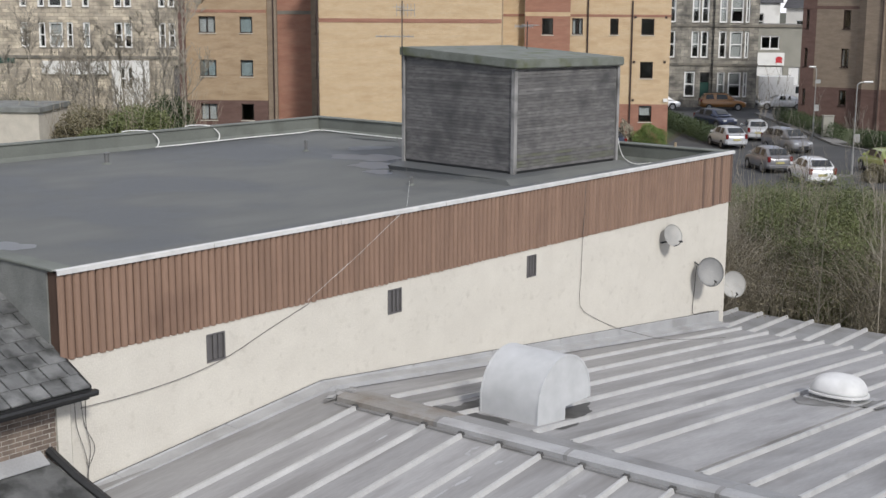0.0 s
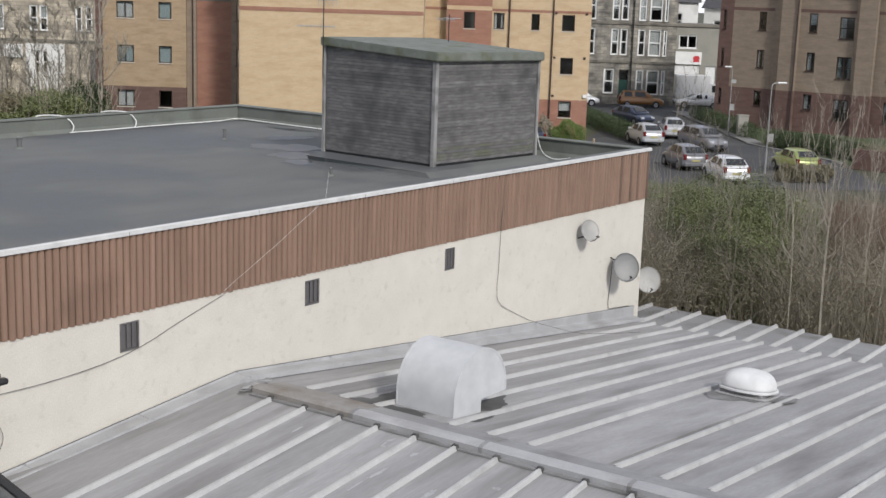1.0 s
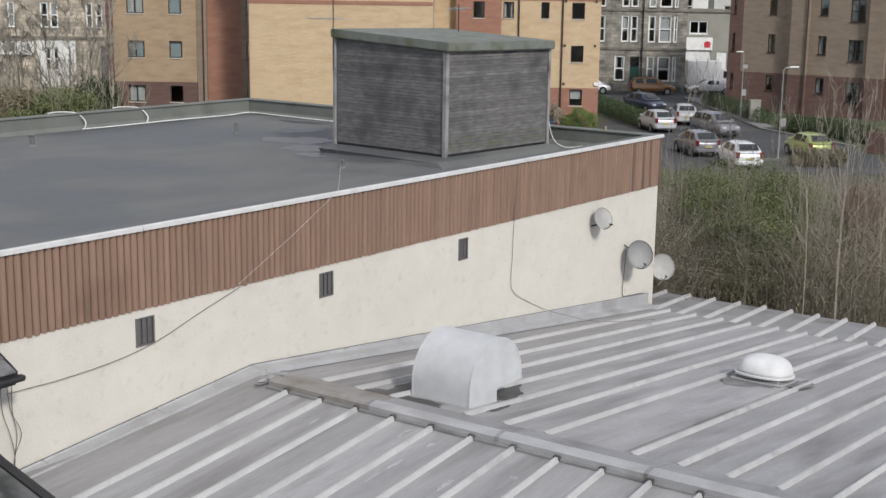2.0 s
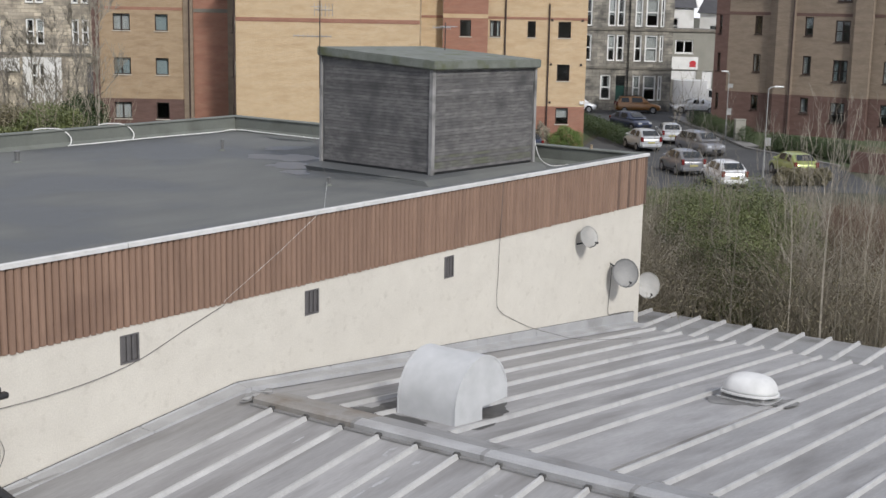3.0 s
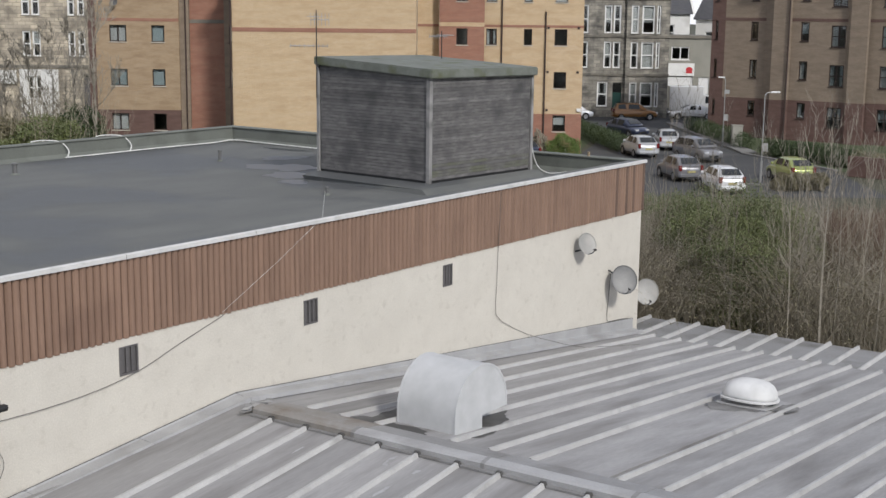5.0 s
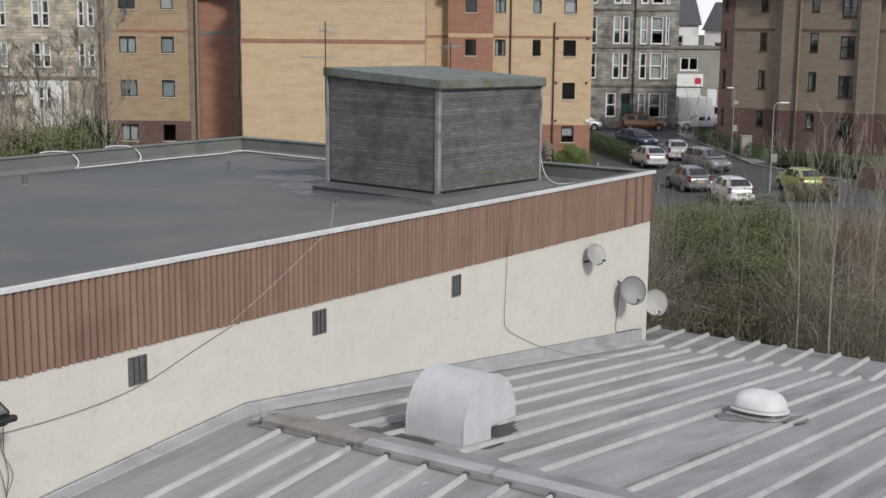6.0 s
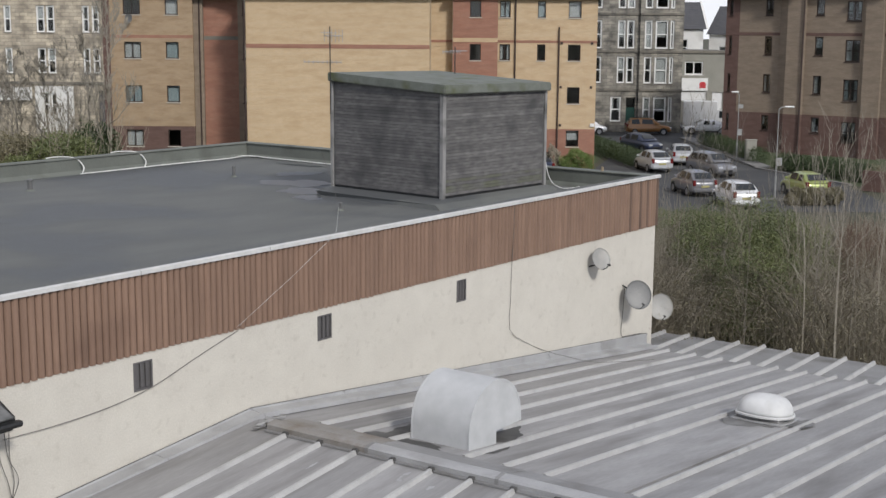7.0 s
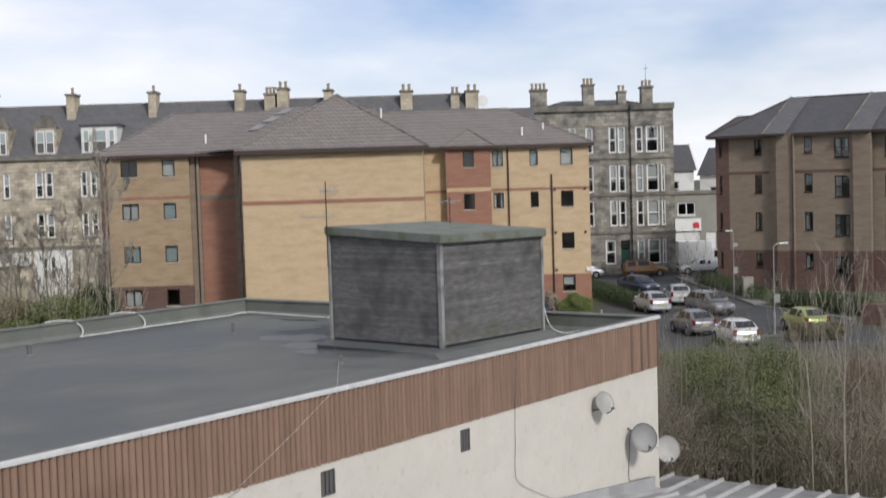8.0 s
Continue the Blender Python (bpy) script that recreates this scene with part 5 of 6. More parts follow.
dark_bay(0.0, 1.2, 0.0, [(0.3, 0.58, DROWS, "plain")], M_BRED, M_BRED)
dark_bay(1.202, 4.75, 0.0, [(3.45, 4.1, DROWS, "plain")])
bm = bmesh.new()
prism(bm, [(4.752, 0.0), (5.6, -0.7), (7.05, -0.7), (7.05, 0.3), (4.752, 0.3)], 0, 3.3, "z")
part("bay_wall", bm, M_BRED, dark)
bm = bmesh.new()
prism(bm, [(4.752, 0.0), (5.6, -0.7), (7.05, -0.7), (7.05, 0.3), (4.752, 0.3)], 3.3, DE, "z")
part("bay_wall", bm, M_BBRICK, dark)
dark_bay(7.052, 12.9, -0.3, [(7.8, 8.5, DROWS, "plain"), (10.3, 11.5, DROWS_W, "cross")])
dark_bay(12.902, 22, 0.1, [(14.2, 15.4, DROWS_W, "cross"), (18, 19.2, DROWS_W, "cross")])
part("gable_end", boxed(0.002, 0.3, 0.302, 5.6, 0, DE), M_BRED, dark)
for x in (7.0, 12.85):
    part("downpipe", tubed([(x, -0.8 if x < 8 else -0.4, 0), (x, -0.8 if x < 8 else -0.4, DE)], 0.06, 6), M_FASCIA, dark)
bm = bmesh.new()
prism(bm, [(11.6, -0.302), (11.95, -0.75), (13.35, -0.75), (13.35, -0.302)], 0, 3.3, "z")
part("bay_wall", bm, M_BRED, dark)
bm = bmesh.new()
prism(bm, [(11.6, -0.302), (11.95, -0.75), (13.35, -0.75), (13.35, -0.302)], 3.302, DE, "z")
part("bay_wall", bm, M_BBRICK, dark)
hip_roof("roof", dark, -0.1, 27, -0.2, 11.2, DE, 3.2, 5.3, 6.0, M_DTILE, 0.45, label="dark tiled hipped roof")
hip_roof("roof", dark, -0.1, 4.9, -0.22, 6.2, DE + 0.01, 1.72, 1.4, 2.2, M_DTILE, 0.45)
# slate paler than the main roof stands in for light on these slopes
for xa, xb, xc, xd in ((4.55, 6.5, 4.8, 6.5), (11.45, 13.5, 11.7, 13.5)):
    slab = part("bay_roof", sheet(bmesh.new(), [(xa, -1.1, DE + 0.05), (xb, -1.1, DE + 0.02), (xd, 5.3, DE + 3.22), (xc, 5.3, DE + 3.3)], 0.14), M_SLATE_FAR, dark, "grey tiled slope over the bay, coloured paler as if lit")
    part("verge", tubed([(xa, -1.12, DE + 0.03), (xc, 5.3, DE + 3.28)], 0.09, 5), M_STONE_TRIM, slab)
    part("fascia", boxed(xa, xb, -1.14, -1.102, DE - 0.16, DE + 0.02), M_FASCIA, slab)

# ---- shop and houses at the street's end ----
shop = empty("corner_shop", site(24, 135), "two-storey grey shop with white shutter and sign", "shop")
wall_panel("wall", shop, -3.0, 5.3, 0, 7.7, [(0.85, 2.75, 5.5, 6.85), (0.4, 3.2, 0, 3.75), (3.8, 4.9, 0, 3.7)], M_GREYWALL, 0, 0.3)
part("side_wall", boxed(5.0, 5.3, 0.302, 8, 0, 7.7), M_GREYWALL, shop)
part("inner_wall", boxed(-3, 4.99, 2, 2.1, 0, 7.7), M_ROOM, shop)
part("flat_roof", boxed(-3.1, 5.4, -0.15, 8, 7.72, 8.0), M_STONE_TRIM, shop)
window(shop, 0.85, 2.75, 5.5, 6.85, 0, "pair", M_WHITE, None, M_WHITE, 0.12)
sign = part("sign", boxed(0.35, 3.3, -0.12, -0.003, 3.85, 5.15), M_WHITE, shop, "white shop sign with a red emblem")
M_RED = material("red_sign_paint", (0.55, 0.03, 0.04), (0.5, 0.03, 0.04), 2, 0.5)
part("emblem", lathe(bmesh.new(), [(0.36, 0.0), (0.36, 0.02)], 16, Matrix.Translation((2.75, -0.125, 4.5)) @ Matrix.Rotation(radians(90), 4, "X") @ Matrix.Diagonal((1, 0.75, 1, 1))), M_RED, sign)
part("emblem_foot", boxed(2.42, 3.08, -0.14, -0.123, 4.12, 4.3), M_RED, sign)
M_SHUT = material("white_roller_shutter", (0.76, 0.76, 0.75), (0.68, 0.68, 0.67), 2, 0.5)
sh = part("shutter", boxed(0.4, 3.2, 0.1, 0.12, 0, 3.75), M_SHUT, shop)
for k in range(18):
    part("lath", boxed(0.4, 3.2, 0.085, 0.098, 0.02 + k * 0.205, 0.19 + k * 0.205), M_SHUT, sh)
part("side_door", boxed(3.8, 4.9, 0.1, 0.15, 0, 3.7), M_SHUT, shop)


def gabled_house(u, d, turn, w, dep, h, rise, walls, roof_mat, label, wins=()):
    g = empty("house", site(u, d, turn), label, "house")
    wall_panel("wall", g, 0, w, 0, h, wins, walls)
    part("side_wall", boxed(0, 0.3, 0.302, dep, 0, h), walls, g)
    part("side_wall", boxed(w - 0.3, w, 0.302, dep, 0, h), walls, g)
    part("back_wall", boxed(0.302, w - 0.302, dep - 0.3, dep, 0, h), walls, g)
    bm = bmesh.new()
    prism(bm, [(-0.3, h), (dep / 2, h + rise), (dep + 0.3, h)], -0.3, w + 0.3, "x")
    part("roof", bm, roof_mat, g)
    for hh in wins:
        window(g, *hh, 0, "sash", M_WHITE, None, M_STONE_TRIM, 0.1)
    part("gable_skew", prism(bmesh.new(), [(-0.35, h), (dep / 2, h + rise + 0.15), (dep + 0.35, h), (dep / 2, h + rise - 0.25)], w + 0.3, w + 0.55, "x"), walls, g)
    return g


gabled_house(20.5, 152, 0, 9.5, 9, 10.2, 3.2, M_WHITEWALL, M_DTILE, "white rendered house with dark slate roof", [(6.9, 7.7, 7.2, 9.0)])
gabled_house(31.5, 156, -30, 9, 9, 9.6, 3.4, M_WHITEWALL, M_DTILE, "pale rendered house with dark pitched roof", [(1.2, 2.2, 6.5, 8.2)])


# ---- street, car park and greens ----
def plot(name, pts, mat, z, label, category, thick=0.0):
    ob = part(name, sheet(bmesh.new(), [(*pt, z) for pt in pts], thick), mat)
    ob.matrix_basis = site(0, 0)
    return tagged(ob, label, category, kind="structure")


plot("road", [(-90, 121.2), (90, 121.2), (90, 135.0), (-90, 135.0)], M_ASPHALT, 0.004, "dark asphalt street", "road")
plot("car_park", [(12.3, 71.5), (26, 71.5), (26.5, 84), (22.8, 94.5), (21.9, 121.18), (14.8, 121.18), (13.6, 104), (10.5, 92), (10.2, 76)], M_ASPHALT, 0.008, "dark asphalt car park lane", "car park")
plot("pavement", [(-90, 135.02), (90, 135.02), (90, 137.5), (-90, 137.5)], M_PAVING, 0.12, "grey paved footway before the tenement", "pavement", 0.12)
plot("pavement", [(22.95, 94.6), (24.2, 95.2), (23.3, 121.1), (22.05, 121.1)], M_PAVING, 0.12, "grey paved footway beside the car park", "pavement", 0.12)
plot("kerb", [(17.6, 77.0), (20.4, 76.2), (20.5, 76.45), (17.7, 77.25)], M_PAVING, 0.12, "pale concrete kerb in the car park", "kerb", 0.12)
plot("kerb", [(22.75, 94.4), (26.6, 84.0), (26.85, 84.1), (23.0, 94.5)], M_PAVING, 0.12, "pale concrete kerb edge", "kerb", 0.12)
plot("lawn", [(-60, 60), (9.9, 60), (10.1, 92), (13.0, 104), (14.3, 121.0), (-60, 121.0)], M_LAWN, 0.006, "short grass round the flats", "lawn")
plot("lawn", [(24.4, 95.3), (27, 84.2), (34, 78), (46, 66), (60, 60), (60, 121), (23.5, 121)], M_LAWN, 0.006, "short grass beside the buff flats", "lawn")
garden = part("garden_wall", boxed(0, 6, 0, 0.25, 0, 1.3), M_BRED)
garden.matrix_basis = site(26.6, 81.5, -40)
tagged(garden, "low red brick garden wall", "wall", kind="structure")
gar = empty("garage", site(-33.5, 75), "pale rendered flat-roofed garage beyond the roof", "garage")
part("wall", boxed(0, 5.0, 0, 5, 0, 3.45), M_SILL, gar)
part("roof", boxed(-0.15, 5.15, -0.15, 5.15, 3.452, 3.75), M_CEMENT, gar)


# ---- vehicles ----
def paint(name, c):
    return material(name, c, tuple(0.93 * v for v in c), 0.8, 0.28, 0.25, coat=0.6)


M_TYRE = material("black_tyre", (0.018, 0.018, 0.018), (0.025, 0.025, 0.025), 5, 0.8)
M_ALLOY = material("alloy_wheel", (0.42, 0.42, 0.43), (0.35, 0.35, 0.36), 5, 0.35, 0.8)
M_CARGLASS = material("tinted_car_glass", (0.02, 0.023, 0.026), (0.025, 0.028, 0.03), 2, 0.12)
M_CARGLASS.node_tree.nodes["Principled BSDF"].inputs["Specular IOR Level"].default_value = 0.35
M_TAIL = material("red_tail_lamp", (0.16, 0.012, 0.012), (0.12, 0.01, 0.01), 3, 0.2)
M_HEAD = material("clear_head_lamp", (0.62, 0.64, 0.66), (0.5, 0.52, 0.54), 3, 0.1, 0.3)
M_PLATE = material("pale_number_plate", (0.40, 0.36, 0.15), (0.37, 0.33, 0.14), 3, 0.5)
SHAPES = {
    # bonnet height, belt height, roof height, and along the length: nose base of screen, roof start, roof end, tail base
    "hatch": (0.92, 1.0, 1.52, 0.85, 1.60, 3.25, 3.90, 3.95, 1.72),
    "mpv": (0.98, 1.05, 1.62, 0.85, 1.60, 3.70, 4.18, 4.3, 1.74),
    "estate": (0.95, 1.02, 1.62, 1.15, 1.85, 3.95, 4.28, 4.4, 1.70),
    "saloon": (0.86, 0.93, 1.43, 1.20, 2.05, 3.15, 3.95, 4.55, 1.75),
}


def car(shape, col, m, label, rails=False):
    """A car at rest, nose towards local +x, wheels on the ground."""
    hb, belt, roof, xs, xr0, xr1, xt, length, wid = SHAPES[shape]
    c = empty("car", m, label, "car", "parked cars")
    half, X = wid / 2, lambda v: length / 2 - v
    # lower body lofted through sections from nose to tail
    deck = belt + 0.02
    secs = [(0.0, 0.42, hb - 0.30, 0.80), (0.12, 0.26, hb - 0.16, 0.93), (0.45, 0.22, hb - 0.05, 0.98), (xs, 0.22, hb + 0.03, 1.0), (xr0, 0.22, belt, 1.0), (xr1, 0.22, belt + 0.02, 1.0),
            (xt - 0.02, 0.24, deck, 0.98), (length - 0.15, 0.30, deck - 0.03, 0.95), (length, 0.42, deck - 0.18 if shape == "saloon" else deck - 0.12, 0.86)]
    bm = bmesh.new()
    rings = []
    for x, z0, z1, w in secs:
        hw = half * w
        ring = [(hw * 0.86, z0), (hw, z0 + 0.12), (hw, z0 + (z1 - z0) * 0.6), (hw * 0.93, z1 - 0.04), (hw * 0.78, z1)]
        ring = ring + [(-a, b) for a, b in ring[::-1]]
        rings.append([bm.verts.new((X(x), a, b)) for a, b in ring])
    for u, v in zip(rings, rings[1:]):
        for k in range(10):
            bm.faces.new((u[k], u[(k + 1) % 10], v[(k + 1) % 10], v[k]))
    bm.faces.new(rings[0]), bm.faces.new(rings[-1][::-1])
    bmesh.ops.recalc_face_normals(bm, faces=bm.faces[:])
    body = part("body", bm, col, c, smooth=True)
    sub_mod = body.modifiers.new("round", "SUBSURF")
    sub_mod.levels = sub_mod.render_levels = 1
    # rounded cabin shell lofted over the belt, with the glass laid into it
    gw, rw = half * 0.90, half * 0.68
    tail = xt if shape != "saloon" else xt + 0.25
    stations = [(xs - 0.05, 0.0), (xs + (xr0 - xs) * 0.5, 0.55), (xr0, 0.93), (xr0 + 0.35, 1.0), ((xr0 + xr1) / 2, 1.02), (xr1 - 0.25, 0.98), (xr1, 0.90), (xr1 + (tail - xr1) * 0.55, 0.48), (tail, 0.0)]

    def cabin(x, side, up):
        """A point of the cabin: side from -1 to 1 across, up from 0 at the belt to 1 at the roof."""
        for (xa, fa), (xb, fb) in zip(stations, stations[1:]):
            if xa <= x <= xb:
                f = fa + (fb - fa) * (x - xa) / (xb - xa)
                break
        else:
            f = 0.0
        top = belt + (roof - belt) * f
        return Vector((X(x), side * (gw + (rw - gw) * up * (0.25 + 0.75 * f)), belt - 0.03 + (top - belt + 0.03) * up))

    bm = bmesh.new()
    rings = []
    for x, f in stations:
        row = [(1, 0.0), (1, 0.45), (1, 0.85), (0.72, 1.0), (0.0, 1.03), (-0.72, 1.0), (-1, 0.85), (-1, 0.45), (-1, 0.0)]
        rings.append([bm.verts.new(cabin(x, a, min(b, 1.0)) + Vector((0, 0, 0.03 * f if b > 1 else 0))) for a, b in row])
    for u, v in zip(rings, rings[1:]):
        for k in range(8):
            bm.faces.new((u[k], u[k + 1], v[k + 1], v[k]))
    bmesh.ops.recalc_face_normals(bm, faces=bm.faces[:])
    rf = part("roof", bm, col, c, smooth=True)
    bm = bmesh.new()

    def pane(quads, out):
        for q in quads:
            bm.faces.new([bm.verts.new(p + out) for p in q])

    mid = (xr0 + xr1) / 2
    for sd in (1, -1):
        for xa, xb in ((xr0 - 0.18, mid - 0.02), (mid + 0.08, xr1 - 0.06)):
            pane([[cabin(xa + 0.12, sd, 0.14), cabin(xb, sd, 0.14), cabin(xb, sd, 0.84), cabin(xa + 0.22, sd, 0.84)]], Vector((0, sd * 0.03, 0.006)))
    for xa, xb in ((xs + 0.12, xr0 - 0.08), (tail - 0.14, xr1 + 0.06)):
        xm, way = (xa + xb) / 2, Vector((0.03 if xa < xb else -0.03, 0, 0.035))
        grid = [[cabin(x, w, 1.0) for w in (-0.84, 0, 0.84)] for x in (xa, xm, xb)]
        pane([[grid[i][j], grid[i][j + 1], grid[i + 1][j + 1], grid[i + 1][j]] for i in (0, 1) for j in (0, 1)], way)
    bmesh.ops.recalc_face_normals(bm, faces=bm.faces[:])
    part("cabin_glass", bm, M_CARGLASS, c)
    if rails:
        for s in (1, -1):
            part("roof_rail", tubed([(X(xr1), s * rw, roof + 0.05), (X(xr0), s * rw, roof + 0.05)], 0.02, 6), M_BLACK, rf)
    for s in (1, -1):
        part("mirror", boxed(X(xs + 0.5) - 0.05, X(xs + 0.5) + 0.05, s * half - 0.02 if s > 0 else s * half - 0.16, s * half + 0.16 if s > 0 else s * half + 0.02, belt, belt + 0.14, bevel=0.02), col, c)
        part("sill", boxed(X(length - 1.0), X(1.0), s * half * 0.93 - 0.02, s * half * 0.93 + 0.02, 0.2, 0.34), M_BLACK, c)
        part("headlight", boxed(X(0.32), X(0.03), s * half * 0.62 - 0.18, s * half * 0.62 + 0.16, hb - 0.32, hb - 0.17, bevel=0.03), M_HEAD, c)
        tz = belt - 0.28
        part("wheel_arch", lathe(bmesh.new(), [(0.30, -0.02), (0.37, -0.02), (0.37, 0.02), (0.30, 0.02)], 16, Matrix.Translation((X(0.82), s * (half - 0.015), 0.33)) @ Matrix.Rotation(radians(90), 4, "X")), M_BLACK, c)
        part("tail_lamp", boxed(X(length - 0.02) - 0.02, X(length - 0.2), s * half * 0.80 - 0.09, s * half * 0.80 + 0.09, tz, tz + (0.34 if shape != "saloon" else 0.2), bevel=0.02), M_TAIL, c)
        for wx in (0.82, length - 0.82):
            t = part("tyre", lathe(bmesh.new(), [(0.20, -0.1), (0.29, -0.1), (0.315, -0.06), (0.315, 0.06), (0.29, 0.1), (0.20, 0.1)], 18, Matrix.Translation((X(wx), s * (half - 0.09), 0.315)) @ Matrix.Rotation(radians(90), 4, "X")), M_TYRE, c)
            part("rim", lathe(bmesh.new(), [(0.205, -0.105), (0.19, -0.115), (0.06, -0.09), (0.06, 0.09), (0.19, 0.115), (0.205, 0.105)], 12, Matrix.Translation((X(wx), s * (half - 0.09), 0.315)) @ Matrix.Rotation(radians(90), 4, "X")), M_ALLOY, t)
    part("front_grille", boxed(X(0.06), X(-0.01), -0.35, 0.35, 0.42, 0.56), M_BLACK, c)
    part("rear_plate", boxed(X(length + 0.02), X(length - 0.03), -0.26, 0.26, 0.62, 0.74), M_PLATE, c)
    part("rear_bumper", boxed(X(length + 0.03), X(length - 0.2), -half * 0.84, half * 0.84, 0.34, 0.56, bevel=0.04), col, c)
    return c


def heading(u, d):
    return math.degrees(math.atan2(d, u))


P_SILVER, P_GREY, P_WHITE = paint("silver_paint", (0.50, 0.51, 0.52)), paint("grey_paint", (0.20, 0.20, 0.21)), paint("white_paint", (0.76, 0.76, 0.76))
P_ORANGE, P_GREEN, P_BLUE = paint("orange_paint", (0.27, 0.125, 0.035)), paint("lime_green_paint", (0.32, 0.37, 0.11)), paint("dark_blue_paint", (0.03, 0.04, 0.075))
car("estate", P_ORANGE, site(19.7, 125.3, 0), "orange-brown estate car with roof rails at the kerb", True)
car("saloon", P_WHITE, site(25.5, 126.6, 180), "very pale silver saloon parked on the street")
car("hatch", P_WHITE, site(13.7, 125.3, 0), "white hatchback parked beside the yellow flats")
car("hatch", P_BLUE, site(16.4, 107.5, heading(0.5, -0.86)), "dark blue hatchback in the car park")
car("hatch", P_SILVER, site(15.0, 92.6, heading(-0.2, 1)), "silver hatchback parked tail out")
car("hatch", P_SILVER, site(17.9, 97.8, heading(0.05, 1)), "small silver hatchback in the car park")
car("mpv", P_GREY, site(18.7, 90.0, heading(0.35, -0.94)), "grey people carrier facing the lane")
car("hatch", P_GREY, site(15.4, 79.4, heading(-0.2, 1)), "grey hatchback with red tail lamps")
car("hatch", P_WHITE, site(16.8, 73.9, heading(-0.12, 1)), "white hatchback parked near the thicket")
car("hatch", P_GREEN, site(22.2, 78.9, heading(-0.16, 0.98)), "lime green hatchback behind a low hedge")
car("hatch", P_BLUE, site(6.1, 88.6, heading(-0.3, 0.95)), "dark hatchback by the yellow flats")

van = empty("van", site(26.6, 131.5, 0), "white panel van parked before the shop", "van")
part("load_box", boxed(-2.6, 0.9, -0.95, 0.95, 0.55, 3.0, bevel=0.06), P_WHITE, van)
part("cab", prism(bmesh.new(), [(0.91, 0.45), (2.75, 0.45), (2.8, 0.95), (2.2, 1.25), (1.55, 2.1), (0.91, 2.15)], -0.92, 0.92), P_WHITE, van)
part("side_glass", prism(bmesh.new(), [(1.1, 1.3), (2.05, 1.3), (1.5, 1.98), (1.1, 2.0)], -0.935, -0.921), M_CARGLASS, van)
for wx in (-1.7, 1.9):
    for sy in (-0.82, 0.82):
        part("wheel", lathe(bmesh.new(), [(0.2, -0.1), (0.33, -0.09), (0.33, 0.09), (0.2, 0.1)], 16, Matrix.Translation((wx, sy, 0.33)) @ Matrix.Rotation(radians(90), 4, "X")), M_TYRE, van)

# ---- lamps and posts ----
M_POLE = material("galvanised_pole", (0.36, 0.36, 0.35), (0.28, 0.28, 0.27), 4, 0.5, 0.4)


def street_lamp(u, d, h, arm, turn, label):
    s = empty("street_lamp", site(u, d, turn), label, "street lamp", "street lamps")
    part("pole", tubed([(0, 0, 0), (0, 0, 1.4)], 0.07, 8), M_POLE, s)
    part("upper_pole", tubed([(0, 0, 1.4), (0, 0, h)], 0.04, 8, 0.03), M_POLE, s)
    part("arm", tubed([(0, 0, h - 0.02), (arm * 0.3, 0, h + 0.12), (arm, 0, h + 0.16)], 0.035, 6), M_POLE, s)
    part("lantern", boxed(arm - 0.1, arm + 0.45, -0.1, 0.1, h + 0.11, h + 0.21, bevel=0.04), M_WHITE, s)
    part("sign_plate", boxed(-0.03, 0.33, -0.07, -0.055, 2.0, 2.5), M_POLE, s)
    return s


street_lamp(19.95, 77.2, 5.4, 0.45, 0, "grey steel street lamp with flat lantern")
street_lamp(22.73, 100.1, 5.2, -0.5, 0, "slim street lamp beside the buff flats")
part("street_sign", boxed(-0.05, 0.35, -0.02, 0.0, 4.1, 4.4), M_POLE, bpy.data.objects["street_lamp.001"])
cab = empty("utility_cabinet", site(23.6, 99.2), "pale grey street utility cabinet by the hedge", "cabinet")
part("body", boxed(-0.4, 0.4, -0.25, 0.25, 0.1, 1.7, bevel=0.03), M_GREYWALL, cab)
part("plinth", boxed(-0.42, 0.42, -0.27, 0.27, 0, 0.1), M_PAVING, cab)
part("lid", boxed(-0.44, 0.44, -0.29, 0.29, 1.7, 1.76), M_GREYWALL, cab)

# ---- plants ----
M_BARK = material("grey_bark", (0.30, 0.27, 0.22), (0.20, 0.18, 0.148), 6, 0.9)
M_TWIG = material("pale_dry_stem", (0.35, 0.31, 0.24), (0.21, 0.183, 0.136), 1.2, 0.9)
M_REED = material("russet_dry_reed", (0.20, 0.135, 0.10), (0.14, 0.092, 0.068), 0.8, 0.9)
M_TWIG_DARK = material("brown_bramble_stem", (0.29, 0.247, 0.18), (0.195, 0.165, 0.118), 1.0, 0.9)
M_LEAF = material("dark_ivy_leaf", (0.155, 0.175, 0.062), (0.085, 0.102, 0.038), 0.9, 0.5)
M_LEAF_OLIVE = material("olive_leaf", (0.19, 0.165, 0.095), (0.13, 0.115, 0.066), 1.0, 0.6)
M_HEDGE = material("hedge_leaf", (0.05, 0.075, 0.022), (0.03, 0.048, 0.016), 1.3, 0.6)
M_BUSH = material("bright_bush_leaf", (0.15, 0.21, 0.05), (0.10, 0.15, 0.035), 1.6, 0.6)
nrng = np.random.default_rng(5)


def mesh_object(name, verts, faces, mat, parent=None):
    me = bpy.data.meshes.new(name)
    me.from_pydata(verts.reshape(-1, 3).tolist(), [], faces.tolist())
    me.materials.append(mat)
    ob = new(name, me)
    ob.parent = parent
    return ob


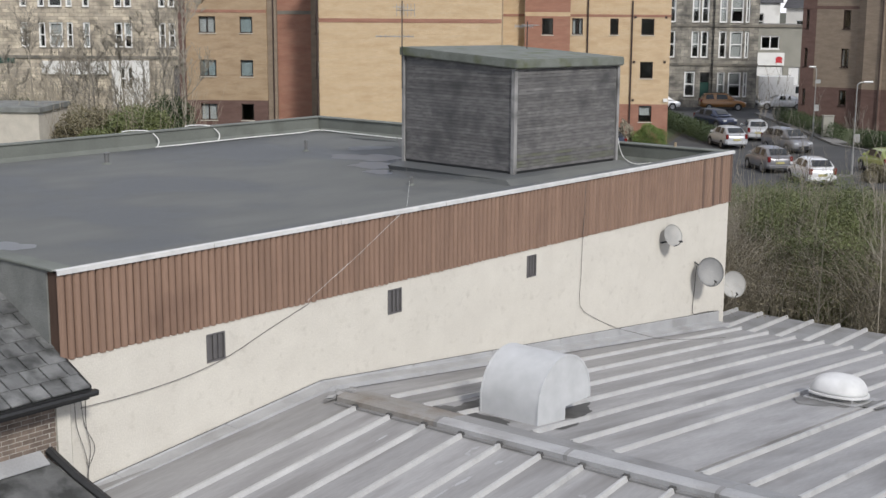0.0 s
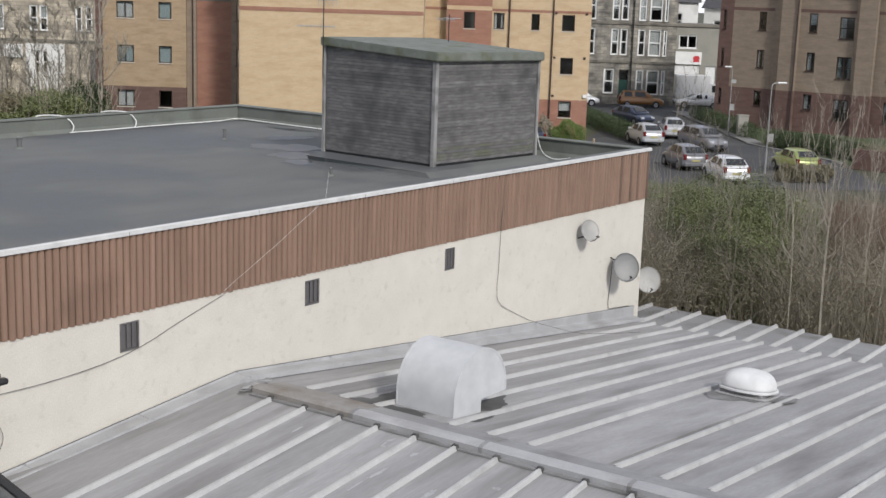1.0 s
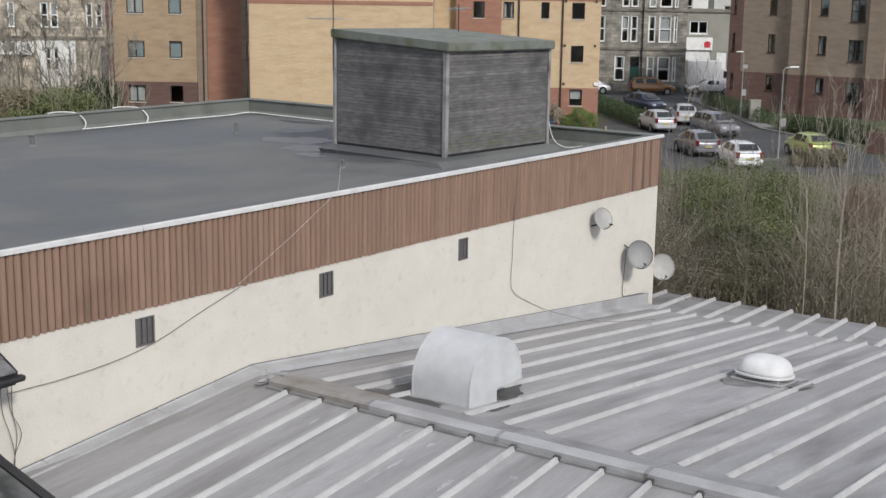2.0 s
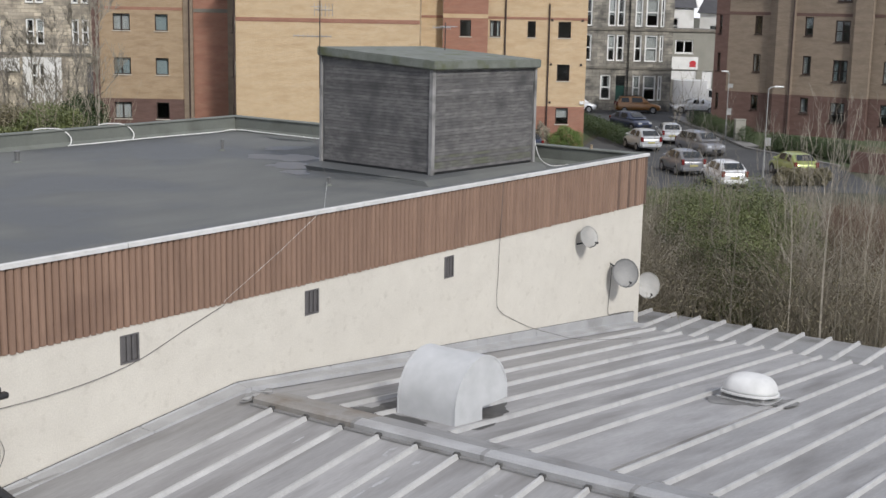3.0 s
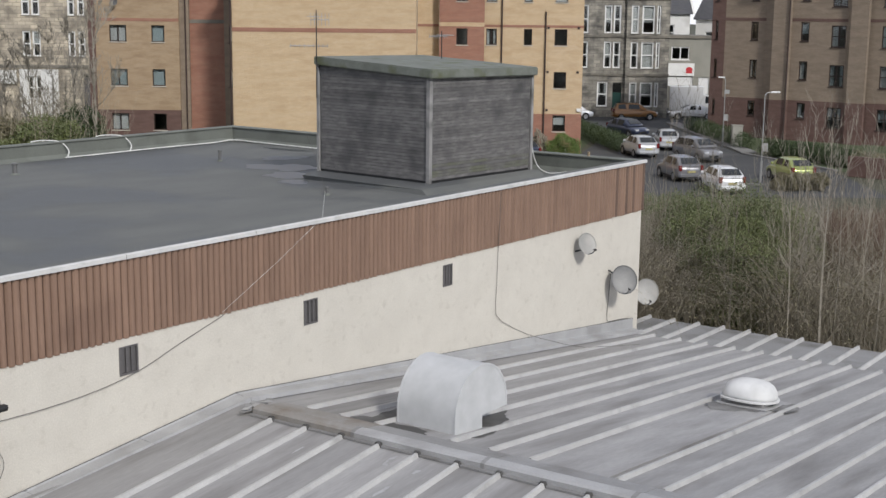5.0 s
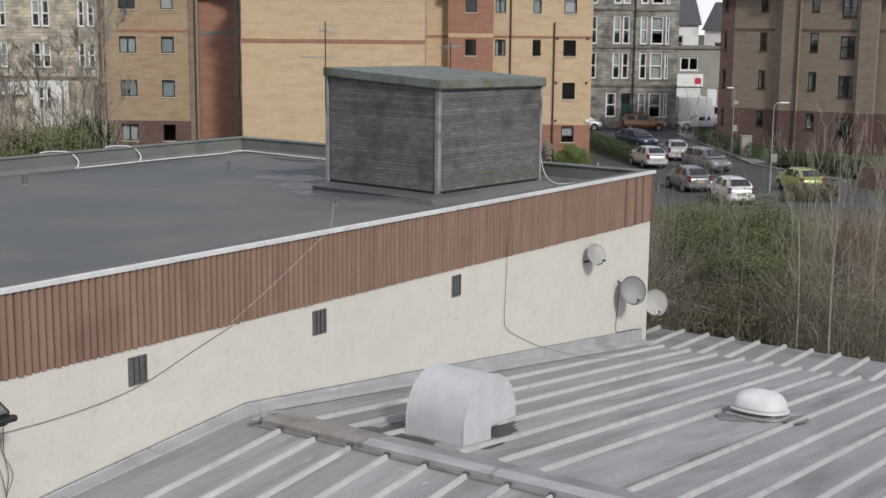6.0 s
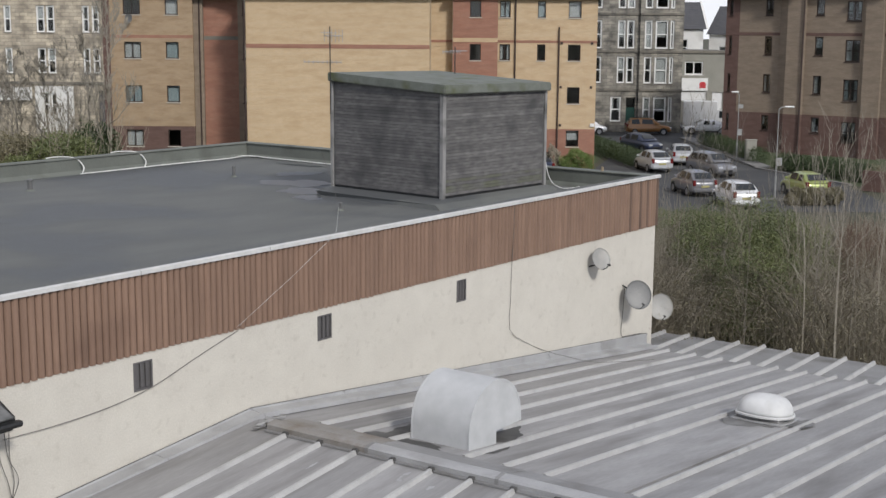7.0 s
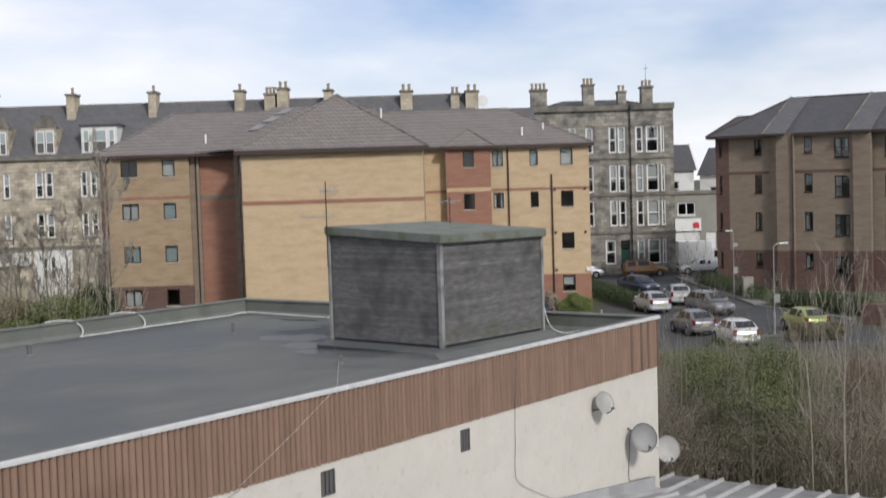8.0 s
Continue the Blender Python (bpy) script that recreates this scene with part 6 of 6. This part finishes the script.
def rods(paths, radii):
    """Three-sided tapered rods: paths (n, s, 3) and radii (n, s) give vertices and faces."""
    n, s = radii.shape
    ang = np.array([0, 2.094, 4.189])
    off = np.stack([np.cos(ang), np.sin(ang), 0.3 * np.sin(ang * 2)], -1)
    v = paths[:, :, None, :] + radii[:, :, None, None] * off[None, None]
    base = (np.arange(n)[:, None] * s + np.arange(s - 1)[None]) * 3
    f = [np.stack([base + k, base + (k + 1) % 3, base + 3 + (k + 1) % 3, base + 3 + k], -1) for k in range(3)]
    return v.reshape(-1, 3), np.concatenate([q.reshape(-1, 4) for q in f])


def join(sets):
    vs, fs, o = [], [], 0
    for v, f in sets:
        vs.append(v), fs.append(f + o)
        o += len(v)
    return np.concatenate(vs), np.concatenate(fs)


def leaves(points, size, flat=0.5):
    """A small folded leaf at each point, turned at random."""
    n = len(points)
    a = nrng.normal(size=(n, 3))
    a /= np.linalg.norm(a, axis=1, keepdims=True)
    b = np.cross(a, nrng.normal(size=(n, 3)))
    b /= np.linalg.norm(b, axis=1, keepdims=True)
    s = size * nrng.uniform(0.6, 1.3, (n, 1))
    c = np.cross(a, b)
    v = np.stack([points - a * s, points + b * s * flat + c * s * 0.15, points + a * s, points - b * s * flat + c * s * 0.15], 1)
    f = np.arange(n * 4).reshape(n, 4)
    return v.reshape(-1, 3), f


def grow(height, spread, levels, seed, lean=0.08, splits=5, thick=0.06, start=0.25, twig=0.002):
    """A bare tree: polylines of limbs, each level set on the one before."""
    r = np.random.default_rng(seed)
    S = 7
    t = np.linspace(0, 1, S)
    trunk = np.stack([np.cumsum(r.normal(0, lean, S)) * height * 0.12, np.cumsum(r.normal(0, lean, S)) * height * 0.12, t * height], -1)
    trunk[:, :2] -= trunk[0, :2]
    sets = [(trunk[None], (thick * (1 - 0.85 * t))[None])]
    parents = [(trunk, thick, height)]
    for lv in range(levels):
        paths, rads, nxt = [], [], []
        for p, th, ln in parents:
            k = splits if lv == 0 else max(3, splits - lv)
            for j in range(k):
                q = r.uniform(start if lv == 0 else 0.25, 0.95)
                i = min(int(q * (S - 1)), S - 2)
                o = p[i] + (p[i + 1] - p[i]) * (q * (S - 1) - i)
                d = (p[i + 1] - p[i]) / (np.linalg.norm(p[i + 1] - p[i]) + 1e-9)
                side = r.normal(size=3)
                side -= d * side.dot(d)
                side /= np.linalg.norm(side)
                way = d * r.uniform(0.55, 0.9) + side * spread * r.uniform(0.6, 1.1) + np.array([0, 0, 0.25])
                way /= np.linalg.norm(way)
                L = ln * (1 - 0.5 * q) * r.uniform(0.35, 0.6)
                wob = np.cumsum(r.normal(0, 0.05 * L, (S, 3)), 0)
                c = o + way * (t[:, None] * L) + (wob - wob[0]) + np.array([0, 0, 1]) * (t[:, None] ** 2) * L * 0.18
                th2 = max(th * (1 - 0.8 * q) * 0.55, 0.006)
                paths.append(c), rads.append(th2 * (1 - 0.75 * t) + twig), nxt.append((c, th2, L))
        sets.append((np.array(paths), np.array(rads)))
        parents = nxt
    return sets


def bare_tree(m, height, spread, levels, seed, label, thick=0.06, splits=6, start=0.25, lean=0.08, twig=0.003):
    sets = grow(height, spread, levels, seed, lean, splits, thick, start, twig)
    tr = empty("tree", m, label, "tree", "bare trees")
    part_sets = [rods(*sets[0])]
    mesh_object("trunk", *part_sets[0], M_BARK, tr)
    mesh_object("crown", *join([rods(*q) for q in sets[1:]]), M_BARK, tr)
    return tr


# bare trees before the sandstone row
for i, (u, d, h, sp, th) in enumerate([(-31.5, 88, 8.0, 0.8, 0.10), (-27.5, 82, 7.5, 0.9, 0.09), (-24.8, 80, 7.2, 0.8, 0.09), (-23.2, 84, 8.2, 0.7, 0.10), (-34.5, 90, 8.5, 0.9, 0.10), (-38.5, 92, 7.5, 0.9, 0.10),
                                      (-29.0, 86, 6.0, 0.9, 0.07), (-36.5, 84, 6.0, 0.9, 0.07), (-20.9, 80, 10.8, 0.45, 0.09), (-33.0, 82, 5.5, 0.9, 0.06), (-40.0, 86, 6.5, 0.9, 0.07), (-25.8, 88, 7.8, 0.8, 0.07)]):
    bare_tree(site(u, d, 30 * i), h, sp, 3, 40 + i, "bare grey branching tree beyond the flat roof" if i != 8 else "tall slim bare tree before the yellow flats", th, 10, 0.15, 0.08, 0.010)
# saplings in the thicket
for i, (az, R, h, th) in enumerate([(23.05, 38.5, 4.7, 0.05), (20.6, 38.3, 6.3, 0.055), (20.1, 39.2, 5.4, 0.035), (19.2, 38.0, 7.0, 0.085), (18.6, 39, 5.8, 0.05), (19.9, 41, 5.2, 0.03), (26.2, 44, 6.2, 0.03), (25.3, 46, 6.8, 0.03), (17.6, 42, 6.3, 0.05), (21.9, 47, 5.6, 0.03), (24.2, 43, 5.0, 0.025), (16.8, 39, 6.0, 0.05), (23.9, 50, 5.5, 0.03)]):
    a, th = radians(az), th * 0.45
    bare_tree(pose(R * math.cos(a), R * math.sin(a), 0, 0, 0, 50 * i), h, 0.45, 2, 80 + i, "thin bare sapling rising from the thicket", th, 7, 0.4, 0.05, 0.0012)


def thicket(name, n, az, dist, hgt, rad, mat, label, bend=0.5, steps=6):
    """A tangle of arching stems over a stretch of ground."""
    a, R = np.radians(nrng.uniform(*az, n)), np.sqrt(nrng.uniform(dist[0] ** 2, dist[1] ** 2, n))
    root = np.stack([R * np.cos(a), R * np.sin(a), np.zeros(n)], -1)
    deg = np.degrees(a)
    keep = ~((deg > 21.6) & (deg < 25.4) & (R < 47) & (R > 39) & (nrng.uniform(size=n) < 0.72)) & ~((root[:, 0] < 32.8) & (root[:, 1] > 16.4)) & ~((root[:, 0] < 36.3) & (root[:, 1] < 17.6))
    root = root[keep]
    n = len(root)
    h = nrng.uniform(*hgt, n) * (1.0 - 0.45 * np.clip((np.hypot(root[:, 0], root[:, 1]) - 44) / 18, 0, 1))
    way = nrng.uniform(0, 2 * np.pi, n)
    t = np.linspace(0, 1, steps)
    reach = h * bend * nrng.uniform(0.1, 1.2, n)
    x = root[:, 0, None] + np.cos(way)[:, None] * reach[:, None] * t ** 2 + np.cumsum(nrng.normal(0, 0.05, (n, steps)), 1)
    y = root[:, 1, None] + np.sin(way)[:, None] * reach[:, None] * t ** 2 + np.cumsum(nrng.normal(0, 0.05, (n, steps)), 1)
    z = h[:, None] * (t - 0.22 * bend * t ** 3)
    r = nrng.uniform(*rad, n)[:, None] * (1 - 0.7 * t)
    ob = mesh_object(name, *rods(np.stack([x, y, z], -1), r), mat)
    return tagged(ob, label, "brushwood", kind="stuff")


thicket("dry_stems", 6500, (15.5, 29.5), (36.8, 60), (1.8, 4.3), (0.007, 0.017), M_TWIG, "pale dry stems of a bare thicket", 1.0)
thicket("arching_canes", 1300, (19.0, 29.5), (37.6, 47), (2.4, 4.0), (0.011, 0.020), M_TWIG, "pale arching canes beside the cream wall", 1.5, 9)
thicket("dry_reeds", 2600, (15.0, 19.2), (46, 58), (1.8, 3.6), (0.008, 0.016), M_REED, "russet dry reeds behind the thicket", 0.12)
thicket("dark_brambles", 6000, (15.5, 29.5), (36.0, 62), (0.9, 3.0), (0.006, 0.013), M_TWIG_DARK, "brown tangled bramble stems", 2.0)
thicket("thin_shoots", 420, (15.5, 29.5), (37, 56), (3.8, 5.4), (0.008, 0.016), M_TWIG, "thin upright shoots above the thicket", 0.2)


def leaf_mass(name, lumps, n, size, mat, label, category, kind="", m=None, flat=0.5):
    """Leaves gathered on the shells of several uneven lumps."""
    pts = []
    for (cx, cy, cz, rx, ry, rz), share in zip(lumps, [q[3] * q[5] for q in lumps]):
        k = int(n * share / sum(q[3] * q[5] for q in lumps))
        d = nrng.normal(size=(k, 3))
        d /= np.linalg.norm(d, axis=1, keepdims=True)
        w = 1 + 0.16 * np.sin(5 * d[:, 0] + 3 * d[:, 2] + cx) + 0.12 * np.sin(9 * d[:, 1] + 4 * d[:, 2] + cy)
        rr = (w * nrng.uniform(0.55, 1.06, k) ** 0.5)[:, None]
        p = np.array([cx, cy, cz]) + d * rr * np.array([rx, ry, rz])
        pts.append(p[p[:, 2] > 0.02])
    if category != "bush":
        ob = mesh_object(name, *leaves(np.concatenate(pts), size, flat), mat)
        if m is not None:
            ob.matrix_basis = m
        return tagged(ob, label, category, kind=kind)
    ob = empty(name, m if m is not None else Matrix.Identity(4), label, category)
    mesh_object("crown", *leaves(np.concatenate(pts), size, flat), mat, ob)
    for cx, cy, cz, rx, ry, rz in lumps[:3]:
        part("stem", tubed([(cx, cy, 0), (cx + 0.1, cy, cz * 0.6), (cx, cy + 0.1, cz)], 0.05, 5, 0.02), M_BARK, ob)
    return ob


def polar(az, R, z, rx, ry, rz):
    return (R * math.cos(radians(az)), R * math.sin(radians(az)), z, rx, ry, rz)


leaf_mass("ivy_bush", [polar(23.2, 46, 2.2, 2.2, 2.2, 1.75), polar(21.9, 46.5, 1.8, 2.0, 2.0, 1.7), polar(24.2, 48.5, 1.9, 1.7, 2.0, 1.4), polar(22.9, 43, 1.3, 1.7, 1.7, 1.6), polar(21.9, 42.5, 0.8, 1.5, 1.5, 1.3), polar(26.0, 54, 1.4, 1.8, 1.8, 1.2)], 110000, 0.038, M_LEAF, "dense dark green ivy bush in the thicket", "bush")
leaf_mass("undergrowth", [polar(a, R, 0.9, 2.4, 2.4, 1.5) for a, R in ((17, 41), (18.5, 46), (20.3, 43), (21.0, 50), (26.3, 43), (25.0, 40.5), (19.5, 54), (17.0, 52), (22.5, 55), (27.6, 47), (24.5, 55), (16.5, 45), (18, 39), (20, 39.5), (22, 39.5), (26.6, 39.5), (27.5, 42))], 38000, 0.032, M_LEAF_OLIVE, "olive undergrowth leaves among the stems", "undergrowth", "stuff")


def hedge(u0, d0, u1, d1, w, h, n, mat, label):
    ln = math.hypot(u1 - u0, d1 - d0)
    k = max(2, int(ln / 0.9))
    lumps = [(ln * (i + 0.5) / k, 0, h * 0.48, 0.75, w / 2, h * 0.55) for i in range(k)]
    return leaf_mass("hedge", lumps, n * 2, 0.055, mat, label, "hedge", m=site(u0, d0, math.degrees(math.atan2(d1 - d0, u1 - u0))))


hedge(12.2, 110.5, 14.2, 94.5, 1.8, 1.25, 9000, M_HEDGE, "dark clipped hedge beside the car park")
hedge(22.9, 114.0, 24.0, 97.5, 1.5, 1.25, 8000, M_HEDGE, "dark clipped hedge along the footway")
hedge(24.6, 94.0, 28.5, 86.0, 2.0, 1.25, 9000, M_HEDGE, "dark hedge at the foot of the buff flats")
hedge(28.5, 86.0, 34, 80.0, 2.0, 1.2, 6000, M_LEAF_OLIVE, "olive shrubs below the buff flats")
hedge(20.2, 74.2, 23.0, 74.8, 1.6, 1.0, 7000, M_LEAF_OLIVE, "low olive hedge before the green car")
leaf_mass("round_bush", [(0, 0, 0.8, 1.2, 1.15, 0.88)], 14000, 0.04, M_BUSH, "round bright green clipped bush", "bush", m=site(9.35, 90.4))
leaf_mass("dry_shrub", [(0, 0, 0.9, 0.6, 0.6, 1.0)], 1500, 0.09, M_TWIG, "pale dry shrub beside the wall", "shrub", m=site(7.6, 91.0))
for u, d, r, h, mat in ((-26.6, 78, 1.9, 3.4, M_LEAF_OLIVE), (-23.4, 77.5, 2.0, 3.5, M_LEAF), (-22.0, 80, 1.5, 3.9, M_HEDGE), (-30.5, 79, 2.6, 2.8, M_LEAF_OLIVE), (-33.5, 84, 2.6, 3.4, M_HEDGE), (-25.5, 76, 1.3, 2.2, M_LEAF), (-38, 86, 3, 3.2, M_LEAF_OLIVE)):
    leaf_mass("evergreen_bush", [(0, 0, h * 0.5, r, r * 0.9, h * 0.52), (r * 0.5, 0.4, h * 0.6, r * 0.6, r * 0.6, h * 0.42), (-r * 0.5, -0.3, h * 0.45, r * 0.7, r * 0.6, h * 0.42)], 9000, 0.085, mat, "green leafy bush beyond the flat roof", "bush", m=site(u, d))


# dense bare shrubs beyond the flat roof
def scrub(n, u, d, hgt, rad, seed):
    r = np.random.default_rng(seed)
    t = np.linspace(0, 1, 6)
    h, way = r.uniform(*hgt, n), r.uniform(0, 2 * np.pi, n)
    reach = h * r.uniform(0.05, 0.45, n)
    wob = np.cumsum(r.normal(0, 0.07, (2, n, 6)), 2)
    x = r.uniform(*u, n)[:, None] + np.cos(way)[:, None] * reach[:, None] * t ** 1.5 + wob[0]
    y = r.uniform(*d, n)[:, None] + np.sin(way)[:, None] * reach[:, None] * t ** 1.5 + wob[1]
    ob = mesh_object("bare_scrub", *rods(np.stack([x, y, h[:, None] * t], -1), r.uniform(*rad, n)[:, None] * (1 - 0.65 * t)), M_TWIG)
    ob.matrix_basis = site(0, 0)
    return tagged(ob, "dense bare grey shrubs before the sandstone row", "shrubs", kind="stuff")


scrub(650, (-39, -25), (82, 94), (2.5, 5.6), (0.016, 0.030), 61)
scrub(420, (-36, -20.5), (76, 86), (2.4, 5.4), (0.012, 0.026), 62)


# ---- pieces: boards of the band, bricks and tiles of the neighbour ----
band = part("board_band", boxed(0.0, LX - 0.0, 0.024, 0.034, ZB + 0.005, ZT - 0.07), M_BOARD_BACK, hall, "brown vertical boards under the roof edge")
brng = random.Random(11)
kinds = []
BANDH = ZT - 0.072 - ZB
for w in (0.128, 0.124, 0.131):
    b = part("board", prism(bmesh.new(), [(0, 0.016), (0.006, 0.0), (0.030, -0.024), (w * 0.5, -0.029), (w - 0.030, -0.024), (w - 0.006, 0.0), (w, 0.016)], 0, BANDH, "z"), M_BOARD, band)
    kinds.append((b, w))
damp = part("board", prism(bmesh.new(), [(0, 0.016), (0.006, 0.0), (0.030, -0.024), (0.095, -0.024), (0.119, 0.0), (0.125, 0.016)], 0, BANDH, "z"), M_BOARD_DAMP, band, "dark damp-stained board")
damp.matrix_basis = pose(LX - 0.125, 0.010, ZB)
DAMP = ((30.70, 30.84), (31.30, 31.43), (31.62, 31.75))
x, k, used = 0.0, 0, set()
while x < LX - 0.25:
    src, w = kinds[k % 3]
    m = pose(x, 0.010 + brng.uniform(-0.002, 0.002), ZB + brng.uniform(-0.012, 0.006), 0, 0, brng.uniform(-1.0, 1.0))
    if any(a <= x + XL <= b for a, b in DAMP):
        piece("board", damp, band, m)
        w = 0.125
    elif src.name in used:
        piece("board", src, band, m)
    else:
        src.matrix_basis = m
        used.add(src.name)
    x += w + brng.uniform(0.010, 0.016)
    k += 1

BW0, BH0 = 0.215, 0.065
brick0 = None
for r in range(14):
    z = EZ - 0.22 - r * 0.0775
    for c in range(13):
        xb = -0.36 - (c + 1) * 0.2275 + (0.114 if r % 2 else 0.0)
        if xb + BW0 > -0.355:
            continue
        m = pose(xb, 0.452 + brng.uniform(-0.003, 0.003), z)
        if brick0 is None:
            brick0 = part("brick", boxed(0, BW0, 0, 0.03, 0, BH0, bevel=0.004), M_NBRICK, house)
            brick0.matrix_basis = m
        else:
            piece("brick", brick0, house, m)
half0 = None
for r in range(0, 14, 2):
    m = pose(-0.36 - 0.1, 0.452, EZ - 0.22 - (r + 1) * 0.0775)
    if half0 is None:
        half0 = part("brick", boxed(0, 0.1, 0, 0.03, 0, BH0, bevel=0.004), M_NBRICK, house)
        half0.matrix_basis = m
    else:
        piece("brick", half0, house, m)

tile0 = None
SLOPE = math.degrees(math.atan2(2.6, 5.2))
for r in range(17):
    s = r * 0.33
    for c in range(15):
        xb = -0.02 - (c + 1) * 0.335 + (0.168 if r % 2 else 0.0)
        if xb + 0.33 > 0.0:
            continue
        m = pose(xb, s * math.cos(radians(SLOPE)) - 0.02, EZ + 0.03 + s * math.sin(radians(SLOPE)), SLOPE - 3.0, 0, brng.uniform(-0.6, 0.6))
        if tile0 is None:
            tile0 = part("roof_tile", boxed(0, 0.312, 0, 0.40, -0.018, 0.018, bevel=0.007), M_SLATE, house)
            tile0.matrix_basis = m
        else:
            piece("roof_tile", tile0, house, m)
halft = None
for r in range(0, 17, 2):
    s = r * 0.33
    m = pose(-0.02 - 0.335 + 0.168 + 0.0, (s + 0.33) * math.cos(radians(SLOPE)) - 0.02, EZ + 0.03 + (s + 0.33) * math.sin(radians(SLOPE)), SLOPE - 3.0, 0, 0)
    if halft is None:
        halft = part("roof_tile", boxed(0, 0.145, 0, 0.40, -0.018, 0.018, bevel=0.007), M_SLATE, house)
        halft.matrix_basis = m
    else:
        piece("roof_tile", halft, house, m)
